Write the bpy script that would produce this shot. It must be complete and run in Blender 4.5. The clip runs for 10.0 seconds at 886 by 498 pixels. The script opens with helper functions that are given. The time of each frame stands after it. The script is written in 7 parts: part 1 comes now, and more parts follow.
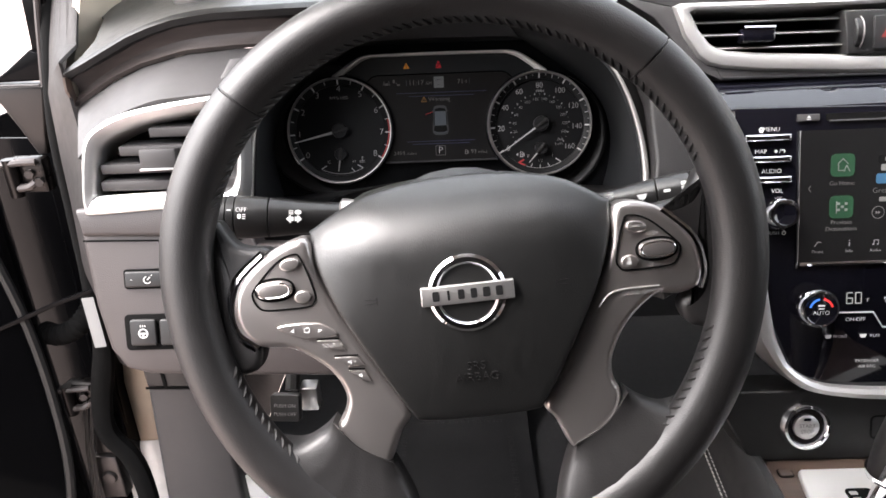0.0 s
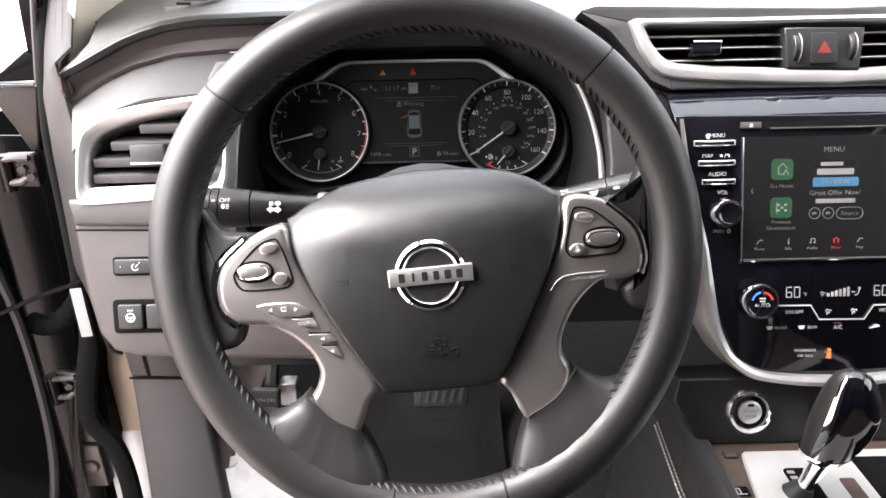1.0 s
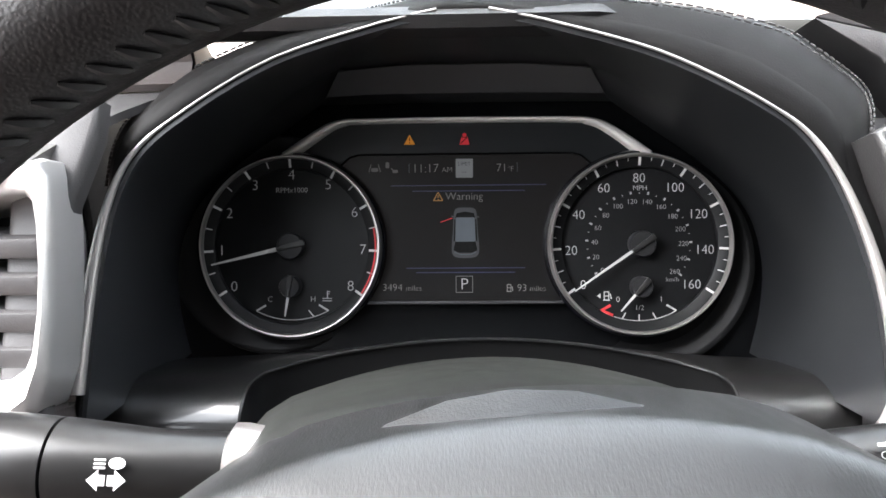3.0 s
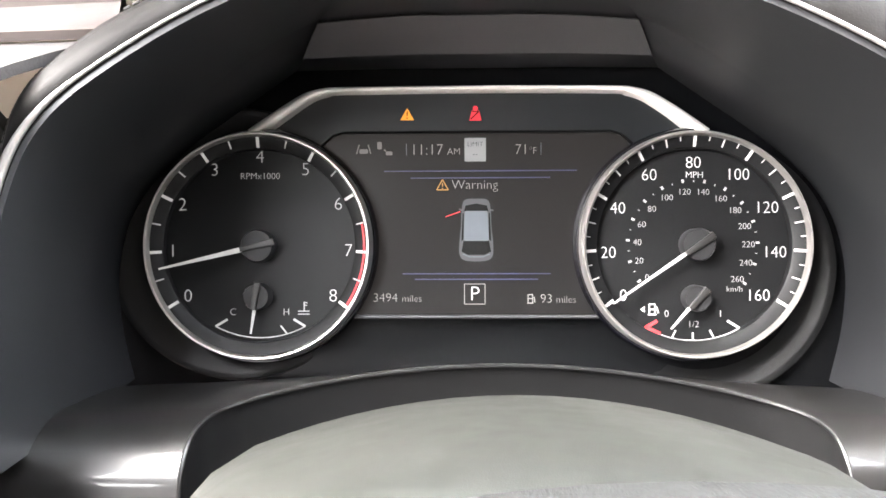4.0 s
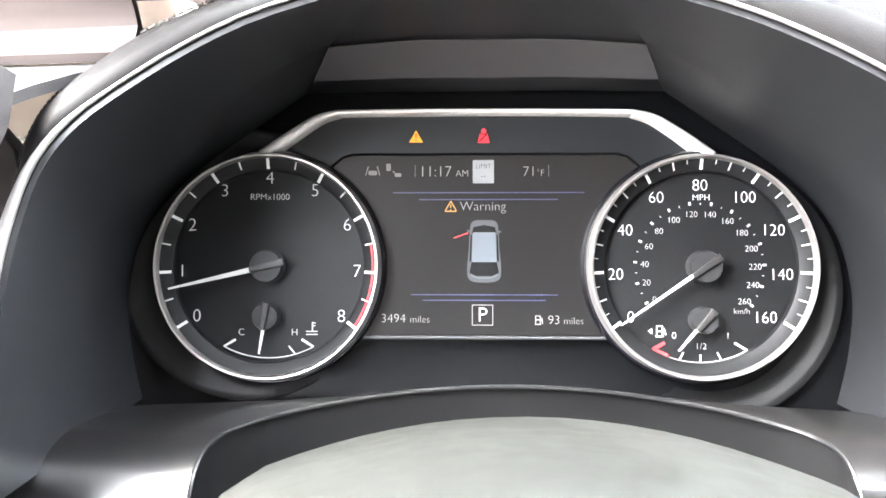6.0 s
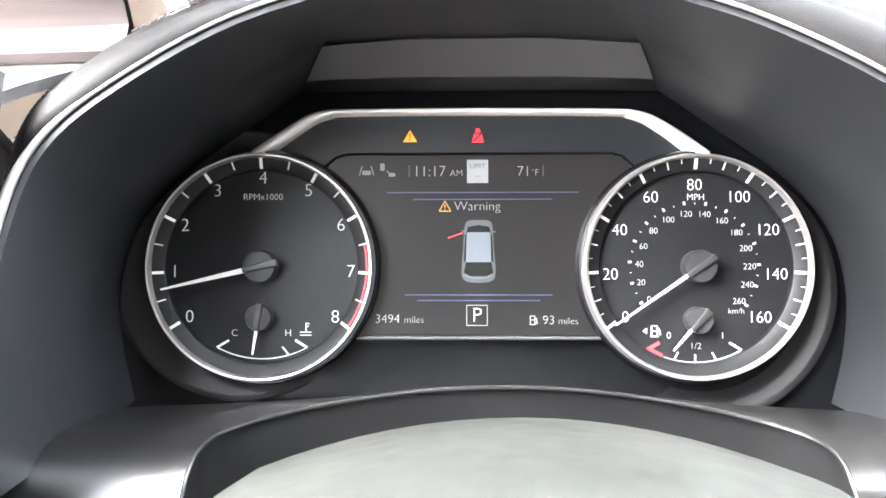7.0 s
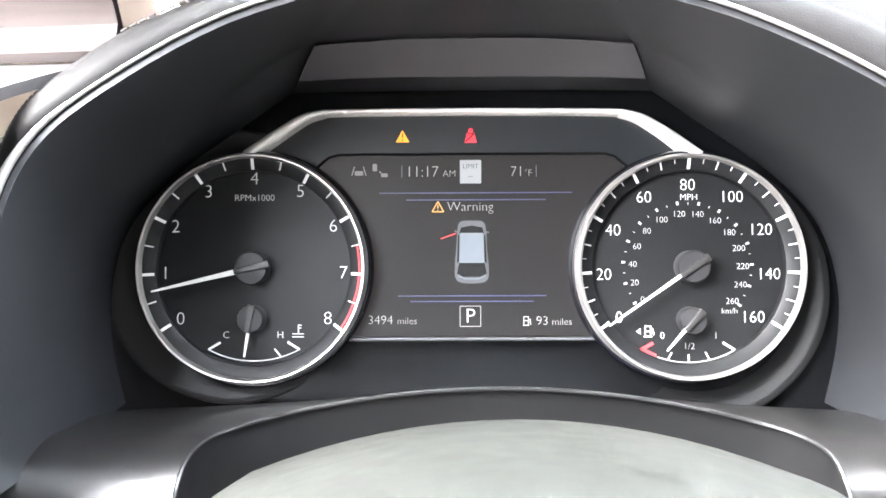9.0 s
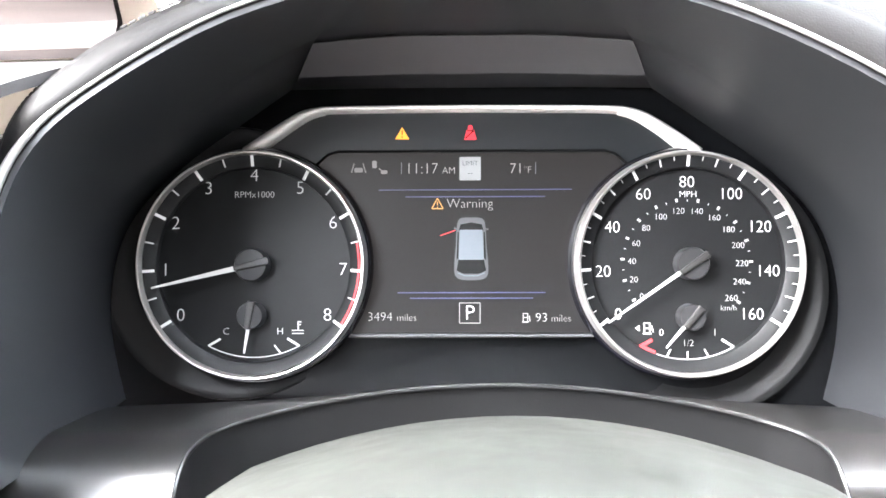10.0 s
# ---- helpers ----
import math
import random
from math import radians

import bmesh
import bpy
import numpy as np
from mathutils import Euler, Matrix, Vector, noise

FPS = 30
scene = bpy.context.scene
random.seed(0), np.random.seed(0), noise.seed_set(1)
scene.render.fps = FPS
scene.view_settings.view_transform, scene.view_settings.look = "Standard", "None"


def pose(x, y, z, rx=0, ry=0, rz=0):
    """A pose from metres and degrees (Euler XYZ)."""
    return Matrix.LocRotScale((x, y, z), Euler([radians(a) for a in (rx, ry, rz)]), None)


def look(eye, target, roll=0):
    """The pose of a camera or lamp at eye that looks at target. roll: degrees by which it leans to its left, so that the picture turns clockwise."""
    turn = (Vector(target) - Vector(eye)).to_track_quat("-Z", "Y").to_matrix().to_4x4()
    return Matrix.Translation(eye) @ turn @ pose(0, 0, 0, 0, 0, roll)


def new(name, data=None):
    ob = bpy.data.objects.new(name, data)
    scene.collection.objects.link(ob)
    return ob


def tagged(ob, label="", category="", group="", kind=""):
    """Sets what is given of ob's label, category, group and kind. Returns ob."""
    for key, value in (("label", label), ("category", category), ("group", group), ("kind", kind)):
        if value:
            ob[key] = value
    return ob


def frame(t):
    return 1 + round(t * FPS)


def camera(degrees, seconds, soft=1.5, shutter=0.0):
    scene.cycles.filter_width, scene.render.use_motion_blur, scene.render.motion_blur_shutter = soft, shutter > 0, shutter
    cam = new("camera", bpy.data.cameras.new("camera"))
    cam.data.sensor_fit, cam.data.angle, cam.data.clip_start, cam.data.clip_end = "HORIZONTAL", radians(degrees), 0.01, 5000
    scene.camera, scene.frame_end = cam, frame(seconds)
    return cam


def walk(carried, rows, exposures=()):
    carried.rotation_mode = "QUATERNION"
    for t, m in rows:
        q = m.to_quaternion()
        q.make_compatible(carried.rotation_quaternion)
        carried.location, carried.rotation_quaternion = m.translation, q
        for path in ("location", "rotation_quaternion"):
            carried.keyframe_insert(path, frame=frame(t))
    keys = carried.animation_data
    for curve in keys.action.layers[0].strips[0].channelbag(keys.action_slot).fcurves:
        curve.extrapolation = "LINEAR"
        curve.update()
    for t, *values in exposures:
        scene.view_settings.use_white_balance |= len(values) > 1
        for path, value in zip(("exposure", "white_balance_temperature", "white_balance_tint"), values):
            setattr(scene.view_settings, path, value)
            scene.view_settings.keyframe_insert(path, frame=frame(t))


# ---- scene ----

# ---------------------------------------------------------------- camera and walk
cam = camera(64.0, 10.0, soft=1.6)
PATH = [
    # seconds, eye, pitch, roll, yaw
    (0, 0.0159, -0.7225, 1.2885, -24.37, -2.49, 1.49),
    (0.2, 0.0231, -0.7546, 1.2941, -23.61, -2.01, 0.44),
    (0.5, 0.0282, -0.7763, 1.2957, -23.20, -1.36, -0.14),
    (1, 0.0298, -0.7726, 1.2910, -23.45, -1.25, 0.07),
    (1.5, 0.0309, -0.7734, 1.2886, -23.88, -1.35, 0.71),
    (1.8, 0.0287, -0.7384, 1.2893, -22.89, -1.63, 1.57),
    (2, 0.0252, -0.6746, 1.2946, -21.43, -1.59, 2.24),
    (2.2, 0.0207, -0.6077, 1.2892, -19.84, -1.94, 2.81),
    (2.5, 0.0135, -0.5106, 1.2699, -18.61, -1.29, 3.03),
    (2.7, 0.0046, -0.4613, 1.2479, -17.73, -1.10, 2.23),
    (3.8, 0.0004, -0.3270, 1.1915, -16.27, -0.79, 2.52),
    (4, -0.0053, -0.3235, 1.1963, -16.86, -0.71, 1.89),
    (4.5, -0.0068, -0.3237, 1.1964, -16.37, -0.44, 1.64),
    (5, -0.0076, -0.3241, 1.1967, -16.01, -0.29, 1.82),
    (5.5, -0.0086, -0.3254, 1.1973, -15.22, -0.51, 2.07),
    (7, -0.0085, -0.3239, 1.1971, -15.26, -0.45, 1.52),
    (7.5, -0.0088, -0.3231, 1.1970, -15.17, -0.49, 1.31),
    (8, -0.0089, -0.3233, 1.1972, -15.23, -0.41, 1.13),
    (8.5, -0.0092, -0.3225, 1.1973, -15.33, -0.42, 0.91),
    (9, -0.0091, -0.3222, 1.1973, -15.31, -0.45, 0.84),
    (9.5, -0.0085, -0.3225, 1.1973, -15.38, -0.44, 0.91),
    (10, -0.0084, -0.3227, 1.1974, -15.56, -0.42, 0.92),
]

EXPOSURES = [(0.0, 2.9, 6450, 14), (0.5, 3.28, 6450, 14), (2.0, 3.28, 6400, 13), (2.7, 3.42, 6100, 10), (3.8, 5.4, 6600, 12), (5.0, 6.22, 6400, 11), (10.0, 6.34, 6200, 11)]
walk(cam, [(t, pose(x, y, z, 90 + p, 0, w) @ pose(0, 0, 0, 0, 0, r)) for t, x, y, z, p, r, w in PATH], EXPOSURES)

# ---------------------------------------------------------------- world, sun, exposure
world = bpy.data.worlds.new("world")
scene.world = world
world.use_nodes = True
wn, wl = world.node_tree.nodes, world.node_tree.links
sky = wn.new("ShaderNodeTexSky")
sky.sky_type = "NISHITA"
sky.sun_disc = False
sky.sun_elevation = radians(58)
sky.sun_rotation = radians(-102)
sky.air_density, sky.dust_density, sky.ozone_density = 1.6, 6.0, 0.6
pale = wn.new("ShaderNodeHueSaturation")
pale.inputs["Saturation"].default_value = 0.25
wl.new(sky.outputs[0], pale.inputs["Color"])
wl.new(pale.outputs[0], wn["Background"].inputs["Color"])
wn["Background"].inputs["Strength"].default_value = 0.15
sun = new("sun", bpy.data.lights.new("sun", "SUN"))
sun.data.energy, sun.data.angle, sun.data.color = 0.55, radians(60), (1.0, 0.94, 0.90)
sun.matrix_world = look((-2.3, -0.5, 3.1), (0, 0, 1))

# ---------------------------------------------------------------- frames of reference
# dashboard frame: x across, y ahead, z up in the plane of the dials, which lean 17 degrees
DASH = pose(0, 0, 1.10, -17, 0, 0)
EYE3 = Matrix.Identity(4)


def face(x, y, z, lean=0.0, yaw=0.0, roll=0.0):
    """A plane in the dashboard frame: local x right, y up, z to the driver. lean: the top goes back."""
    return DASH @ pose(x, y, z, 90 - lean, 0, yaw) @ pose(0, 0, 0, 0, 0, roll)


WHEEL = face(0.018, -0.276, -0.1034, 0.0, 0, 4.47)

# ---------------------------------------------------------------- materials
MATS = {}


def material(name, color, rough=0.5, metal=0.0, grain=0.0, grain_size=900.0, blotch=0.08, blotch_size=14.0, spec=0.5, coat=0.0,
             wear=0.06, emit=0.0, emit_color=None, cells=False, alpha=1.0, transmission=0.0):
    m = bpy.data.materials.new(name)
    m.use_nodes = True
    n, l = m.node_tree.nodes, m.node_tree.links
    b = n["Principled BSDF"]
    b.inputs["Base Color"].default_value = (*color, 1)
    b.inputs["Roughness"].default_value = rough
    b.inputs["Metallic"].default_value = metal
    b.inputs["Specular IOR Level"].default_value = spec
    b.inputs["Coat Weight"].default_value = coat
    b.inputs["Coat Roughness"].default_value = 0.04
    b.inputs["Transmission Weight"].default_value = transmission
    if emit:
        b.inputs["Emission Color"].default_value = (*(emit_color or color), 1)
        b.inputs["Emission Strength"].default_value = emit
    tc = n.new("ShaderNodeTexCoord")
    if blotch:
        big = n.new("ShaderNodeTexNoise")
        big.inputs["Scale"].default_value, big.inputs["Detail"].default_value = blotch_size, 3
        l.new(tc.outputs["Object"], big.inputs["Vector"])
        ramp = n.new("ShaderNodeMapRange")
        ramp.inputs["From Min"].default_value, ramp.inputs["From Max"].default_value = 0.2, 0.8
        ramp.inputs["To Min"].default_value, ramp.inputs["To Max"].default_value = 1 - blotch, 1 + blotch
        l.new(big.outputs["Fac"], ramp.inputs["Value"])
        mul = n.new("ShaderNodeMix")
        mul.data_type, mul.blend_type = "RGBA", "MULTIPLY"
        mul.inputs["Factor"].default_value = 1.0
        mul.inputs[6].default_value = (*color, 1)
        l.new(ramp.outputs[0], mul.inputs[7])
        l.new(mul.outputs[2], b.inputs["Base Color"])
        fine = n.new("ShaderNodeTexNoise")
        fine.inputs["Scale"].default_value, fine.inputs["Detail"].default_value = 90, 2
        l.new(tc.outputs["Object"], fine.inputs["Vector"])
        rr = n.new("ShaderNodeMapRange")
        rr.inputs["From Min"].default_value, rr.inputs["From Max"].default_value = 0.1, 0.9
        rr.inputs["To Min"].default_value, rr.inputs["To Max"].default_value = max(rough - wear, 0.01), rough + wear
        l.new(fine.outputs["Fac"], rr.inputs["Value"])
        l.new(rr.outputs[0], b.inputs["Roughness"])
    if grain:
        if cells:
            tex = n.new("ShaderNodeTexVoronoi")
            tex.feature = "SMOOTH_F1"
            tex.inputs["Scale"].default_value = grain_size
            out = tex.outputs["Distance"]
        else:
            tex = n.new("ShaderNodeTexNoise")
            tex.inputs["Scale"].default_value, tex.inputs["Detail"].default_value = grain_size, 3
            out = tex.outputs["Fac"]
        l.new(tc.outputs["Object"], tex.inputs["Vector"])
        bump = n.new("ShaderNodeBump")
        bump.inputs["Strength"].default_value, bump.inputs["Distance"].default_value = grain, 0.0006
        l.new(out, bump.inputs["Height"])
        l.new(bump.outputs[0], b.inputs["Normal"])
    MATS[name] = m
    return m


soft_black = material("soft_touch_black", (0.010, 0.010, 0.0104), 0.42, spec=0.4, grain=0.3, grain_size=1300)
soft_grey = material("soft_touch_grey", (0.037, 0.0355, 0.036), 0.52, spec=0.35, grain=0.3, grain_size=1300)
hard_grey = material("hard_plastic_grey", (0.036, 0.0300, 0.0293), 0.45, grain=0.3, grain_size=1400, cells=True)
leather = material("rim_leather", (0.0105, 0.0098, 0.0100), 0.46, grain=0.22, grain_size=1200, cells=True, blotch_size=30, spec=0.65)
stalk_black = material("stalk_black", (0.0085, 0.0083, 0.0083), 0.30, spec=0.4, grain=0.02, grain_size=1500, wear=0.03)
pad_skin = material("airbag_skin", (0.0066, 0.0067, 0.0066), 0.41, grain=0.22, grain_size=750, spec=0.8)
thread = material("thread_black", (0.0105, 0.0102, 0.0106), 0.55, spec=0.4)
thread_grey = material("thread_grey", (0.45, 0.44, 0.42), 0.7)
gloss_black = material("piano_black", (0.003, 0.003, 0.005), 0.05, spec=1.0, wear=0.02, blotch=0.05)
satin = material("satin_silver", (0.62, 0.61, 0.60), 0.36, metal=0.85, grain=0.1, grain_size=1500, blotch=0.05)
spoke_metal = material("spoke_dark_silver", (0.54, 0.505, 0.49), 0.29, metal=0.9, blotch=0.03, wear=0.02)
chrome = material("chrome", (0.88, 0.88, 0.9), 0.06, metal=1.0, wear=0.03, blotch=0.03)
dial_black = material("dial_black", (0.0056, 0.0058, 0.0063), 0.5, spec=0.22, blotch=0.06)
ring_silver = material("dial_ring_silver", (0.33, 0.317, 0.302), 0.30, metal=0.7, blotch=0.02, wear=0.01)
brow_silver = material("brow_silver", (0.80, 0.78, 0.75), 0.32, metal=0.35, blotch=0.02, wear=0.01)
print_white = material("print_white", (0.44, 0.44, 0.43), 0.6, blotch=0, emit=0.0039, emit_color=(1, 0.98, 0.94))
print_dim = material("print_dim", (0.30, 0.30, 0.295), 0.6, blotch=0, emit=0.00234, emit_color=(1, 0.98, 0.94))
label_white = material("label_white", (0.55, 0.55, 0.545), 0.6, blotch=0)
print_grey = material("print_grey", (0.16, 0.16, 0.152), 0.6, blotch=0, emit=0.003276, emit_color=(1, 0.97, 0.92))
print_red = material("print_red", (0.45, 0.025, 0.03), 0.6, blotch=0, emit=0.00546, emit_color=(1, 0.06, 0.05))
lamp_orange = material("lamp_orange", (0.6, 0.22, 0.02), 0.6, blotch=0, emit=0.009945, emit_color=(1, 0.36, 0.01))
lamp_red = material("lamp_red", (0.5, 0.02, 0.03), 0.6, blotch=0, emit=0.006864, emit_color=(1, 0.015, 0.04))
screen_dark = material("display_dark", (0.0058, 0.0057, 0.0060), 0.32, spec=0.2, blotch=0, emit=0.00039, emit_color=(1, 0.85, 0.75))
screen_blue = material("display_blue", (0.020, 0.024, 0.065), 0.5, blotch=0, emit=0.0003, emit_color=(0.45, 0.55, 1.0))
car_grey = material("display_car_grey", (0.05, 0.06, 0.07), 0.5, blotch=0, emit=0.0012, emit_color=(0.75, 0.9, 1))
car_mid = material("display_car_body", (0.022, 0.024, 0.026), 0.5, blotch=0, emit=0.000624, emit_color=(0.8, 0.9, 1))
lamp_amber = material("display_amber", (0.25, 0.13, 0.03), 0.6, blotch=0, emit=0.00624, emit_color=(1, 0.55, 0.15))
hazard_red = material("hazard_red", (0.13, 0.010, 0.010), 0.5, blotch=0)
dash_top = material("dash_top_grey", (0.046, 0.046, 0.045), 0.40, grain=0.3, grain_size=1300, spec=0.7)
garnish = material("garnish_grey", (0.013, 0.0112, 0.0110), 0.55, spec=0.25, grain=0.3, grain_size=1400, cells=True)
lip_black = material("lip_black", (0.0045, 0.0043, 0.0043), 0.33, coat=0.5, spec=0.6, wear=0.01, blotch=0.03)
menu_grey = material("menu_print_grey", (0.13, 0.13, 0.125), 0.6, blotch=0, emit=0.0020, emit_color=(1, 0.98, 0.95))
cover_black = material("display_cover_black", (0.0085, 0.0098, 0.0110), 0.34, spec=0.45, blotch=0.02, wear=0.01)
symbol_dim = material("print_symbol_dim", (0.085, 0.083, 0.08), 0.6, blotch=0, emit=0.0020, emit_color=(1, 0.97, 0.92))
limit_grey = material("display_limit_grey", (0.09, 0.092, 0.093), 0.5, blotch=0, emit=0.0040, emit_color=(0.95, 1, 1))
needle_grey = material("needle_grey", (0.014, 0.0135, 0.013), 0.45, blotch=0.15, blotch_size=200)
hood_skin = material("hood_skin", (0.0040, 0.0038, 0.0038), 0.58, grain=0.12, grain_size=1500, cells=True, spec=0.12)
lobe_black = material("lobe_black", (0.0042, 0.0043, 0.0046), 0.36, spec=0.2, blotch=0.02, wear=0.01)
back_black = material("cluster_black", (0.0032, 0.0034, 0.0038), 0.25, spec=0.10, blotch=0.02, wear=0.005)
car_dark = material("display_car_dark", (0.006, 0.006, 0.006), 0.6, spec=0.1, blotch=0)
shroud_grey = material("column_grey", (0.0074, 0.0079, 0.0066), 0.46, grain=0.10, grain_size=2200, spec=0.42)
tunnel_black = material("tunnel_black", (0.0106, 0.0112, 0.0124), 0.36, spec=0.5, grain=0.08, grain_size=1500, blotch=0.03, wear=0.01)
bright_silver = material("gate_silver", (0.86, 0.85, 0.83), 0.30, metal=0.7, blotch=0.02, wear=0.01)
band_grey = material("band_grey", (0.046, 0.047, 0.050), 0.4, grain=0.15, grain_size=1300)
cavity = material("cavity_black", (0.004, 0.004, 0.004), 0.8, spec=0.06)
smoke = material("needle_hub_grey", (0.020, 0.020, 0.021), 0.4, spec=0.2)
wood = material("wood_trim", (0.060, 0.040, 0.031), 0.35, coat=0.3, blotch=0.35, blotch_size=9)
brown = material("brow_brown", (0.042, 0.034, 0.032), 0.40, grain=0.3, grain_size=600, blotch=0.22, blotch_size=20)
door_brown = material("door_trim_dark_brown", (0.010, 0.0075, 0.0068), 0.40, grain=0.3, grain_size=900)
beige = material("pillar_beige", (0.62, 0.57, 0.47), 0.75, grain=0.4, grain_size=900)
carpet = material("carpet_black", (0.010, 0.010, 0.011), 0.95, grain=1.0, grain_size=500)
headliner = material("headliner_greige", (0.24, 0.222, 0.20), 0.9, grain=0.6, grain_size=600)
paint_black = material("body_paint_black", (0.003, 0.003, 0.0034), 0.12, wear=0.04, spec=0.06)
rubber = material("rubber_black", (0.012, 0.012, 0.012), 0.6)
steel = material("bare_steel", (0.5, 0.49, 0.48), 0.35, metal=0.9, blotch=0.2)
film = material("mat_film", (0.0085, 0.0085, 0.009), 0.6, spec=0.15, grain=0.5, grain_size=60, blotch=0.3)
asphalt = material("asphalt", (0.40, 0.32, 0.285), 0.9, grain=1.0, grain_size=120, blotch=0.2, blotch_size=2)


def brushed(m, scale):
    """Stretch a material's noise along the length of the grain."""
    n, l = m.node_tree.nodes, m.node_tree.links
    mp = n.new("ShaderNodeMapping")
    mp.inputs["Scale"].default_value = scale
    tc = next(x for x in n if x.bl_idname == "ShaderNodeTexCoord")
    for x in n:
        if x.bl_idname == "ShaderNodeTexNoise":
            l.new(tc.outputs["Object"], mp.inputs["Vector"])
            l.new(mp.outputs[0], x.inputs["Vector"])


brushed(pad_skin, (2.2, 0.6, 1.0))
brushed(wood, (1.2, 9.0, 9.0))
brushed(brown, (1.0, 8.0, 14.0))


def glass(name, tint=(1, 1, 1)):
    m = bpy.data.materials.new(name)
    m.use_nodes = True
    b = m.node_tree.nodes["Principled BSDF"]
    b.inputs["Base Color"].default_value = (*tint, 1)
    b.inputs["Roughness"].default_value = 0.0
    b.inputs["IOR"].default_value = 1.45
    b.inputs["Transmission Weight"].default_value = 1.0
    return m


window_glass = glass("window_glass", (0.95, 0.98, 0.96))

# ---------------------------------------------------------------- building helpers
ORIGIN = {}


def thing(name, at=(0, 0, 0), label="", category="", group="", kind="", frame_m=DASH):
    """An Empty at the base of a thing."""
    ob = new(name)
    ob.empty_display_size = 0.01
    ob.location = frame_m @ Vector(at)
    ORIGIN[ob.name] = ob.location.copy()
    return tagged(ob, label, category, group, kind)


def part(name, bm, mat, parent=None, label="", m=DASH, smooth=True, category="", group="", kind="", sharp=38):
    """Link a bmesh, given in the frame m, as one mesh object under a thing or a part."""
    root = ORIGIN[parent.name] if parent else Vector((0, 0, 0))
    bm.transform(m)
    if not parent:
        lo = [min(v.co[i] for v in bm.verts) for i in range(3)]
        hi = [max(v.co[i] for v in bm.verts) for i in range(3)]
        root = Vector(((lo[0] + hi[0]) / 2, (lo[1] + hi[1]) / 2, lo[2]))
    bm.transform(Matrix.Translation(-root))
    bmesh.ops.remove_doubles(bm, verts=bm.verts, dist=1e-7)
    bmesh.ops.recalc_face_normals(bm, faces=bm.faces)
    me = bpy.data.meshes.new(name)
    bm.to_mesh(me)
    bm.free()
    ob = new(name, me)
    for mm in (mat if isinstance(mat, (list, tuple)) else [mat]):
        me.materials.append(mm)
    if smooth:
        me.shade_smooth()
        me.set_sharp_from_angle(angle=radians(sharp))
    if parent:
        ob.parent = parent
    else:
        ob.location = root
    ORIGIN[ob.name] = root
    return tagged(ob, label, category, group, kind)


def spline(pts, n=6, closed=False):
    """Points of a Catmull-Rom curve through pts."""
    p = [Vector(q) for q in pts]
    out, k = [], len(p)
    for i in range(k if closed else k - 1):
        a, b, c, d = ((p[(i + j) % k] if closed else p[min(max(i + j, 0), k - 1)]) for j in (-1, 0, 1, 2))
        for s in range(n):
            t = s / n
            out.append(0.5 * (2 * b + (c - a) * t + (2 * a - 5 * b + 4 * c - d) * t * t + (3 * b - a - 3 * c + d) * t ** 3))
    if not closed:
        out.append(p[-1])
    return out


def grid(bm, rows, close_u=False, close_v=False):
    """Faces over rows of points; close_u joins the ends of each row, close_v the last row to the first."""
    vs = [[bm.verts.new(p) for p in r] for r in rows]
    nr, nc = len(vs), len(vs[0])
    for i in range(nr if close_v else nr - 1):
        for j in range(nc if close_u else nc - 1):
            a, b, c, d = vs[i][j], vs[i][(j + 1) % nc], vs[(i + 1) % nr][(j + 1) % nc], vs[(i + 1) % nr][j]
            try:
                bm.faces.new((a, b, c, d))
            except ValueError:
                pass
    return vs


def box(bm, c, s, bevel=0.0, m=None, seg=2):
    """A bevelled box with centre c and size s."""
    r = bmesh.ops.create_cube(bm, size=1.0)
    vs = r["verts"]
    bmesh.ops.scale(bm, verts=vs, vec=s)
    bmesh.ops.translate(bm, verts=vs, vec=c)
    if m is not None:
        bmesh.ops.transform(bm, matrix=m, verts=vs)
    if bevel:
        es = list({e for v in vs for e in v.link_edges})
        bmesh.ops.bevel(bm, geom=es, offset=bevel, segments=seg, profile=0.5, affect="EDGES")
    return bm


def boxes(c, s, bevel=0.0, m=None):
    return box(bmesh.new(), c, s, bevel, m)


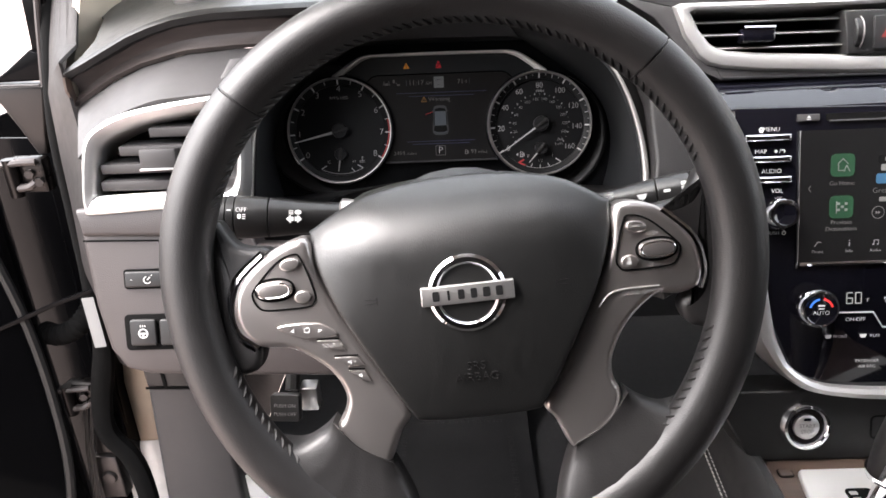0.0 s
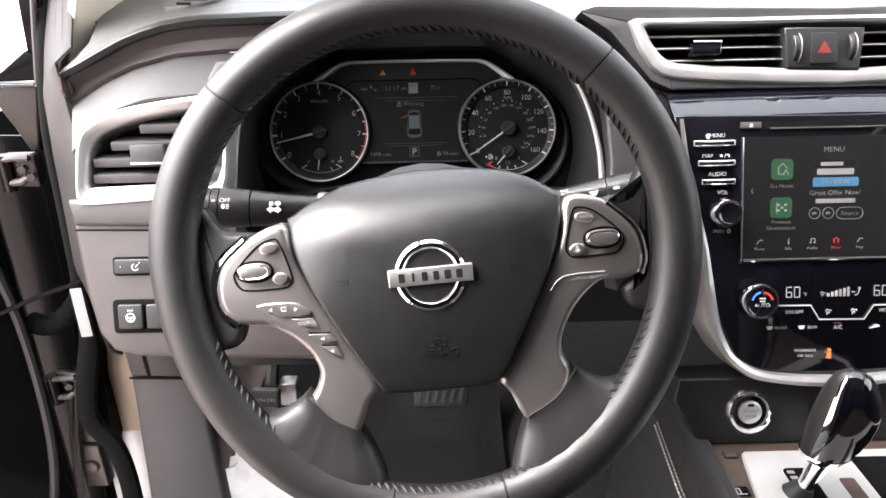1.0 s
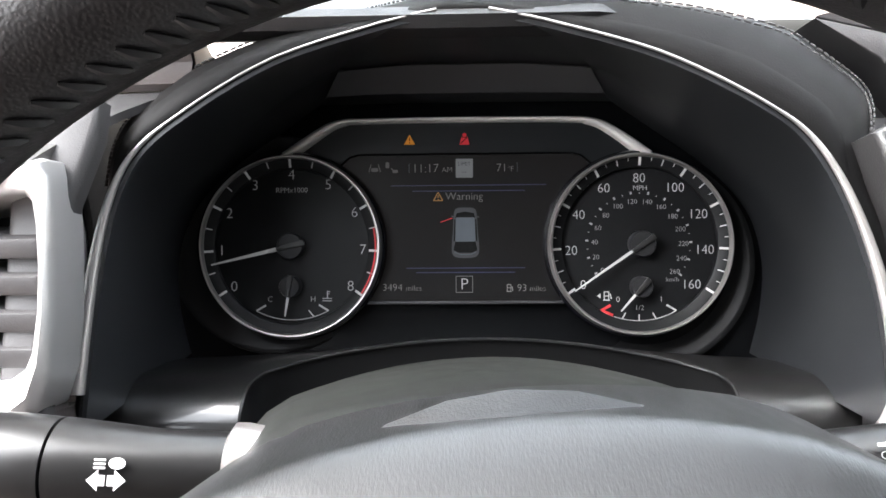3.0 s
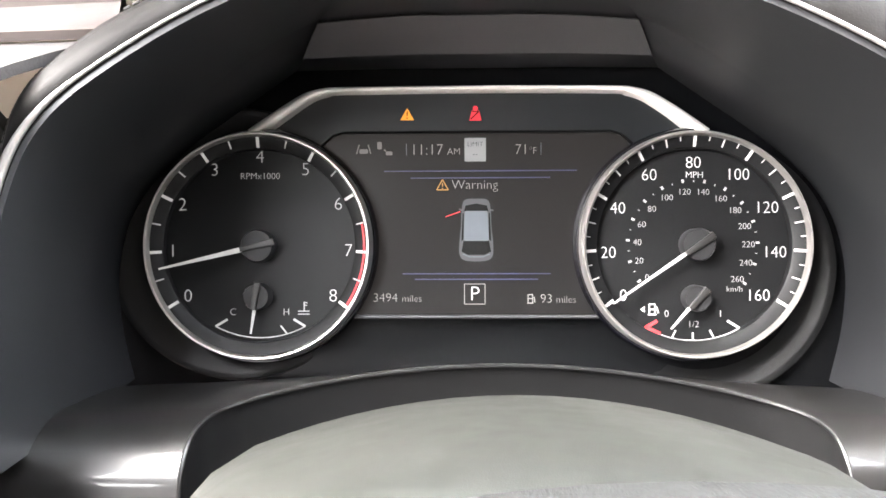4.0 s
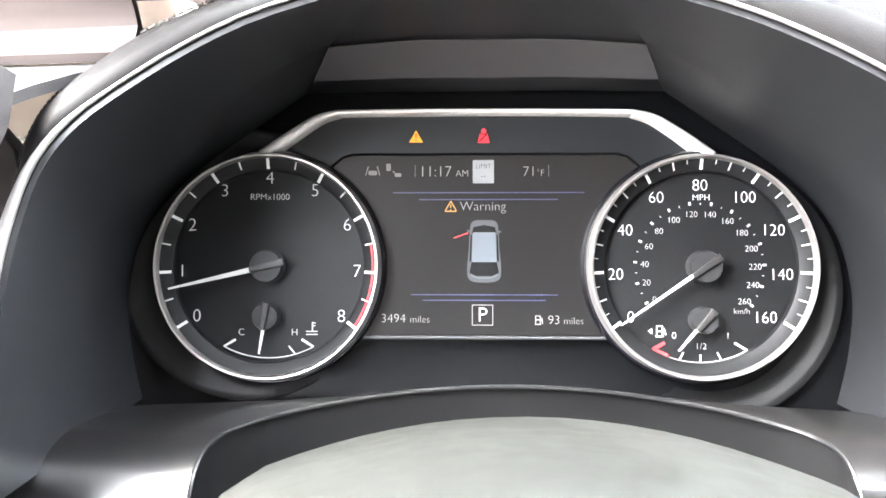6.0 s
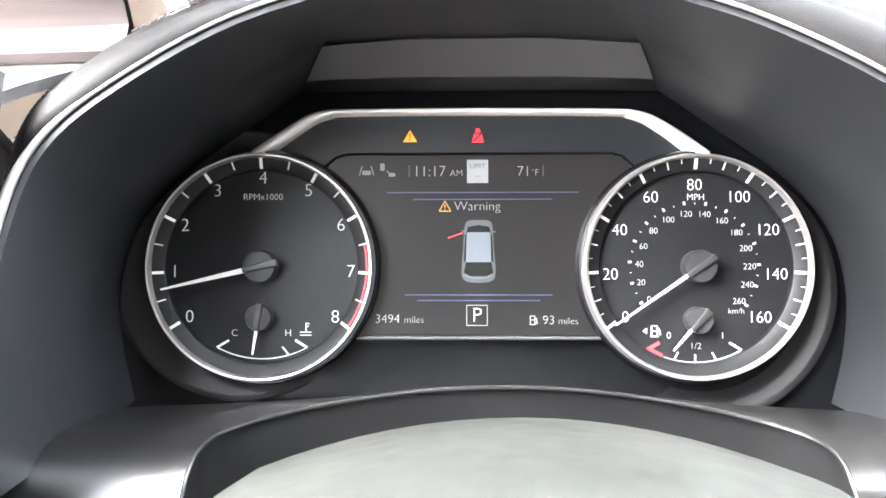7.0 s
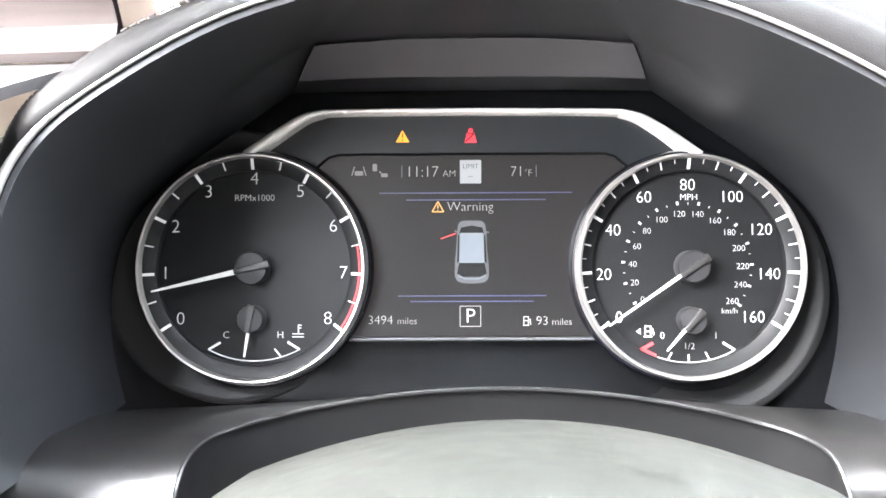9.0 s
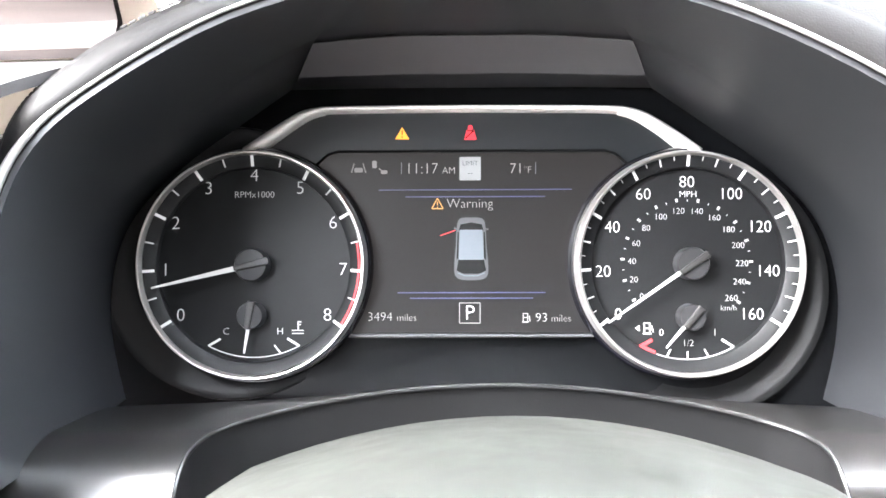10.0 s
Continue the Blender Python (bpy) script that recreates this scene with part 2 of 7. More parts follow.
def slab(outline, z0, z1, bevel=0.0, seg=3, dome=0.0):
    """A plate: the closed outline (x, y) raised from z0 to z1, its upper edge rounded by bevel. dome: lifts the middle."""
    bm = bmesh.new()
    pts = [Vector((p[0], p[1])) for p in outline]
    area = sum(a.x * b.y - b.x * a.y for a, b in zip(pts, pts[1:] + pts[:1]))
    if area < 0:
        pts.reverse()
    n = len(pts)
    norm = []
    for i in range(n):
        d = (pts[(i + 1) % n] - pts[i - 1]).normalized()
        norm.append(Vector((-d.y, d.x)))
    rows = [[(p.x, p.y, z0) for p in pts]]
    for k in range(seg + 1 if bevel else 1):
        a = (math.pi / 2) * k / seg if bevel else 0
        off, z = bevel * (1 - math.cos(a)), z1 - bevel * (1 - math.sin(a))
        rows.append([(p.x + q.x * off, p.y + q.y * off, z) for p, q in zip(pts, norm)])
    vs = grid(bm, rows, close_u=True)
    cx, cy = sum(p.x for p in pts) / n, sum(p.y for p in pts) / n
    if dome:
        last = [v.co.copy() for v in vs[-1]]
        prev = vs[-1]
        ax, ay = max(abs(q.x - cx) for q in last) * 0.8, max(abs(q.y - cy) for q in last) * 0.8
        for k in range(1, 14):
            f = 1 - k / 14
            ring = []
            for q in last:
                a = math.atan2((q.y - cy) / ay, (q.x - cx) / ax)
                e = Vector((cx + ax * math.cos(a), cy + ay * math.sin(a)))
                w = min(1.0, (1 - f) * 1.3)
                ring.append(bm.verts.new((cx + ((q.x - cx) * (1 - w) + (e.x - cx) * w) * f, cy + ((q.y - cy) * (1 - w) + (e.y - cy) * w) * f, q.z + dome * (1 - f ** 2.2))))
            for i in range(n):
                bm.faces.new((prev[i], prev[(i + 1) % n], ring[(i + 1) % n], ring[i]))
            prev = ring
        bm.faces.new(prev)
    else:
        bm.faces.new(vs[-1])
    bm.faces.new(list(reversed(vs[0])))
    return bm


def oval(cx, cy, rx, ry, n=32, power=2.0, turn=0.0):
    out = []
    for i in range(n):
        a = 2 * math.pi * i / n
        c, s = math.cos(a), math.sin(a)
        x, y = rx * math.copysign(abs(c) ** (2 / power), c), ry * math.copysign(abs(s) ** (2 / power), s)
        out.append((cx + x * math.cos(turn) - y * math.sin(turn), cy + x * math.sin(turn) + y * math.cos(turn)))
    return out


def rrect(cx, cy, w, h, r, n=4, turn=0.0):
    out = []
    for qx, qy, a0 in ((1, 1, 0), (-1, 1, 90), (-1, -1, 180), (1, -1, 270)):
        for k in range(n + 1):
            a = radians(a0 + 90 * k / n)
            x, y = qx * (w / 2 - r) + r * math.cos(a), qy * (h / 2 - r) + r * math.sin(a)
            out.append((cx + x * math.cos(turn) - y * math.sin(turn), cy + x * math.sin(turn) + y * math.cos(turn)))
    return out


def lathe(profile, n=48):
    """Turn (radius, height) pairs about z."""
    bm = bmesh.new()
    rows = [[(max(r, 1e-5) * math.cos(2 * math.pi * i / n), max(r, 1e-5) * math.sin(2 * math.pi * i / n), z) for i in range(n)] for r, z in profile]
    grid(bm, rows, close_u=True)
    bmesh.ops.remove_doubles(bm, verts=bm.verts, dist=2e-5)
    return bm


def tube(pts, radius, n=8, closed=False, flat=1.0, bm=None):
    """A round bar along pts; radius may be a list. flat squeezes it along its second axis."""
    bm = bm or bmesh.new()
    p = [Vector(q) for q in pts]
    k = len(p)
    rows, ref = [], None
    for i in range(k):
        d = ((p[(i + 1) % k] - p[i - 1]) if closed else (p[min(i + 1, k - 1)] - p[max(i - 1, 0)])).normalized()
        if ref is None:
            ref = d.orthogonal()
            for axis in ((0, 0, 1), (0, 1, 0)):
                if abs(d.dot(Vector(axis))) < 0.9:
                    ref = Vector(axis)
                    break
        u = (ref - d * ref.dot(d)).normalized()
        ref = u
        v = d.cross(u)
        r = radius[i] if isinstance(radius, (list, tuple)) else radius
        rows.append([p[i] + u * (r * math.cos(2 * math.pi * j / n)) + v * (r * flat * math.sin(2 * math.pi * j / n)) for j in range(n)])
    vs = grid(bm, rows, close_u=True, close_v=closed)
    if not closed:
        bm.faces.new(vs[0])
        bm.faces.new(list(reversed(vs[-1])))
    return bm


def sheet(rows, thick=0.0, n=None):
    """A surface over rows of points, given thickness downwards along its normals."""
    bm = bmesh.new()
    grid(bm, rows)
    if thick:
        bmesh.ops.recalc_face_normals(bm, faces=bm.faces)
        bmesh.ops.solidify(bm, geom=list(bm.faces), thickness=thick)
    return bm


def words(text, size, m, mat, parent, name="lettering", label="", align="CENTER", depth=0.0001, squeeze=1.0):
    """Lettering in the built-in font, as a mesh, at the middle of the frame m (x right, y up, z to the reader)."""
    cu = bpy.data.curves.new("lettering", "FONT")
    cu.body, cu.size, cu.extrude = text, size, depth
    cu.align_x, cu.align_y = align, "CENTER"
    cu.offset = -0.020 * size
    cu.resolution_u = 3
    tmp = new("lettering_tmp", cu)
    dg = bpy.context.evaluated_depsgraph_get()
    dg.update()
    me = bpy.data.meshes.new_from_object(tmp.evaluated_get(dg))
    bpy.data.objects.remove(tmp)
    bpy.data.curves.remove(cu)
    bm = bmesh.new()
    bm.from_mesh(me)
    bpy.data.meshes.remove(me)
    bm.transform(Matrix.Diagonal((squeeze, 1, 1, 1)))
    return part(name, bm, mat, parent, label, m=m, smooth=False)


def bar(cx, cy, w, h, m, mat, parent, name="printed_bar", label="", z=0.0, turn=0.0, t=0.0003):
    return part(name, slab(rrect(cx, cy, w, h, min(w, h) * 0.2, 2, turn), z, z + t), mat, parent, label, m=m, smooth=False)


def marks(shapes, m, mat, parent, name, label="", z=0.0002, t=0.0002):
    """One printed symbol out of several closed outlines."""
    bm = bmesh.new()
    for o in shapes:
        b2 = slab(o, z, z + t)
        me = bpy.data.meshes.new("tmp")
        b2.to_mesh(me)
        b2.free()
        bm.from_mesh(me)
        bpy.data.meshes.remove(me)
    return part(name, bm, mat, parent, label, m=m, smooth=False)


def ring_outline(cx, cy, r0, r1, a0, a1, n=24):
    a = [radians(a0 + (a1 - a0) * i / n) for i in range(n + 1)]
    return [(cx + r1 * math.cos(t), cy + r1 * math.sin(t)) for t in a] + [(cx + r0 * math.cos(t), cy + r0 * math.sin(t)) for t in reversed(a)]


def stroke(a, b, w, w2=None):
    a, b = Vector(a), Vector(b)
    d = (b - a).normalized()
    q = Vector((-d.y, d.x))
    w2 = w if w2 is None else w2
    return [a + q * w / 2, a - q * w / 2, b - q * w2 / 2, b + q * w2 / 2]

# ---------------------------------------------------------------- car shell
CARX = 0.42          # the car's middle


def ground_and_shell():
    part("ground", boxes((CARX, 0, -0.05), (400, 400, 0.1)), asphalt, label="pale grey concrete forecourt under the car", m=EYE3, category="ground", kind="structure", smooth=False)
    part("floor", boxes((CARX, -0.62, 0.36), (1.60, 3.0, 0.08)), carpet, label="black carpeted car floor", m=EYE3, category="floor", kind="structure", smooth=False)
    # firewall and cowl below the windscreen
    part("wall_front", boxes((CARX, 0.83, 0.73), (1.60, 0.06, 0.82)), carpet, label="black firewall trim behind the pedals", m=EYE3, category="wall", kind="structure", smooth=False)
    # roof, unseen; closed all over so that little light falls from above
    rb = sheet([[(CARX + sx * w, y, z - 0.05 * abs(sx) ** 3) for sx in (-1, -0.75, -0.5, -0.25, 0, 0.25, 0.5, 0.75, 1)] for y, z, w in ((-0.33, 1.572, 0.59), (-0.45, 1.60, 0.62), (-0.8, 1.625, 0.66), (-1.3, 1.625, 0.67), (-1.78, 1.60, 0.66))], 0.02)
    part("ceiling", rb, headliner, label="greige fabric headliner, unseen, closed to keep light out", m=EYE3, category="ceiling", kind="structure")
    part("wall_side", boxes((-0.452, 0.58, 0.70), (0.03, 0.56, 0.86), 0.004), carpet, label="black carpeted footwell side", m=EYE3, category="wall", kind="structure", smooth=False)
    # right flank with its window opening, and tail; unseen upper walls block rear light
    rb = bmesh.new()
    box(rb, (CARX + 0.80, -0.65, 0.68), (0.08, 2.9, 0.92), 0.02)
    box(rb, (CARX + 0.71, -1.22, 1.38), (0.06, 1.06, 0.52), 0.01)
    part("wall_east", rb, hard_grey, label="unseen dark grey right flank, its rear windows blocked against light", m=EYE3, category="wall", kind="structure")
    part("wall_south", boxes((CARX, -1.75, 0.98), (1.60, 0.06, 1.30), 0.01), hard_grey, label="unseen dark grey rear wall that blocks light from behind", m=EYE3, category="wall", kind="structure")
    # left flank behind the open driver's door, unseen and brought forward to block light
    lb = bmesh.new()
    box(lb, (CARX - 0.80, -1.36, 0.68), (0.08, 1.47, 0.92), 0.02)
    box(lb, (CARX - 0.72, -1.19, 1.35), (0.09, 1.14, 0.56), 0.02)
    part("wall_west", lb, hard_grey, label="unseen dark grey left flank brought forward to block light", m=EYE3, category="wall", kind="structure")
    # windscreen
    ws = sheet([[(CARX + sx * w, y + 0.10 * (1 - sx * sx), z) for sx in (-1, -0.6, -0.2, 0.2, 0.6, 1)] for y, z, w in ((0.82, 1.24, 0.76), (0.2, 1.42, 0.66), (-0.34, 1.565, 0.57))], 0.005)
    w = part("window_1", ws, window_glass, label="large raked windscreen", m=EYE3, category="windscreen", kind="structure")
    w.visible_shadow = False


ground_and_shell()


def a_pillar(side):
    """Broad beige trim between the door opening and the windscreen; side -1 is the driver's."""
    rows = []
    for h in (0.0, 0.15, 0.35, 0.6, 0.8, 1.0):
        z = 1.14 + 0.42 * h
        x = CARX + side * (0.832 - 0.252 * h ** 1.2)
        rear, front = 0.060 - 0.43 * (max(0.0, h - 0.25) / 0.75) ** 1.2, 0.78 - 1.06 * h
        rows.append([(x - side * 0.004, rear - 0.02, z), (x - side * 0.018, rear, z)] + [(x - side * (0.018 + 0.010 * math.sin(math.pi * f)), rear + (front - rear) * f, z) for f in (0.1, 0.3, 0.5, 0.7, 0.9)] + [(x - side * 0.012, front, z)])
    ob = part("trim", sheet(rows, 0.012), beige, label="beige fabric-covered windscreen pillar trim", m=EYE3, category="pillar trim", kind="structure")
    if side < 0:
        k = pose(-0.350, 0.178, 1.298, 90, 0, 97)
        part("speaker_bezel", tube([(x, y, 0.0) for x, y in rrect(0, 0, 0.088, 0.078, 0.015)], 0.003, 8, closed=True), beige, label="moulded beige bezel on the pillar trim", m=k, category="bezel", kind="structure")
    return ob


a_pillar(-1)
a_pillar(1)

# ---------------------------------------------------------------- dashboard
BROW = [(-0.42, 0.040), (-0.3328, 0.0626), (-0.3067, 0.0770), (-0.2744, 0.0932), (-0.2449, 0.1035), (-0.2078, 0.1095), (-0.12, 0.1115)]


def lerp_at(table, x):
    for (x0, z0), (x1, z1) in zip(table, table[1:]):
        if x <= x1:
            return z0 + (z1 - z0) * max(0, (x - x0)) / (x1 - x0)
    return table[-1][1]


WOOD_TOP = [(-0.35, 0.0450), (-0.3334, 0.0552), (-0.3155, 0.0676), (-0.2882, 0.0835), (-0.2481, 0.0969), (-0.2082, 0.1034), (-0.156, 0.106), (-0.12, 0.108)]
WOOD_BOT = [(-0.35, 0.0200), (-0.3341, 0.0281), (-0.2977, 0.0498), (-0.27, 0.0615), (-0.2287, 0.0715), (-0.1807, 0.0746), (-0.12, 0.076)]
VENT_TOP = [(-0.345, -0.030), (-0.310, -0.002), (-0.2983, 0.0060), (-0.2674, 0.0169), (-0.2304, 0.0246), (-0.1818, 0.028), (-0.14, 0.028)]


def dashboard():
    d = thing("dashboard", (0.1, 0.1, -0.1), "dark soft-touch car dashboard with silver trim", "dashboard")
    xs = [-0.335 + 0.0072 * i for i in range(26)]
    xs3 = [-0.335 + 0.0072 * i for i in range(29)]
    # upper pad: from the brow edge back to the windscreen
    xs2 = [-0.338 + 0.02 * i for i in range(84)]
    rows = []
    for y, rise in ((0.70, 0.300), (0.45, 0.215), (0.36, 0.178), (0.25, 0.128), (0.10, 0.084), (0.05, 0.068), (0.005, 0.0485), (-0.03, 0.026), (-0.06, 0.0105), (-0.082, 0.002), (-0.092, -0.001), (-0.096, -0.006), (-0.092, -0.011), (-0.080, -0.012)):
        r = []
        for x in xs2:
            edge = lerp_at(BROW, x) if x < -0.12 else 0.1115
            level = edge + (0.107 - edge) * min(1.0, max(0.0, (y + 0.09) / 0.30))
            k = min(1.0, max(0.0, (x - 0.06) / 0.10))
            k = k * k * (3 - 2 * k)
            far = min(1.0, max(0.0, (y - 0.06) / 0.25))
            wide = 1.0 + 1.6 * min(1.0, max(0.0, y / 0.05))
            r.append((x if x > -0.30 else -0.30 + (x + 0.30) * wide, y + 0.045 * k * min(1.0, max(0.0, (0.10 - y) / 0.12)), level + rise * max(0.33, 1 - 0.45 * k - 0.62 * far * min(1.0, max(0.0, (x + 0.25) / 0.12))) - 0.004 * k))
        rows.append(r)
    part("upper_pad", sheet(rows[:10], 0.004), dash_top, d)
    # front edge takes black instead of grey to show its underside in shade
    part("pad_edge", sheet(rows[9:], 0.004), soft_black, d, "rolled front edge, blackened for the shade beneath it")
    # brown strip under the brow
    r1 = [[(x, -0.088 + 0.006 * k / 4 + 0.012 * math.sin(math.pi * k / 4), lerp_at(WOOD_TOP, x) * (1 - k / 4) + lerp_at(WOOD_BOT, x) * k / 4) for x in xs3] for k in range(5)]
    part("brow_strip", sheet(r1, 0.004), brown, d, "brown padded strip under the brow")
    # grey shelf running down to the vent
    r2 = []
    for k in range(7):
        f = k / 6
        row = []
        for x in xs3:
            # the shelf narrows to a point where it dives under the instrument hood
            g = f * min(1.0, max(0.0, (-0.138 - x) / 0.042))
            row.append((x + (0.030 * f * max(0.0, (-0.24 - x) / 0.095)), -0.080 - 0.066 * g, lerp_at(WOOD_BOT, x) * (1 - g) + (lerp_at(VENT_TOP, x) + 0.001) * g + 0.004 * math.sin(math.pi * g)))
        r2.append(row)
    part("shelf_pad", sheet(r2, 0.004), soft_grey, d)
    # wood-brown end of the strip
    part("strip_end", slab([(-0.0895, 0.0540), (-0.0985, 0.0520), (-0.0960, 0.0400), (-0.0830, 0.0285), (-0.0760, 0.0290)], -0.001, 0.001), wood, d, "brown strip end", m=DASH @ pose(-0.3365, 0, 0, 90, 0, 90), smooth=False)
    # lower panel left of the column with its curved corner
    lower = [(-0.313, -0.068), (-0.312, -0.10), (-0.306, -0.15), (-0.297, -0.19), (-0.284, -0.208), (-0.262, -0.214), (-0.05, -0.222), (0.10, -0.222), (0.10, -0.104), (-0.05, -0.104), (-0.160, -0.100), (-0.172, -0.070)]
    part("lower_panel", slab(lower, -0.03, 0.0, 0.006), hard_grey, d, m=face(0, -0.140, 0))
    part("panel_seam", slab([(-0.311, -0.0915), (-0.311, -0.0930), (-0.172, -0.0962), (-0.172, -0.0947)], 0, 0.0006), cavity, d, m=face(0, -0.1400, 0), smooth=False)
    # under-lip of the vent housing
    part("vent_underlip", slab([(-0.312, -0.064), (-0.308, -0.088), (-0.172, -0.092), (-0.172, -0.062)], -0.02, 0.006, 0.004), hard_grey, d, m=face(0, -0.140, 0))
    return d


DASHBOARD = dashboard()


def left_vent():
    v = thing("air_vent", (-0.24, -0.14, -0.06), "silver-framed side air vent with dark grey slats", "air vent")
    m = face(0, -0.143, 0, 0)
    outer = [(-0.3045, -0.050), (-0.3035, -0.067), (-0.295, -0.071), (-0.228, -0.0675), (-0.17, -0.066), (-0.165, 0.028), (-0.182, 0.028), (-0.222, 0.0235), (-0.2635, 0.0160), (-0.288, 0.005), (-0.300, -0.010)]
    inner = [(-0.2930, -0.045), (-0.2925, -0.0525), (-0.288, -0.0535), (-0.224, -0.0515), (-0.176, -0.050), (-0.172, 0.0165), (-0.1996, 0.0140), (-0.225, 0.0095), (-0.2512, 0.0045), (-0.278, -0.006), (-0.288, -0.018)]
    o, i = spline([(*p, 0) for p in outer], 5, True), spline([(*p, 0) for p in inner], 5, True)
    bm = bmesh.new()
    mid = [a.lerp(b, 0.35) + Vector((0, 0, 0.007)) for a, b in zip(o, i)]
    mid2 = [a.lerp(b, 0.75) + Vector((0, 0, 0.005)) for a, b in zip(o, i)]
    grid(bm, [[a + Vector((0, 0, -0.02)) for a in o], o, [a.lerp(b, 0.12) + Vector((0, 0, 0.005)) for a, b in zip(o, i)], mid, mid2, i, [b + Vector((0, 0, -0.035)) for b in i]], close_u=True)
    part("frame", bm, satin, v, "satin silver frame", m=m)
    part("cavity", slab([(p.x, p.y) for p in i], -0.036, -0.034), cavity, v, m=m, smooth=False)
    for k, (z, x0) in enumerate(((0.0045, -0.245), (-0.0105, -0.272), (-0.0255, -0.289), (-0.0400, -0.290))):
        bm = boxes(((x0 - 0.172) / 2, 0, 0), (-0.172 - x0, 0.0085, 0.026), 0.0015)
        bm.transform(pose(0, z - 0.003, -0.014, 14, 0, 0))
        part("slat", bm, soft_grey, v, m=m)
    tab = boxes((0, 0, 0), (0.032, 0.0185, 0.014), 0.003)
    tab = part("slider", tab, soft_grey, v, "dark sliding tab", m=m @ pose(-0.236, -0.0235, 0.0, 8, 0, 0))
    part("slider_edge", boxes((0, -0.0085, 0.0055), (0.030, 0.0018, 0.003), 0.0006), satin, tab, "silver lower edge", m=m @ pose(-0.236, -0.0235, 0.0025, 8, 0, 0))


left_vent()

# ---------------------------------------------------------------- instrument cluster
BACK = [(0, 0.0885), (0.045, 0.0885), (0.0890, 0.0880), (0.1090, 0.0740), (0.1474, 0.0462), (0.1700, 0.0200), (0.1786, -0.0092), (0.1775, -0.0380), (0.1710, -0.0660)]
MOUTH_L = [(0, 0.108), (0.012, 0.1075), (0.038, 0.1012), (0.086, 0.085), (0.125, 0.0605), (0.1484, 0.0396), (0.1590, 0.0120), (0.1645, -0.030), (0.1680, -0.082)]
MOUTH = [(0, 0.108), (0.012, 0.1075), (0.038, 0.1012), (0.088, 0.085), (0.131, 0.0610), (0.1530, 0.0415), (0.1680, 0.0100), (0.1775, -0.032), (0.1795, -0.080)]


def mouth_y(z):
    return -0.105 - 0.25 * (0.06 - z) if z > 0.06 else -0.105 - 0.09 * (0.06 - z)


def loops():
    """The tunnel's back edge and mouth, from lower left over the top to lower right."""
    out = []
    for half in ((BACK, MOUTH_L, -1), (BACK, MOUTH, 1)):
        pair = []
        for table, yy in ((half[0], lambda z: 0.009), (half[1], mouth_y)):
            pts = [(half[2] * x, yy(z), z) for x, z in table]
            pair.append(spline(pts[:3], 5)[:-1] + spline(pts[2:], 5))
        out.append(pair)
    (bl, ml), (br, mr) = out
    return list(reversed(bl))[:-1] + br, list(reversed(ml))[:-1] + mr


LIP_Y, LIP_R = -0.054, 0.031


def floor_z(y):
    """The floor's height: level, then rolling over towards the driver."""
    f = min(1.0, max(0.0, (LIP_Y - y) / LIP_R))
    return -0.066 - 0.75 * LIP_R * (1 - math.sqrt(1 - f * f))


def lip(k):
    """A point of the floor's rounded front lip, k from 0 (where the floor ends) to 1 (hanging)."""
    start = math.asin((0.080 + LIP_Y) / LIP_R)
    a = start + (math.pi / 2 - start) * min(1.0, k / 0.75)
    return LIP_Y - LIP_R * math.sin(a), -0.066 - 0.75 * LIP_R * (1 - math.cos(a)) - 0.05 * max(0.0, k - 0.75) / 0.25


floor_black = material("binnacle_floor_black", (0.0045, 0.0045, 0.0047), 0.36, grain=0.08, grain_size=1300, wear=0.01, blotch=0.03)
roll_shaded_black = material("mouth_roll_shaded_black", (0.0034, 0.0032, 0.0032), 0.6, spec=0.1, grain=0.15, grain_size=1500, blotch=0.04)
trim_silver = material("edge_trim_silver", (0.40, 0.385, 0.37), 0.30, metal=0.75, blotch=0.03, wear=0.02)


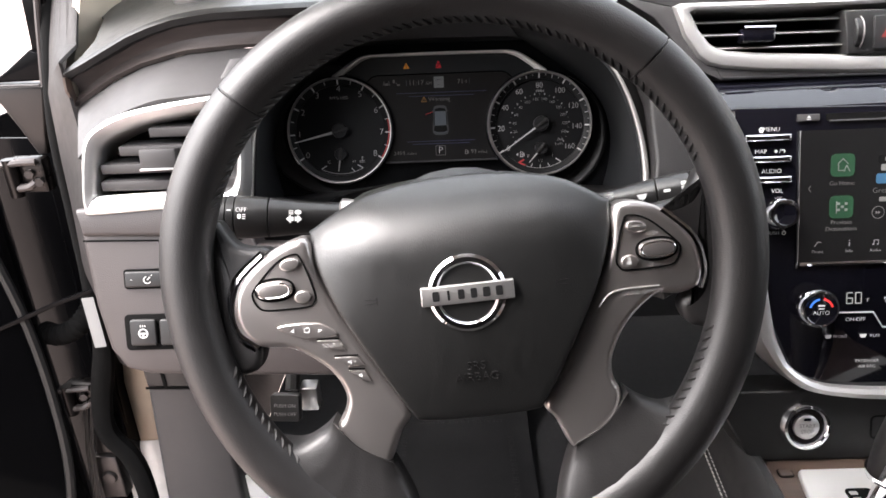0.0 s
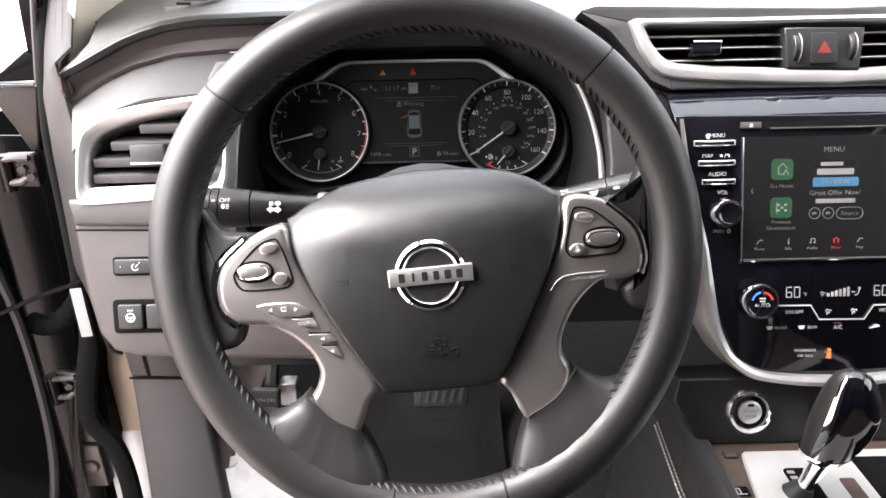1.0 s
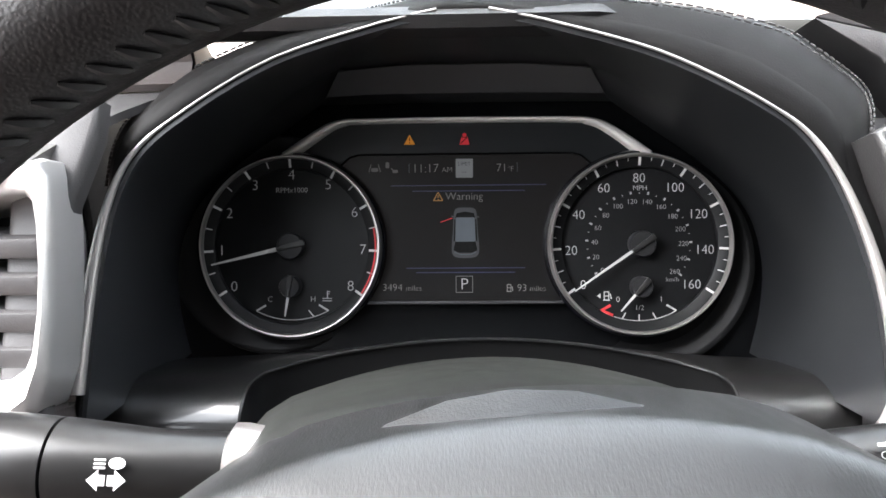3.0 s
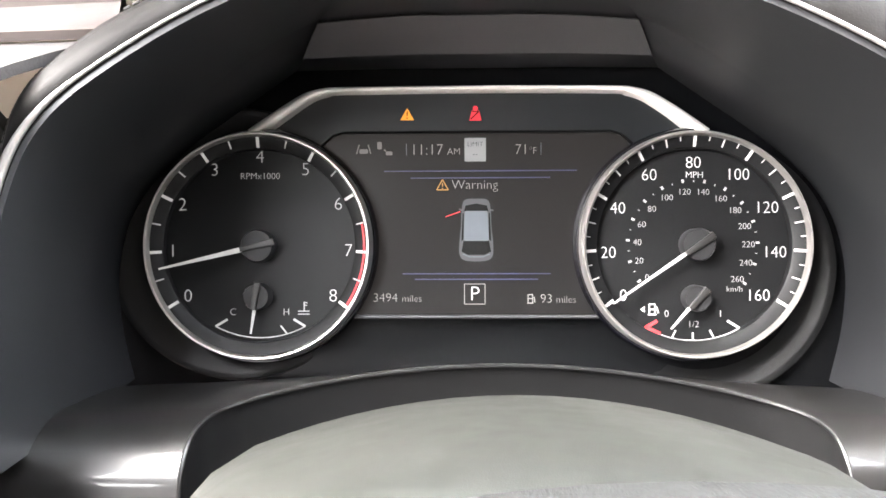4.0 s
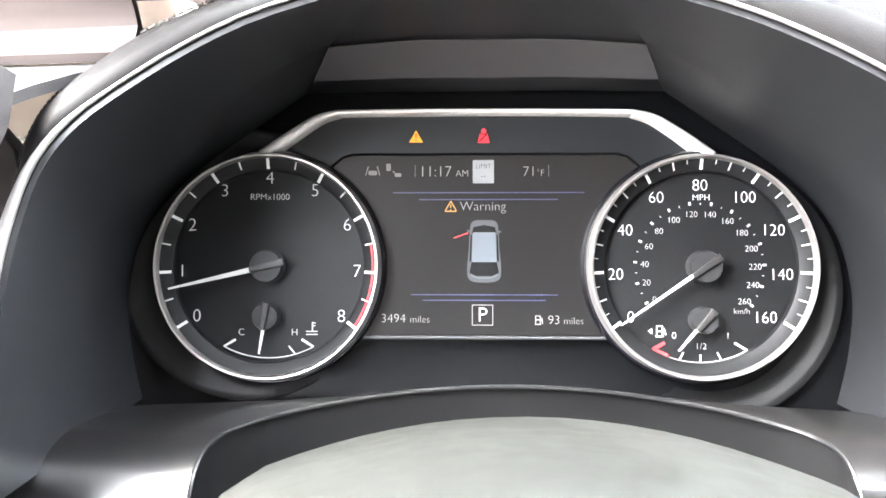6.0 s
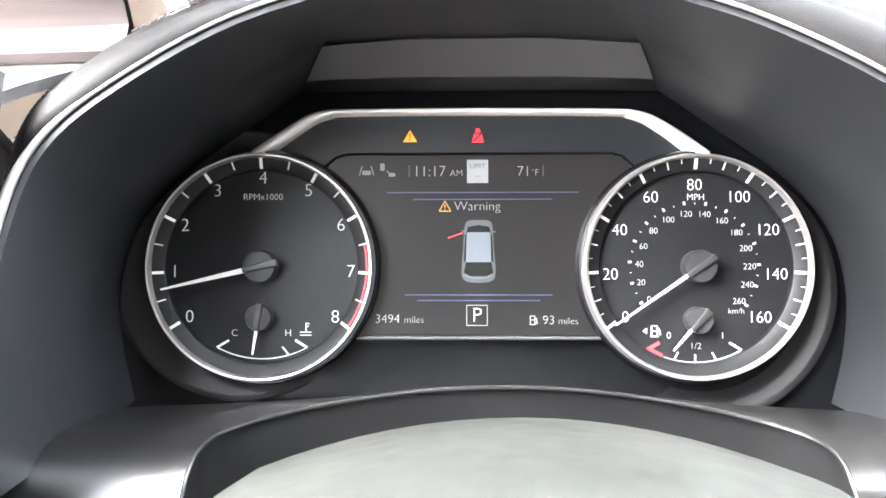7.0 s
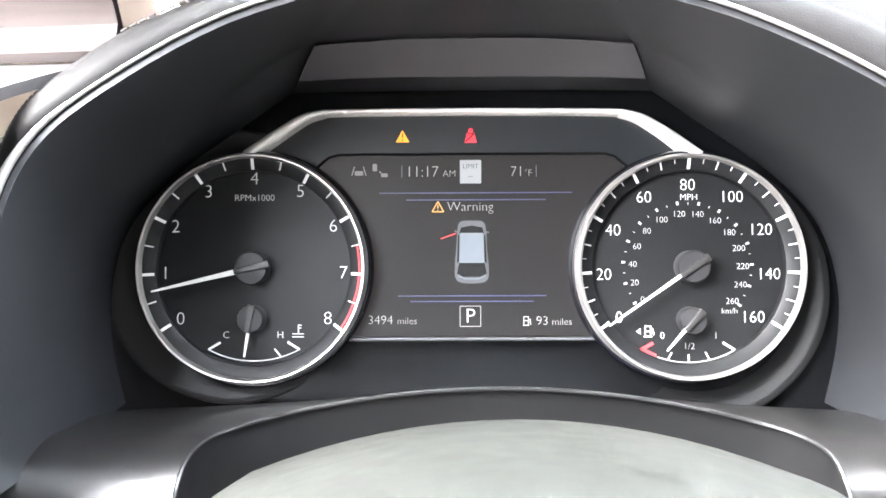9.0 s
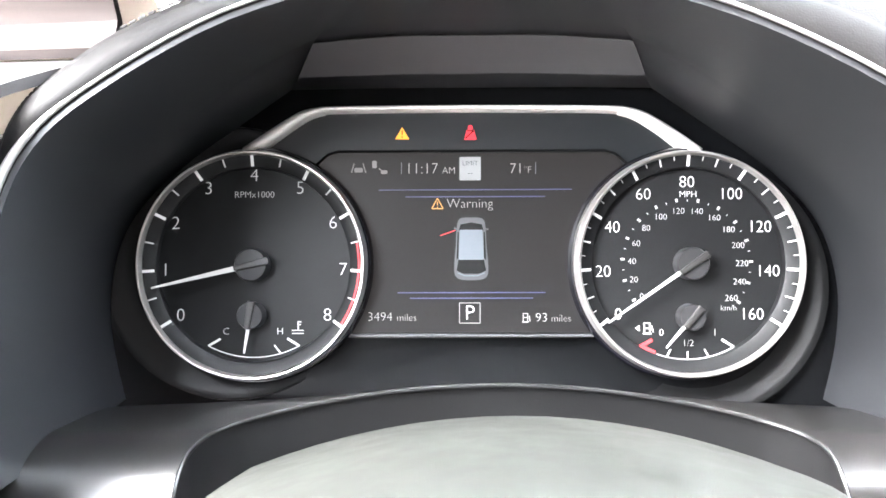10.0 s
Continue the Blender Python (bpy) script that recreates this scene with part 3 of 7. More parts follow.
def binnacle():
    b = thing("instrument_binnacle", (0, -0.05, -0.07), "deep black instrument hood with silver edge trim", "instrument hood")
    back, mouth = loops()
    rows = []
    for f, lift in ((0, 0), (0.06, 0.0), (0.16, 0.0006), (0.27, 0.0036), (0.39, 0.0062), (0.42, 0.0063), (0.54, 0.0050), (0.75, 0.0030), (0.92, 0.001), (1.0, 0)):
        row = []
        for p, q in zip(back, mouth):
            r = p.lerp(q, f)
            up = max(0.0, min(1.0, (r.z - 0.06) / 0.03))
            row.append(r + Vector((0, 0, lift * up)))
        rows.append(row)
    mid = len(back) // 2
    # band paler than the tunnel wall, set just below its roof
    part("roof_band", sheet([[q + Vector((0, -0.0008, -0.0030)) for q in r[mid - 10:mid + 11]] for r in rows[2:5]], 0.0004), band_grey, b, "dark grey band under the hood")
    part("tunnel", sheet(rows, 0.002), tunnel_black, b, "satin black tunnel wall", sharp=14)
    # lip and stitched outer hood
    c = Vector((0, 0, -0.02))
    k0, k1 = 12, len(mouth) - 12

    def out(p, w, dy, dz=0.0):
        d = Vector((p.x, 0, p.z - c.z)).normalized()
        return p + d * w + Vector((0, dy, dz))
    def swell(p):
        f = min(1.0, max(0.0, (p.z - 0.020) / 0.034))
        f = f * f * (3 - 2 * f)
        side = min(1.0, abs(p.x) / 0.115) ** 2
        return 0.35 + 0.85 * f * side
    # the hood runs back more steeply on the door side
    wide = ((0, 0, 0), (0.002, -0.0010, 0), (0.007, -0.0014, 0), (0.0120, -0.0002, 0), (0.015, 0.002, 0), (0.022, 0.005, 0), (0.032, 0.010, 0), (0.0405, 0.020, 0), (0.042, 0.05, -0.003), (0.034, 0.18, -0.016))
    steep = ((0, 0, 0), (0.0015, -0.0010, 0), (0.0050, -0.0012, 0), (0.0085, 0.0006, 0), (0.0115, 0.0030, 0), (0.0160, 0.0090, 0), (0.0225, 0.020, 0), (0.0285, 0.035, 0), (0.0380, 0.055, -0.001), (0.070, 0.18, -0.016))
    rows = []
    for a, e in zip(wide, steep):
        row = []
        for p in mouth:
            f = min(1.0, max(0.0, (0.04 - p.x) / 0.10))
            w, dy, dz = (i + (j - i) * f for i, j in zip(a, e))
            row.append(out(p, w * swell(p), dy * swell(p), dz))
        rows.append(row)
    # hood's front roll, split off in a darker black for its shade
    part("mouth_roll", sheet(rows[:5], 0.002), roll_shaded_black, b, "rolled mouth edge, darkened for the shade on the hood's front")
    skin = part("hood", sheet(rows[4:], 0.002), hood_skin, b, "black leather-look hood with twin stitching")
    for f in (0.25, 0.85):
        bm = bmesh.new()
        pts = spline([out(p.lerp(q, f), 0.0008, -0.0008) for p, q in zip(rows[6][k0:k1], rows[7][k0:k1])], 6)
        for i in range(0, len(pts) - 2, 2):
            tube([pts[i], pts[i].lerp(pts[i + 2], 0.72)], 0.0005, 5, bm=bm)
        part("stitching", bm, soft_grey, skin, "twin seam stitching")
    # silver trim on both flanks, tapering to a thin line towards the top
    n = len(mouth)
    for side in (0, 1):
        seq = mouth[: n // 2] if side == 0 else list(reversed(mouth))[: n // 2]
        seq = seq[2:-4]
        rad = [0.0034 - 0.0028 * min(1, i / (len(seq) * 0.50)) for i in range(len(seq))]
        pts = [out(p, 0.0006 + 0.0024 * r / 0.0036, -0.0012) for p, r in zip(seq, rad)]
        if side:
            curl = [Vector(q) for q in ((0.150, -0.1195, -0.0850), (0.1640, -0.1195, -0.0840), (0.1745, -0.1190, -0.0790), (0.1805, -0.1180, -0.0680))]
            pts = spline(curl + [q for q in pts if q.z > -0.055], 3)
            rad = [min(0.0036, 0.0012 + 0.0004 * i) - 0.0029 * min(1, i / (len(pts) * 0.55)) * (i > 8) for i in range(len(pts))]
        part("edge_trim", tube(pts, rad, 10), trim_silver, b, "satin silver edge trim")
    # floor with the cut-out over the column
    plan = [(-0.1085, -0.080), (-0.1075, -0.070), (-0.102, -0.056), (-0.086, -0.045), (-0.05, -0.037), (0.012, -0.032), (0.07, -0.036), (0.110, -0.046), (0.125, -0.058), (0.1300, -0.070), (0.1300, -0.080)]
    cut = [p + Vector((0, 0, floor_z(p.y) + 0.0145 * max(0.0, 1 - ((p.x - 0.011) / 0.117) ** 2))) for p in spline([(x, y, 0.0) for x, y in plan], 6)]
    outer = []
    for i, p in enumerate(cut):
        f = i / (len(cut) - 1)
        if f < 0.2:
            outer.append(Vector((-0.188, p.y, 0)))
        elif f > 0.8:
            outer.append(Vector((0.190, p.y, 0)))
        else:
            a = radians(180 - 180 * (f - 0.2) / 0.6)
            outer.append(Vector((0.001 + 0.189 * math.copysign(abs(math.cos(a)) ** 0.5, math.cos(a)), -0.056 + 0.061 * max(0.0, math.sin(a)) ** 0.5, 0)))
    rows = []
    for f in (0, 0.03, 0.2, 0.4, 0.6, 0.8, 1):
        row = []
        for p, q in zip(cut, outer):
            r = p.lerp(q, f)
            r.z = p.z * (1 - f) + floor_z(r.y) * f
            row.append(r)
        rows.append(row)
    part("tunnel_floor", sheet(rows), lip_black, b, "black floor that rolls over at the front")
    steps = [k / 16 for k in range(17)]
    for x0, x1 in ((-0.188, -0.1085), (0.130, 0.190)):
        rows = [[(x0 + (x1 - x0) * q / 6, *lip(k)) for q in range(7)] for k in steps]
        part("floor_lip", sheet(rows), lip_black, b, "rounded black floor lip")
    cut = [Vector((-0.1085, *lip(k))) for k in reversed(steps[1:])] + cut + [Vector((0.130, *lip(k))) for k in steps[1:]]
    part("column_arch", sheet([[p + Vector((0, 0.0, 0)) for p in cut], [p + Vector((0, 0.001, -0.002)) for p in cut], [p + Vector((0, 0.006, -0.05)) for p in cut]]), floor_black, b, "black arch over the steering column")
    part("arch_edge", tube([p + Vector((0, -0.0004, -0.0004)) for p in cut], 0.0010, 8), floor_black, b, "rounded glossy arch edge")
    # flanks between hood and the neighbours
    part("side_panel", slab([(0.182, -0.10), (0.186, -0.04), (0.182, 0.010), (0.170, 0.045), (0.190, 0.055), (0.215, 0.040), (0.235, 0.010), (0.252, -0.02), (0.262, -0.12), (0.19, -0.16)], -0.05, 0, 0.004), leather, b, "black grained side panel", m=face(0, -0.128, 0, 6))
    part("side_panel", slab([(-0.190, -0.088), (-0.190, 0.035), (-0.176, 0.060), (-0.153, 0.062), (-0.1540, 0.045), (-0.163, 0.018), (-0.1695, -0.016), (-0.1710, -0.088)], -0.010, 0, 0.004), soft_grey, b, m=face(0, -0.135, 0, 6))


binnacle()

def polar(cx, cy, r, deg):
    return (cx + r * math.cos(radians(deg)), cy + r * math.sin(radians(deg)))


def gauge(cx, name, label, k=1.0):
    g = thing(name, (cx, 0.0, -0.05), label, "gauge")
    m = face(cx, 0.0, 0) @ Matrix.Diagonal((k, k, 1, 1))
    part("bezel_ring", lathe([(0.0503, 0.0006), (0.0505, 0.0026), (0.0510, 0.0038), (0.0517, 0.0040), (0.0522, 0.0032), (0.0526, 0.0010), (0.0530, -0.0035), (0.0530, -0.0060)], 96), ring_silver, g, "bright silver ring", m=m)
    part("ring_collar", lathe([(0.0527, -0.010), (0.0530, -0.0036), (0.0540, -0.0034), (0.0549, -0.0050), (0.0552, -0.012)], 96), gloss_black, g, m=m)
    part("scale_band", lathe([(0.0446, -0.0060), (0.0449, -0.0018), (0.0453, -0.0014), (0.0504, 0.0004)], 96), dial_black, g, "raised black band that carries the scale", m=m)
    part("dial_face", lathe([(0.0, -0.0050), (0.0448, -0.0050)], 96), dial_black, g, "matt black dial face", m=m)
    lx, lz, lr = (0.109, -0.011, 0.0645) if cx > 0 else (-0.117, 0.001, 0.0675)
    side = 1 if cx > 0 else -1
    bm = lathe([(0.050, -0.0138), (0.054, -0.0134), (0.057, -0.0124), (lr - 0.004, -0.0098), (lr - 0.0016, -0.0090), (lr - 0.0006, -0.0092), (lr, -0.0115), (lr + 0.0005, -0.018)], 120)
    for v in bm.verts:
        out = min(1.0, max(0.0, (side * (v.co.x + lx) - 0.074) / 0.045))
        v.co.z = -0.0150 + (v.co.z + 0.0150) * out * out * (3 - 2 * out)
    part("surround", bm, lobe_black, g, "black cupped surround", m=face(lx, 0.0, lz))
    return g, m @ pose(0, 0, -0.0049)


def tick_mark(g, m, a, inner, wide):
    """A white mark that lies on the sloping scale band."""
    bm = slab(stroke(polar(0, 0, inner, a), polar(0, 0, 0.0502, a), wide), 0.0, 0.0004)
    for v in bm.verts:
        v.co.z += 0.0036 + (math.hypot(v.co.x, v.co.y) - 0.0453) * 0.353
    part("tick", bm, print_white, g, m=m, smooth=False)


def needle_hub(g, m, cx, cy, r, deg, length, thin, tail, wide):
    hub = part("needle_hub", lathe([(r, 0.0), (r, 0.0062), (r * 0.93, 0.0076), (0, 0.0079)], 40), smoke, g, "dark needle hub", m=m @ pose(cx, cy, 0))
    k = m @ pose(cx, cy, 0.0062, 0, 0, deg)
    part("needle", slab([(r * 0.96, wide), (r * 0.96, -wide), (length, -thin), (length, thin)], -0.0005, 0.0005), print_white, hub, "white needle", m=k, smooth=False)
    part("needle_blade", slab([(-tail, 0.0017), (-tail, -0.0017), (r * 0.98, -0.0011), (r * 0.98, 0.0011)], 0.0010, 0.0030, 0.0004), needle_grey, hub, "dark needle tail", m=k)


def tachometer():
    g, m = gauge(-0.1050, "tachometer", "black tachometer with white numerals and silver ring", 1.042)
    for i in range(17):
        a = 214.5 - 249 * i / 16
        major = i % 2 == 0
        tick_mark(g, m, a, 0.0454 if major else 0.0466, 0.0013 if major else 0.0006)
        if major:
            x, y = polar(0, 0, 0.0414, a)
            words(str(i // 2), 0.0086, m @ pose(x, y, 0.0006), print_white, g, "numeral")
    bm = slab(ring_outline(0, 0, 0.0489, 0.0497, -34, 12, 20), 0.0048, 0.0054)
    part("red_zone", bm, print_red, g, "red arc from seven to eight", m=m, smooth=False)
    words("RPMx1000", 0.0043, m @ pose(0, 0.0325, 0.0006), print_white, g)
    # temperature gauge
    part("arc", slab(ring_outline(0, 0.0019, 0.0445, 0.0449, 242, 298, 24), 0.0004, 0.0008), print_white, g, m=m, smooth=False)
    for a, b in (((-0.0211, -0.0375), (-0.0156, -0.0343)), ((0.0211, -0.0375), (0.0156, -0.0341)), ((0.0124, -0.0407), (0.0095, -0.0372))):
        part("tick", slab(stroke(a, b, 0.0010 if abs(a[0]) > 0.02 else 0.0006), 0.0004, 0.0008), print_white, g, m=m, smooth=False)
    words("C", 0.0046, m @ pose(-0.0129, -0.0309, 0.0006), print_white, g)
    words("H", 0.0046, m @ pose(0.0122, -0.0309, 0.0006), print_white, g)
    marks([stroke((0.0205, -0.0262), (0.0205, -0.0304), 0.0005), stroke((0.0205, -0.0262), (0.0220, -0.0266), 0.0004), stroke((0.0205, -0.0277), (0.0218, -0.0277), 0.0004), stroke((0.0176, -0.0304), (0.0230, -0.0304), 0.0004), stroke((0.0176, -0.0318), (0.0230, -0.0318), 0.0004)], m, print_white, g, "coolant_symbol")
    needle_hub(g, m, 0, 0, 0.0076, 193.0, 0.0468, 0.0004, 0.0088, 0.0012)
    needle_hub(g, m, -0.0003, -0.0233, 0.0061, 261.0, 0.0172, 0.0003, 0.0066, 0.0007)


def speedometer():
    g, m = gauge(0.1030, "speedometer", "black speedometer with white numerals and silver ring", 1.022)
    for i in range(33):
        a = 214.5 - 249 * i / 32
        k = 2 if i % 4 == 0 else (1 if i % 2 == 0 else 0)
        tick_mark(g, m, a, (0.0482, 0.0466, 0.0454)[k], (0.0004, 0.0006, 0.0013)[k])
        if k == 2:
            x, y = polar(0, 0, 0.0396, a)
            x += 0.0005 - {120: 0.0013, 140: 0.0022, 160: 0.0030}.get(i * 5, 0.0)
            words(str(i * 5), 0.0079, m @ pose(x, y - 0.0014, 0.0006), print_white, g, "numeral", squeeze=0.95)
    for kmh in range(0, 261, 10):
        a = 214.5 - (kmh / 1.609) * 249 / 160
        big = kmh % 20 == 0
        part("tick", slab(stroke(polar(0, 0, 0.0292, a), polar(0, 0, 0.0308 if big else 0.0301, a), 0.0010 if big else 0.0003), 0.0004, 0.0008), print_dim, g, m=m, smooth=False)
        if big:
            x, y = polar(0, 0, 0.0257, a)
            words(str(kmh), 0.0041, m @ pose(x + 0.0001, y - 0.0008, 0.0006), print_dim, g, "numeral")
    words("MPH", 0.0042, m @ pose(0.0010, 0.0325, 0.0006), print_white, g)
    words("km/h", 0.0038, m @ pose(0.0193, -0.0208, 0.0006), print_dim, g)
    # fuel gauge
    part("arc", slab(ring_outline(0, -0.0027, 0.0418, 0.0422, 250, 300.5, 24), 0.0004, 0.0008), print_white, g, m=m, smooth=False)
    part("tick", slab(stroke((0.0214, -0.0388), (0.0159, -0.0355), 0.0010), 0.0004, 0.0008), print_white, g, m=m, smooth=False)
    for x, y in ((-0.0098, -0.0436), (0.0, -0.0446), (0.0098, -0.0436)):
        part("tick", slab(stroke((x, y), (x * 0.80, y + 0.0036), 0.0006), 0.0004, 0.0008), print_white, g, m=m, smooth=False)
    marks([stroke((-0.0164, -0.0356), (-0.0220, -0.0388), 0.0015), stroke((-0.0220, -0.0385), (-0.0151, -0.0416), 0.0017)], m, print_red, g, "low_fuel_mark", "red low fuel mark")
    words("0", 0.0046, m @ pose(-0.0121, -0.0323, 0.0006), print_white, g)
    words("1", 0.0046, m @ pose(0.0128, -0.0323, 0.0006), print_white, g)
    words("1/2", 0.0043, m @ pose(0.0003, -0.0372, 0.0006), print_dim, g)
    marks([stroke((-0.0202, -0.0278), (-0.0172, -0.0278), 0.0005), stroke((-0.0200, -0.0278), (-0.0200, -0.0326), 0.0005), stroke((-0.0174, -0.0278), (-0.0174, -0.0326), 0.0005), stroke((-0.0206, -0.0326), (-0.0168, -0.0326), 0.0006), stroke((-0.0200, -0.0302), (-0.0174, -0.0302), 0.0005), stroke((-0.0167, -0.0289), (-0.0159, -0.0319), 0.0006), [(-0.0242, -0.0302), (-0.0222, -0.0288), (-0.0222, -0.0316)]], m, print_white, g, "fuel_symbol")
    needle_hub(g, m, 0.0012, 0, 0.0076, 214.8, 0.0475, 0.0003, 0.0078, 0.0008)
    needle_hub(g, m, 0.0006, -0.0248, 0.0061, 229.0, 0.0184, 0.0003, 0.0060, 0.0007)


tachometer()
speedometer()


def cluster_display():
    c = thing("instrument_display", (0, 0.004, -0.035), "dark driver display with a door warning between the dials", "display")
    m = face(0, 0.0085, 0)
    plate = [(-0.19, -0.095), (0.19, -0.095), (0.19, 0.015), (0.165, 0.060), (0.10, 0.095), (-0.10, 0.095), (-0.160, 0.060), (-0.19, 0.015)]
    part("back_plate", slab(plate, -0.012, -0.006), back_black, c, m=m, smooth=False)
    hood = [(-0.1124, 0.0553), (-0.083, 0.0745), (-0.074, 0.0768), (0.074, 0.0760), (0.083, 0.0735), (0.1124, 0.0540), (0.06, -0.036), (-0.06, -0.036)]
    part("cover", slab(hood, -0.006, -0.002), cover_black, c, m=m, smooth=False)
    scr = [(-0.0752, 0.0470), (-0.0720, 0.0520), (-0.0665, 0.0545), (0.0665, 0.0545), (0.0720, 0.0520), (0.0752, 0.0470), (0.060, -0.0335), (-0.060, -0.0335)]
    part("screen", slab(scr, -0.002, -0.0005), screen_dark, c, "dark display panel", m=m, smooth=False)
    part("screen_edge", tube([(-0.0820, 0.0440, 0), (-0.0752, 0.0495, 0), (-0.0700, 0.0540, 0), (-0.0650, 0.0555, 0), (0.0650, 0.0555, 0), (0.0700, 0.0540, 0), (0.0752, 0.0495, 0), (0.0820, 0.0440, 0)], 0.0006, 6), cavity, c, m=m)
    part("lower_line", slab([(-0.066, -0.0352), (0.066, -0.0352), (0.066, -0.0340), (-0.066, -0.0340)], -0.002, 0.0015, 0.0003), band_grey, c, "thin dark grey line under the display", m=m)
    oo = spline([(-0.1138, 0.0550, 0), (-0.0985, 0.0652, 0), (-0.0890, 0.0712, 0), (-0.0825, 0.0746, 0), (-0.0750, 0.0764, 0), (-0.0640, 0.0770, 0), (0.0, 0.0772, 0), (0.0640, 0.0766, 0), (0.0755, 0.0758, 0), (0.0830, 0.0738, 0), (0.0895, 0.0704, 0), (0.1000, 0.0637, 0), (0.1140, 0.0536, 0)], 7)
    ii = spline([(-0.1029, 0.0550, 0), (-0.0915, 0.0631, 0), (-0.0842, 0.0682, 0), (-0.0788, 0.0714, 0), (-0.0722, 0.0734, 0), (-0.0634, 0.0743, 0), (0.0, 0.0746, 0), (0.0634, 0.0739, 0), (0.0726, 0.0728, 0), (0.0795, 0.0706, 0), (0.0848, 0.0675, 0), (0.0925, 0.0622, 0), (0.1032, 0.0536, 0)], 7)
    at = lambda f_, h: [a.lerp(b, f_) + Vector((0, 0, h)) for a, b in zip(oo, ii)]
    bm = bmesh.new()
    grid(bm, [at(0, -0.008), at(0, 0.0035), at(0.12, 0.0047), at(0.35, 0.0056), at(0.65, 0.0056), at(0.88, 0.0047), at(1, 0.0035), at(1, -0.008)])
    part("silver_brow", bm, brow_silver, c, "bright silver brow line", m=m, sharp=75)
    f = m @ pose(0, 0, 0.0000)
    # warning lamps
    tri = lambda cx, cy, s: [(cx - s, cy - s * 0.85), (cx + s, cy - s * 0.85), (cx, cy + s * 0.9)]
    marks([tri(-0.0337, 0.0645, 0.0034)], f, lamp_orange, c, "warning_lamp", "lit orange triangle lamp", z=-0.0015)
    marks([rrect(-0.0337, 0.0648, 0.0005, 0.0022, 0.0001), rrect(-0.0337, 0.0626, 0.0006, 0.0006, 0.0001)], f, cavity, c, "exclamation_mark", z=-0.0012)
    marks([oval(-0.0002, 0.0671, 0.0012, 0.0013, 12), [(-0.0032, 0.0612), (0.0028, 0.0612), (0.0016, 0.0660), (-0.0020, 0.0660)]], f, lamp_red, c, "seat_belt_lamp", "lit red seat belt lamp", z=-0.0015)
    marks([stroke((-0.0026, 0.0618), (0.0014, 0.0655), 0.0005), rrect(-0.0002, 0.0656, 0.0030, 0.0004, 0.0001)], f, cavity, c, "belt_line", z=-0.0012)
    # head line
    marks([stroke((-0.0585, 0.0450), (-0.0572, 0.0495), 0.0005), stroke((-0.0515, 0.0450), (-0.0528, 0.0495), 0.0005), rrect(-0.0550, 0.0462, 0.0042, 0.0022, 0.0006)], f, symbol_dim, c, "lane_symbol", z=0)
    marks([rrect(-0.0472, 0.0490, 0.0022, 0.0036, 0.0006), stroke((-0.0450, 0.0470), (-0.0440, 0.0462), 0.0006), rrect(-0.0425, 0.0452, 0.0032, 0.0018, 0.0005)], f, symbol_dim, c, "blind_spot_symbol", z=0)
    for x in (-0.0340, 0.0316):
        bar(x, 0.0470, 0.00025, 0.0058, f, car_grey, c, "divider")
    words("11:17", 0.0077, f @ pose(-0.0240, 0.0466, 0.0003), print_grey, c, "clock", squeeze=0.95)
    words("AM", 0.0046, f @ pose(-0.0108, 0.0457, 0.0003), print_grey, c)
    part("limit_box", slab(rrect(-0.0004, 0.0467, 0.0104, 0.0114, 0.0004), 0, 0.0003), limit_grey, c, "pale speed limit box", m=f, smooth=False)
    words("LIMIT", 0.0033, f @ pose(-0.0004, 0.0492, 0.0006), car_dark, c)
    words("--", 0.0042, f @ pose(-0.0004, 0.0446, 0.0006), car_dark, c)
    words("71", 0.0072, f @ pose(0.0222, 0.0465, 0.0003), print_grey, c, squeeze=0.95)
    words("°F", 0.0046, f @ pose(0.0276, 0.0459, 0.0003), print_grey, c)
    for z, w in ((0.0364, 0.094), (0.0330, 0.068), (-0.0138, 0.072), (-0.0165, 0.060)):
        bar(0.002 if z > 0 else 0.0, z, w, 0.0005, f, screen_blue, c, "blue_line")
    marks([stroke((-0.0192, 0.0272), (-0.0136, 0.0272), 0.0005), stroke((-0.0192, 0.0272), (-0.0164, 0.0322), 0.0005), stroke((-0.0136, 0.0272), (-0.0164, 0.0322), 0.0005), stroke((-0.0164, 0.0305), (-0.0164, 0.0288), 0.0005), rrect(-0.0164, 0.0279, 0.0005, 0.0005, 0.0001)], f, lamp_amber, c, "warning_symbol", z=0)
    words("Warning", 0.0065, f @ pose(-0.0006, 0.0295, 0.0003), print_grey, c)
    # car seen from above with an open door
    body = [(0.0, 0.0228), (-0.0055, 0.0222), (-0.0070, 0.0180), (-0.0075, 0.0090), (-0.0083, -0.0010), (-0.0076, -0.0058), (-0.0040, -0.0076), (0.0040, -0.0076), (0.0076, -0.0058), (0.0083, -0.0010), (0.0075, 0.0090), (0.0070, 0.0180), (0.0055, 0.0222)]
    marks([[(p.x, p.y) for p in spline([(*q, 0) for q in body], 4, True)]], f, car_mid, c, "car_body", z=0.0)
    marks([[(-0.0052, 0.0194), (0.0, 0.0204), (0.0052, 0.0194), (0.0060, 0.0164), (-0.0060, 0.0164)], [(-0.0062, 0.0022), (0.0062, 0.0022), (0.0072, -0.0030), (0.0040, -0.0046), (-0.0040, -0.0046), (-0.0072, -0.0030)], [(-0.0066, 0.0158), (-0.0060, 0.0156), (-0.0062, 0.0030), (-0.0072, 0.0020)], [(0.0066, 0.0158), (0.0060, 0.0156), (0.0062, 0.0030), (0.0072, 0.0020)]], f, car_dark, c, "car_glass", z=0.0003)
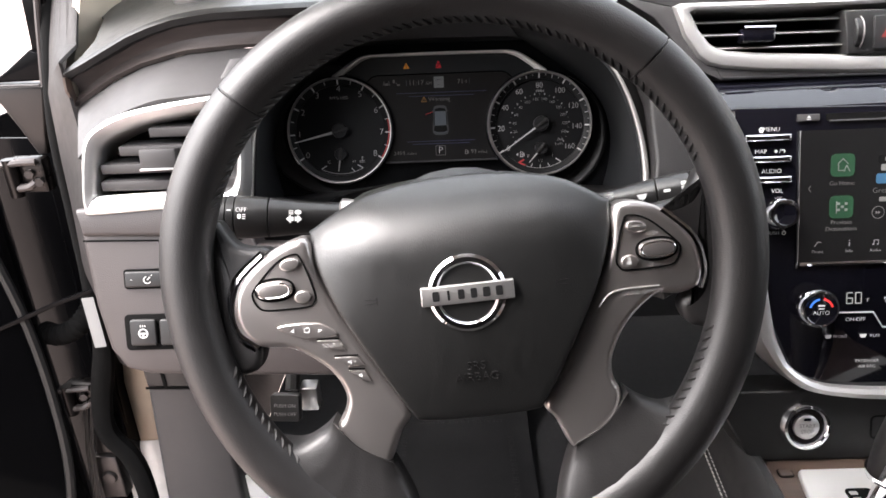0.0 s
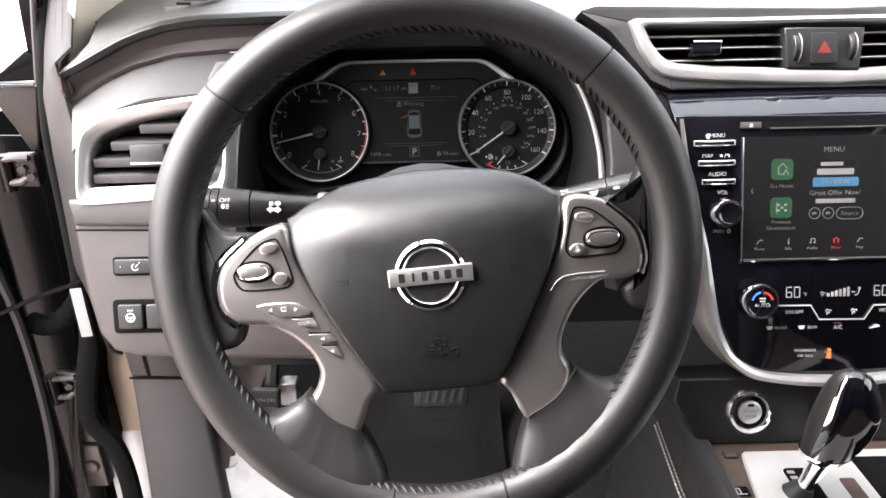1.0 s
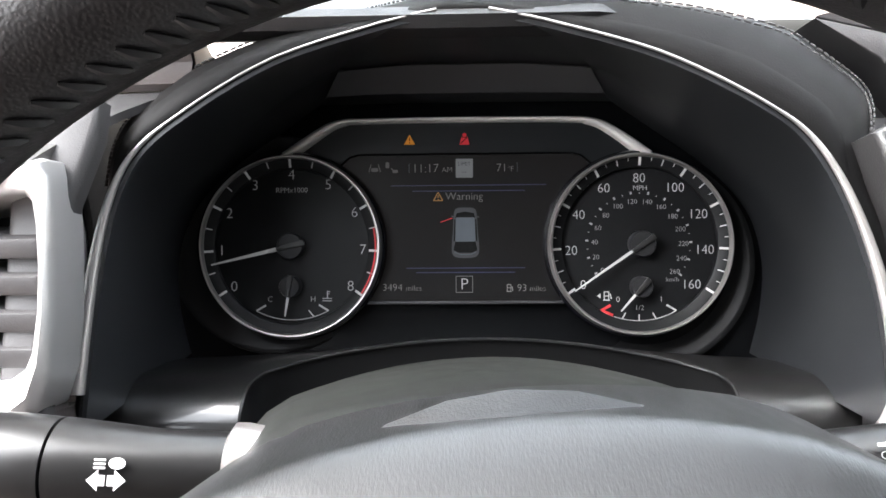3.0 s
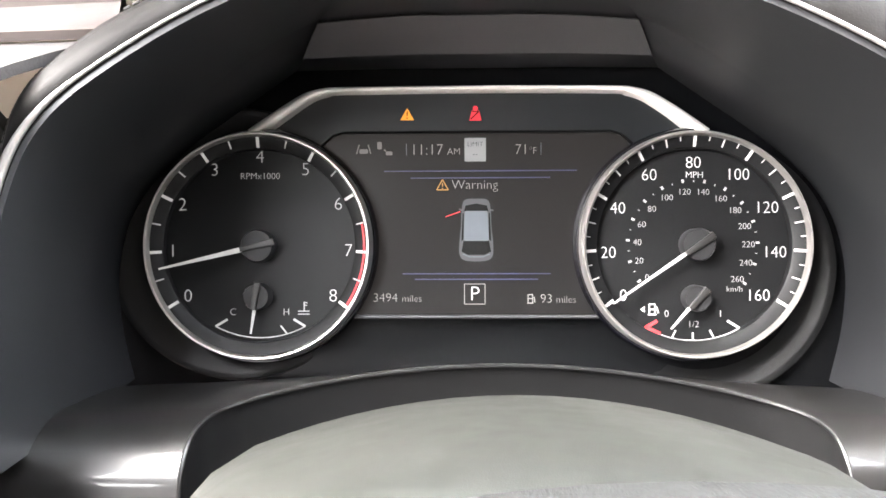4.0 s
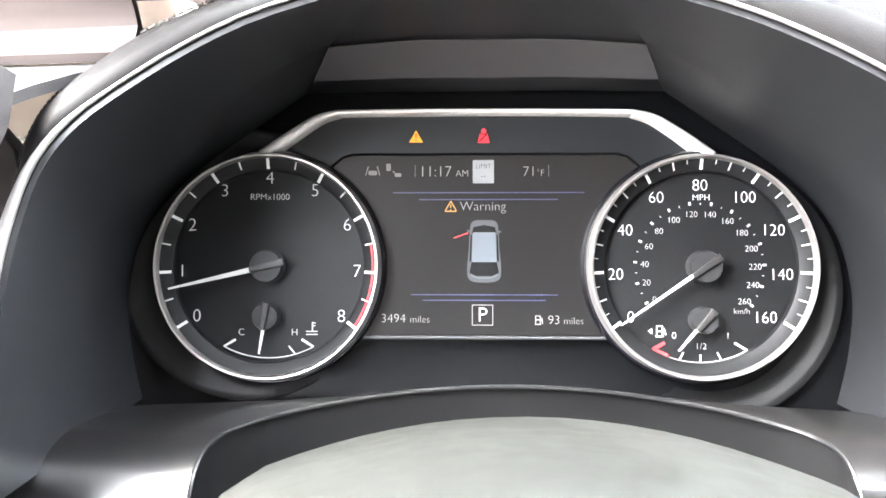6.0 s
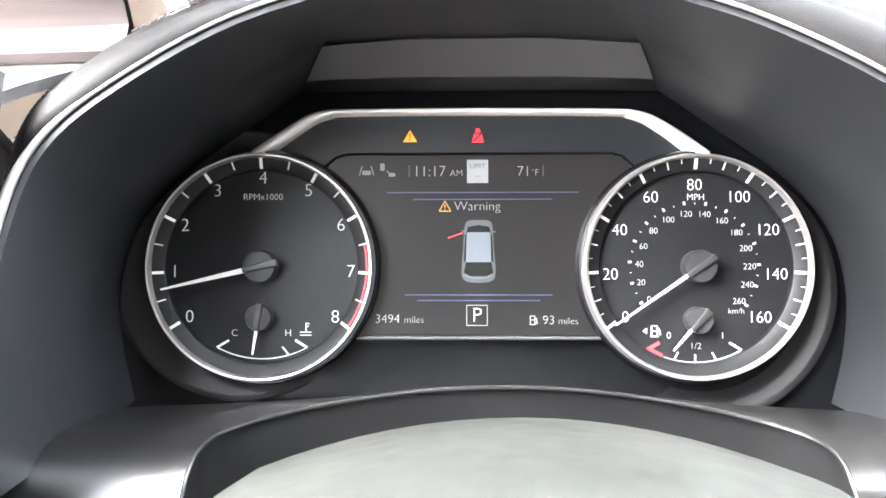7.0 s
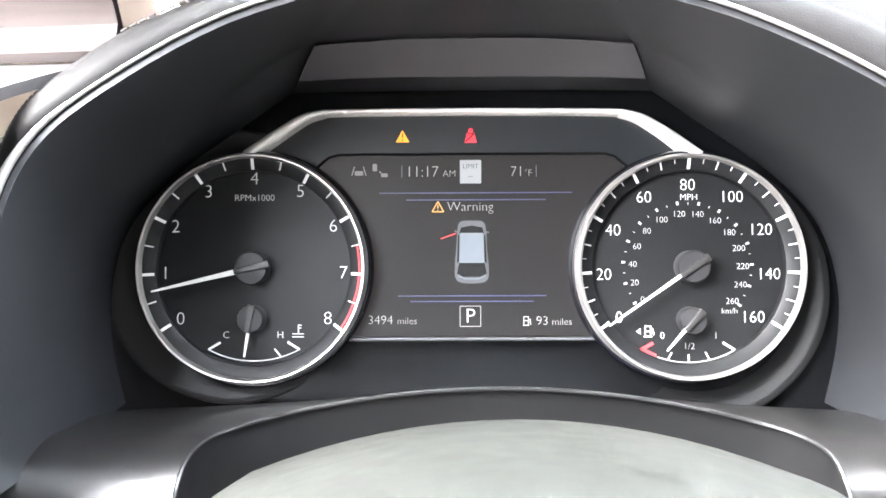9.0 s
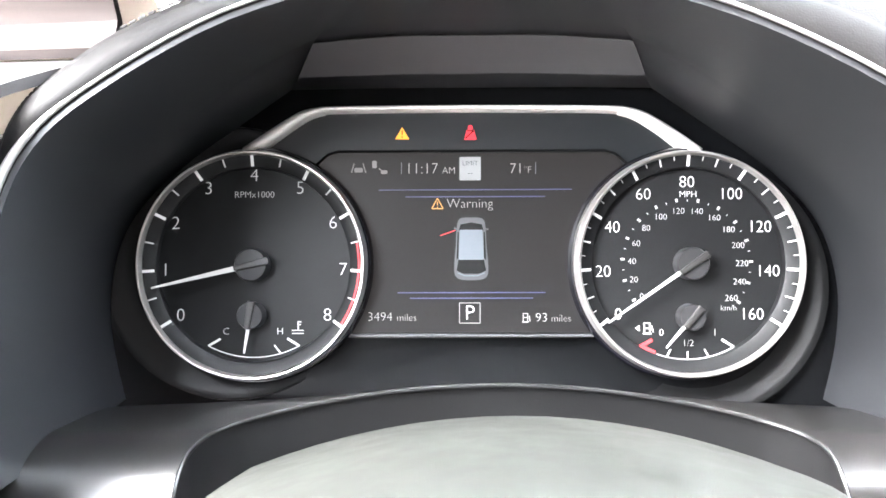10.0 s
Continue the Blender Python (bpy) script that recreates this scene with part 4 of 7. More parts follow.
    marks([[(-0.0055, 0.0168), (0.0055, 0.0168), (0.0061, 0.0028), (0.0055, 0.0022), (-0.0055, 0.0022), (-0.0061, 0.0028)]], f, car_grey, c, "car_roof", z=0.0006)
    marks([stroke((-0.0066, -0.0042), (-0.0030, -0.0056), 0.0005), stroke((-0.0030, -0.0056), (0.0030, -0.0056), 0.0005), stroke((0.0030, -0.0056), (0.0066, -0.0042), 0.0005)], f, car_grey, c, "car_tail", z=0.0003)
    marks([stroke((-0.0084, 0.0178), (-0.0070, 0.0172), 0.0008), stroke((0.0084, 0.0170), (0.0070, 0.0172), 0.0008)], f, car_mid, c, "car_mirrors", z=0.0003)
    marks([stroke((-0.0078, 0.0165), (-0.0150, 0.0140), 0.0004)], f, print_red, c, "car_door", "thin red open door mark", z=0.0003)
    words("P", 0.0100, f @ pose(-0.0008, -0.0238, 0.0003), print_white, c, "gear_letter")
    for a, b in (((-0.0058, -0.0286), (0.0042, -0.0286)), ((-0.0058, -0.0188), (0.0042, -0.0188)), ((-0.0058, -0.0286), (-0.0058, -0.0188)), ((0.0042, -0.0286), (0.0042, -0.0188))):
        marks([stroke(a, b, 0.0003)], f, print_grey, c, "gear_frame", z=0)
    words("3494", 0.0062, f @ pose(-0.0445, -0.0256, 0.0003), print_grey, c, "odometer")
    words("miles", 0.0048, f @ pose(-0.0315, -0.0260, 0.0003), print_grey, c)
    words("93", 0.0062, f @ pose(0.0340, -0.0261, 0.0003), print_grey, c, "range")
    words("miles", 0.0048, f @ pose(0.0435, -0.0265, 0.0003), print_grey, c)
    marks([stroke((0.0250, -0.0240), (0.0274, -0.0240), 0.0004), stroke((0.0251, -0.0240), (0.0251, -0.0281), 0.0004), stroke((0.0273, -0.0240), (0.0273, -0.0281), 0.0004), stroke((0.0247, -0.0281), (0.0277, -0.0281), 0.0005), stroke((0.0251, -0.0259), (0.0273, -0.0259), 0.0004), stroke((0.0280, -0.0250), (0.0284, -0.0278), 0.0005)], f, print_grey, c, "pump_symbol", z=0)


cluster_display()

# ---------------------------------------------------------------- steering wheel
RIM_A, RIM_B, RIM_C = 0.1836, 0.1740, 0.1975


def rim_point(deg):
    a = radians(deg)
    return Vector((RIM_A * math.cos(a) - 0.0015, (RIM_B if math.sin(a) > 0 else RIM_C) * math.sin(a), 0.0045))


def rim_half(deg):
    """Half the radial width and half the depth of the rim at an angle."""
    s = math.sin(radians(deg))
    if s > 0:
        return 0.0175 - 0.0006 * s ** 2, 0.0168 + 0.0017 * s
    return 0.0175 + 0.0015 * s ** 2, 0.0168


def rim_section(deg, grow=0.0, n=20):
    p, (w, h) = rim_point(deg), rim_half(deg)
    d = Vector((p.x, p.y, 0)).normalized()
    return [p + d * ((w + grow) * math.cos(2 * math.pi * k / n)) + Vector((0, 0, (h + grow) * math.sin(2 * math.pi * k / n))) for k in range(n)]


def lower_web(s):
    """Leather that swells from a lower spoke's end into the rim; s is the side."""
    end = spline([(s * x, y, 0) for x, y in ((0.1010, -0.0975), (0.0850, -0.1175), (0.0635, -0.1300))], 8)
    rim = [Vector((rim_point(270 + s * a).x, rim_point(270 + s * a).y, 0)) for a in [58 - 43 * k / 16 for k in range(17)]]
    out = spline([end[0], (s * 0.1120, -0.1065, 0), (s * 0.1290, -0.1125, 0), rim[0]], 6)
    inn = spline([end[-1], (s * 0.0560, -0.1480, 0), (s * 0.0500, -0.1680, 0), rim[-1]], 6)
    n, k = len(end), len(out)
    bm, rows = bmesh.new(), []
    for j in range(k):
        v = j / (k - 1)
        lift = v * v * (3 - 2 * v)
        row = []
        for i in range(n):
            u = i / (n - 1)
            p = end[i] * (1 - v) + rim[i] * v + out[j] * (1 - u) + inn[j] * u - (end[0] * (1 - u) * (1 - v) + end[-1] * u * (1 - v) + rim[0] * (1 - u) * v + rim[-1] * u * v)
            edge = abs(2 * u - 1) ** 4
            p.z = 0.0062 + 0.0108 * lift - 0.0070 * edge * min(1.0, v * 4) + 0.0012 * math.sin(u * 34) * (1 - edge) * (v * (1 - v)) 
            row.append(p)
        a, b = row[0].copy(), row[-1].copy()
        a.z, b.z = -0.016, -0.016
        rows.append([a] + row + [b])
    low = [Vector((p.x, p.y, -0.016)) for p in rows[0]]
    grid(bm, [low] + rows)
    return bm


def steering_wheel():
    w = thing("steering_wheel", (0, -0.2, 0), "black leather steering wheel with dark silver spokes", "steering wheel", frame_m=WHEEL)
    part("rim_core", (lambda bm: (grid(bm, [rim_section(a, -0.001) for a in range(0, 360, 4)], True, True), bm)[1])(bmesh.new()), thread, w, m=WHEEL)
    for a0, a1 in ((43.5, 135.0), (135.0, 256.0), (256.0, 284.0), (284.0, 403.5)):
        bm = bmesh.new()
        n = max(8, int((a1 - a0) / 2.5))
        rows = [rim_section(a0 + 0.12, -0.0012)] + [rim_section(a0 + 0.3 + (a1 - a0 - 0.6) * i / n, 0) for i in range(n + 1)] + [rim_section(a1 - 0.12, -0.0012)]
        grid(bm, rows, True)
        part("rim_cover", bm, leather, w, "stitched black leather cover", m=WHEEL)
    # stitches round the inner edge
    for a0, a1 in ((20, 160), (197, 230), (240, 300), (310, 343)):
        bm = bmesh.new()
        k = int((a1 - a0) * math.pi / 180 * 0.16 / 0.0062)
        for i in range(k):
            a = a0 + (a1 - a0) * i / k
            sec, sec2 = rim_section(a - 0.5, 0.0002), rim_section(a + 1.3, 0.0002)
            p, q = sec[9].lerp(sec[10], 0.7), sec2[8].lerp(sec2[9], 0.4)
            c = Vector((p.x + q.x, p.y + q.y, 0)).normalized()
            tube([p, p.lerp(q, 0.3) - c * 0.0006, p.lerp(q, 0.7) - c * 0.0006, q], [0.0005, 0.0013, 0.0013, 0.0005], 6, bm=bm)
        part("stitching", bm, thread, w, "black stitching", m=WHEEL)
    # airbag cover
    pad = [(-0.1020, 0.0300), (-0.0985, 0.0355), (-0.060, 0.0535), (0.003, 0.0600), (0.064, 0.0530), (0.0985, 0.0350), (0.1020, 0.0295), (0.0965, 0.004), (0.0835, -0.027), (0.060, -0.071), (0.0455, -0.0965), (0.0370, -0.1020), (0.0, -0.1035), (-0.0365, -0.1020), (-0.0450, -0.0965), (-0.0595, -0.071), (-0.0825, -0.028), (-0.0960, 0.003)]
    o = [(p.x, p.y) for p in spline([(*q, 0) for q in pad], 4, True)]
    hub = Vector((0, -0.018))
    rows = [[(x, y, -0.063) for x, y in o]]
    for k in range(24):
        # rounded shoulder, then rings that rise to the middle
        s = 1 - 0.04 * (k / 5) ** 2 if k < 6 else 0.96 - 0.94 * (k - 5) / 18
        z = 0.0055 + 0.0045 * math.sin(math.pi / 2 * min(1.0, k / 5))
        row = [(hub.x + (x - hub.x) * s, hub.y + (y - hub.y) * s) for x, y in o]
        rows.append([(x, y, z + 0.009 * max(0.0, 1 - (x / 0.1025) ** 2) * max(0.0, 1 - ((y + 0.022) / 0.082) ** 2)) for x, y in row])
    bm = bmesh.new()
    grid(bm, rows, close_u=True)
    bmesh.ops.contextual_create(bm, geom=[e for e in bm.edges if e.is_boundary and e.verts[0].co.z > 0.01])
    bmesh.ops.recalc_face_normals(bm, faces=bm.faces[:])
    for v in bm.verts:
        if v.co.z > -0.05:
            v.co.z -= 0.034 * max(0.0, (v.co.y - 0.008) / 0.052) ** 2.2 + 0.010 * max(0.0, (abs(v.co.x) - 0.05) / 0.05) ** 2 * max(0.0, (v.co.y + 0.03) / 0.06)
    part("airbag_cover", bm, pad_skin, w, "black grained airbag cover", m=WHEEL)
    # spokes
    left = [(-0.1035, 0.0300), (-0.1304, 0.0225), (-0.1511, 0.0057), (-0.1580, -0.0115), (-0.1560, -0.0286), (-0.1440, -0.0405), (-0.121, -0.0450), (-0.0990, -0.0618), (-0.0900, -0.080), (-0.0935, -0.0940), (-0.0985, -0.1040), (-0.0890, -0.1240), (-0.0690, -0.1360), (-0.0545, -0.1100), (-0.0470, -0.0965), (-0.0610, -0.071), (-0.0840, -0.028), (-0.0975, 0.003)]
    right = [(0.1035, 0.0295), (0.1300, 0.0262), (0.1519, 0.0040), (0.1575, -0.0176), (0.1540, -0.0305), (0.1403, -0.0345), (0.1250, -0.0340), (0.1060, -0.0500), (0.0945, -0.0704), (0.0930, -0.0860), (0.0975, -0.1010), (0.0880, -0.1240), (0.0640, -0.1360), (0.0515, -0.1130), (0.0450, -0.1000), (0.0615, -0.071), (0.0850, -0.027), (0.0980, 0.004)]
    spokes = []
    for o in (left, right):
        bm = slab([(p.x, p.y) for p in spline([(*q, 0) for q in o], 4, True)], -0.018, 0.0045, 0.0060, 5)
        spokes.append(part("spoke", bm, spoke_metal, w, "dark silver spoke panel", m=WHEEL))
    for pts in ([(-0.1330, 0.0215, 0.0015), (-0.1511, 0.0065, 0.0015), (-0.1588, -0.0115, 0.0010), (-0.1570, -0.0290, 0.0010), (-0.1445, -0.0410, 0.0015)], [(0.1330, 0.0235, 0.0015), (0.1525, 0.0040, 0.0015), (0.1583, -0.0176, 0.0010), (0.1545, -0.0312, 0.0015)]):
        part("spoke_edge", tube(spline(pts, 6), 0.0026, 8), chrome, spokes[pts[0][0] > 0], "bright chrome edge", m=WHEEL)
    # leather webs where the lower spokes join the rim
    for s in (-1, 1):
        part("spoke_web", lower_web(s), leather, w, m=WHEEL, sharp=70)
        web2 = [(s * 0.150, 0.030), (s * 0.128, 0.024), (s * 0.150, 0.006), (s * 0.156, -0.012), (s * 0.153, -0.032), (s * 0.142, -0.042), (s * 0.150, -0.058), (s * 0.168, -0.05), (s * 0.172, 0.03), (s * 0.162, 0.048)]
        part("spoke_web", slab([(p.x, p.y) for p in spline([(*q, 0) for q in web2], 4, True)], -0.014, 0.0015, 0.006, 4), leather, w, m=WHEEL)
    part("hub_back", lathe([(0.0, -0.015), (0.075, -0.02), (0.085, -0.035), (0.07, -0.07), (0.0, -0.07)], 32), soft_black, w, m=WHEEL @ pose(0, -0.02, 0))
    # emblem: plain ring and bar
    e = WHEEL @ pose(0.0008, -0.0150, 0.0184, 0, 0, 0)
    ring = part("emblem_ring", lathe([(0.0188, -0.003), (0.0190, 0.0006), (0.0205, 0.0022), (0.0235, 0.0024), (0.0255, 0.0008), (0.0258, -0.003)], 56), chrome, w, "plain chrome ring emblem", m=e)
    part("emblem_bar", slab(rrect(0, 0, 0.0605, 0.0125, 0.0008), -0.002, 0.0036, 0.0010), satin, ring, "plain chrome emblem bar", m=e)
    for k, wd in enumerate((0.0052, 0.0018, 0.0048, 0.0048, 0.0056, 0.0052)):
        bar(-0.0205 + 0.0082 * k, 0, wd * 0.85, 0.0064, e, soft_black, ring, "emblem_mark", z=0.0036)
    # raised marks on the cover
    words("SRS", 0.0085, WHEEL @ pose(0.0011, -0.0648, 0.0170, 6), thread, w, depth=0.0003)
    words("AIRBAG", 0.0085, WHEEL @ pose(0.0011, -0.0728, 0.0160, 7), thread, w, depth=0.0003)
    for s in (-1, 1):
        h = WHEEL @ pose(s * 0.0625, -0.0150, 0.0158)
        marks([stroke((-s * 0.004, -0.0025), (-s * 0.004, 0.0025), 0.0006), stroke((-s * 0.004, 0.0010), (s * 0.004, 0.0016), 0.0005), stroke((-s * 0.004, -0.0010), (s * 0.004, -0.0016), 0.0005)], h, thread, w, "horn_mark")
    return spokes


SPOKES = steering_wheel()


def wheel_buttons(spokes):
    m = WHEEL @ pose(0, 0, 0.0046)
    for s in (-1, 1):
        w = spokes[s > 0]
        cl = [(-0.1023, -0.0130), (-0.1010, -0.0060), (-0.1070, 0.0165), (-0.1120, 0.0205), (-0.1240, 0.0160), (-0.1400, 0.0010), (-0.1430, -0.0050), (-0.1400, -0.0125), (-0.1330, -0.0155), (-0.1080, -0.0158)]
        o = [(-s * p.x if s > 0 else p.x, p.y + (0.0015 if s > 0 else 0)) for p in spline([(*q, 0) for q in cl], 4, True)]
        part("button_recess", tube([(x, y, 0.0002) for x, y in o], 0.0007, 6, closed=True), cavity, w, m=m)
        k = (lambda x: -x) if s > 0 else (lambda x: x)
        part("toggle_well", slab(oval(k(-0.1275), -0.0020, 0.0140, 0.0082, 32, 2.3), -0.001, 0.0004), cavity, w, m=m, smooth=False)
        part("toggle", slab(oval(k(-0.1275), -0.0018, 0.0122, 0.0062, 32, 2.6), -0.001, 0.0050, 0.003), spoke_metal, w, "oval silver toggle button", m=m)
        part("toggle_rim", tube([(x, y, 0.0042) for x, y in oval(k(-0.1275), -0.0018, 0.0108, 0.0048, 32, 2.6)], 0.0008, 6, closed=True), chrome, w, m=m)
        part("button", slab(oval(k(-0.1150), 0.0142, 0.0068, 0.0040, 24, 2.2, 0.15 * -s), -0.001, 0.0025, 0.0012), spoke_metal, w, m=m)
        part("button", slab(oval(k(-0.1090), -0.0085, 0.0058, 0.0044, 24), -0.001, 0.0025, 0.0012), spoke_metal, w, m=m)
    words("CANCEL", 0.0030, m @ pose(0.1150, 0.0146, 0.0028), label_white, w)
    words("RES/+", 0.0038, m @ pose(0.1253, 0.0085, 0.0004), label_white, w)
    words("SET/-", 0.0038, m @ pose(0.1257, -0.0122, 0.0004), label_white, w)
    marks([oval(0.1085, -0.0062, 0.0010, 0.0014, 10), rrect(0.1085, -0.0092, 0.0030, 0.0022, 0.0004)], m, label_white, w, "assist_symbol", z=0.0028)
    # cruise key
    part("cruise_line", tube(spline([(0.0869, -0.0370, 0.0008), (0.0930, -0.0300, 0.0008), (0.1023, -0.0270, 0.0008), (0.1275, -0.0268, 0.0008)], 6), 0.0008, 6), satin, w, m=m)
    words("CRUISE  ON/OFF", 0.0037, m @ pose(0.1160, -0.0300, 0.0004), label_white, w)
    # lower left keys
    w = spokes[0]
    key = [(-0.1290, -0.0272), (-0.1040, -0.0268), (-0.0940, -0.0312), (-0.0900, -0.0370), (-0.1080, -0.0376), (-0.1170, -0.0355)]
    part("key", slab([(p.x, p.y) for p in spline([(*q, 0) for q in key], 4, True)], -0.001, 0.0020, 0.0010), spoke_metal, w, m=m)
    marks([[(-0.1205, -0.0310), (-0.1178, -0.0296), (-0.1178, -0.0324)], [(-0.0990, -0.0322), (-0.1017, -0.0308), (-0.1017, -0.0336)]], m, label_white, w, "arrow_symbols", z=0.0022)
    marks([stroke((-0.1110, -0.0298), (-0.1075, -0.0298), 0.0005), stroke((-0.1110, -0.0326), (-0.1075, -0.0326), 0.0008), stroke((-0.1110, -0.0298), (-0.1110, -0.0326), 0.0005), stroke((-0.1075, -0.0298), (-0.1075, -0.0326), 0.0005)], m, label_white, w, "screen_symbol", z=0.0022)
    for a, b, txt in (((-0.1040, -0.0392), (-0.0850, -0.0478), "SOURCE"), ((-0.0935, -0.0520), (-0.0735, -0.0590), "+"), ((-0.0850, -0.0620), (-0.0700, -0.0712), "-")):
        h = 0.0066 if txt != "SOURCE" else 0.0058
        o = [(a[0], a[1]), (b[0] - 0.004, a[1] - 0.001), (b[0], b[1]), (a[0] + 0.009, a[1] - h - 0.001)]
        part("key", slab(o, -0.001, 0.0020, 0.0008), spoke_metal, w, m=m)
        if txt == "SOURCE":
            words(txt, 0.0036, m @ pose((a[0] + b[0]) / 2 + 0.001, a[1] - 0.0042, 0.0022), label_white, w)
        else:
            cx, cy = (a[0] + b[0]) / 2 + 0.002, a[1] - 0.0040
            marks([rrect(cx - 0.0024, cy, 0.0010, 0.0016, 0.0002), [(cx - 0.0020, cy - 0.0004), (cx - 0.0006, cy - 0.0018), (cx - 0.0006, cy + 0.0018), (cx - 0.0020, cy + 0.0004)]], m, label_white, w, "speaker_symbol", z=0.0022)
            words(txt, 0.0042, m @ pose(cx + 0.0020, cy, 0.0022), label_white, w)
        part("key_line", tube([(a[0], a[1] + 0.0008, 0.0004), (b[0] - 0.004, a[1] - 0.0002, 0.0004)], 0.0005, 6), cavity, w, m=m)


wheel_buttons(SPOKES)


def column():
    c = thing("steering_column", (0.015, -0.15, -0.15), "dark grey steering column cover", "column cover")
    rows = []
    for y, top, half in ((-0.066, -0.080, 0.098), (-0.068, -0.066, 0.108), (-0.076, -0.0575, 0.114), (-0.088, -0.0532, 0.116), (-0.110, -0.0505, 0.112), (-0.140, -0.0475, 0.102), (-0.170, -0.0458, 0.092), (-0.200, -0.0462, 0.085), (-0.222, -0.0490, 0.080), (-0.230, -0.0560, 0.076)):
        arc = [(half * u / 10, top - 2.1 * (half * u / 10) ** 2 - 0.010 * max(0.0, (abs(u) - 8) / 2) ** 2) for u in range(-10, 11)]
        rows.append([(0.013 + x, y, z) for x, z in arc] + [(0.013 + half * 0.97, y, -0.125), (0.013 + half * 0.6, y, -0.150), (0.013 - half * 0.6, y, -0.150), (0.013 - half * 0.97, y, -0.125)])
    bm = bmesh.new()
    vs = grid(bm, rows, close_u=True)
    bm.faces.new(vs[0])
    bm.faces.new(vs[-1])
    part("column_tube", tube([(0.015, -0.16, -0.120), (0.015, 0.05, -0.135)], 0.040, 16), soft_black, c)
    part("shroud", bm, shroud_grey, c)


column()


def stalk(side):
    """Column lever: side -1 lights and indicators, 1 wipers."""
    nm, lb = ("indicator_stalk", "black indicator and light stalk with white symbols") if side < 0 else ("wiper_stalk", "black wiper stalk with white symbols")
    a = Vector((-0.072, -0.188, -0.0755)) if side < 0 else Vector((0.108, -0.180, -0.0775))
    b = Vector((-0.207, -0.201, -0.0695)) if side < 0 else Vector((0.225, -0.204, -0.0600))
    s = thing(nm, a, lb, "stalk")
    length = (b - a).length
    zax = (b - a).normalized()
    yax = Vector((0, -1, 0)) - zax * zax.dot(Vector((0, -1, 0)))
    yax.normalize()
    xax = yax.cross(zax)
    m = DASH @ Matrix.Translation(a) @ Matrix((xax, yax, zax)).transposed().to_4x4()
    part("collar", lathe([(0.0, -0.012), (0.013, -0.012), (0.0150, 0.0), (0.0150, 0.004), (0.0118, 0.006), (0.0, 0.006)], 32), spoke_metal, s, m=m)
    e = 0.0595 if side < 0 else 0.063
    part("arm", lathe([(0.0, 0.004), (0.0118, 0.005), (0.0125, e * 0.5), (0.0150, e - 0.006), (0.0155, e), (0.0, e + 0.0003)], 40), stalk_black, s, m=m)
    part("switch_ring", lathe([(0.0, e + 0.0009), (0.0155, e + 0.0011), (0.0165, e + 0.013), (0.0168, e + 0.0255), (0.0, e + 0.0257)], 40), stalk_black, s, m=m)
    part("switch_ring", lathe([(0.0, e + 0.0263), (0.0168, e + 0.0265), (0.0170, e + 0.0320), (0.0, e + 0.0322)], 40), stalk_black, s, m=m)
    part("knob", lathe([(0.0, e + 0.0328), (0.0166, e + 0.0330), (0.0168, e + 0.047), (0.0150, length - 0.006), (0.011, length), (0.0, length)], 40), stalk_black, s, m=m)

    def sym(pos, up, r):
        """A frame on the barrel: pos along the stalk, up the angle above the driver's side."""
        q = m @ pose(0, 0, pos) @ (Matrix.Rotation(radians(up * -side), 4, "Z"))
        base = q @ Matrix.Translation((0, r + 0.0004, 0))
        # local x along the lever to the right, y up, z outwards
        ax = Vector((0, 0, 1)) if side > 0 else Vector((0, 0, -1))
        zo = Vector((0, 1, 0))
        yo = zo.cross(ax)
        return base @ Matrix((ax, yo, zo)).transposed().to_4x4()
    if side < 0:
        f = sym(0.040, 8, 0.0135)
        marks([[(-0.0060, -0.002), (-0.0025, 0.0012), (-0.0025, -0.0004), (-0.0004, -0.0004), (-0.0004, -0.0036), (-0.0025, -0.0036), (-0.0025, -0.0052)], [(0.0060, -0.002), (0.0025, 0.0012), (0.0025, -0.0004), (0.0004, -0.0004), (0.0004, -0.0036), (0.0025, -0.0036), (0.0025, -0.0052)]], f, label_white, s, "indicator_symbol")
        marks([oval(0.0030, 0.0032, 0.0026, 0.0018, 14), stroke((-0.0005, 0.0042), (-0.0040, 0.0042), 0.0006), stroke((-0.0005, 0.0030), (-0.0040, 0.0030), 0.0006), stroke((-0.0005, 0.0018), (-0.0040, 0.0018), 0.0006)], f, label_white, s, "beam_symbol")
        f = sym(0.0795, 16, 0.0168)
        words("OFF", 0.0050, f @ pose(0, 0.0022, 0), label_white, s)
        marks([oval(-0.0012, -0.0028, 0.0014, 0.0020, 12), stroke((0.0010, -0.0015), (0.0035, -0.0015), 0.0005), stroke((0.0010, -0.0030), (0.0035, -0.0030), 0.0005), stroke((0.0010, -0.0045), (0.0035, -0.0045), 0.0005)], f, label_white, s, "fog_symbol")
        f = sym(0.0887, 22, 0.0172)
        marks([rrect(0, 0, 0.003, 0.0008, 0.0002)], f, label_white, s, "index_mark")
        f = sym(0.1010, 14, 0.0170)
        words("OFF", 0.0042, f @ pose(0, 0.0075, 0), label_white, s)
        words("AUTO", 0.0045, f @ pose(0, 0.0035, 0.0003), label_white, s)
        marks([stroke((-0.003, -0.0030), (0.003, 0.0000), 0.0007), stroke((-0.003, 0.0000), (0.003, -0.0030), 0.0007)], f, label_white, s, "side_light_symbol", z=0.0006)
        marks([oval(0.0, -0.0070, 0.0026, 0.0018, 14), stroke((-0.003, -0.0085), (0.003, -0.0085), 0.0006)], f, label_white, s, "head_light_symbol", z=0.0006)
    else:
        f = sym(0.0285, 14, 0.0132)
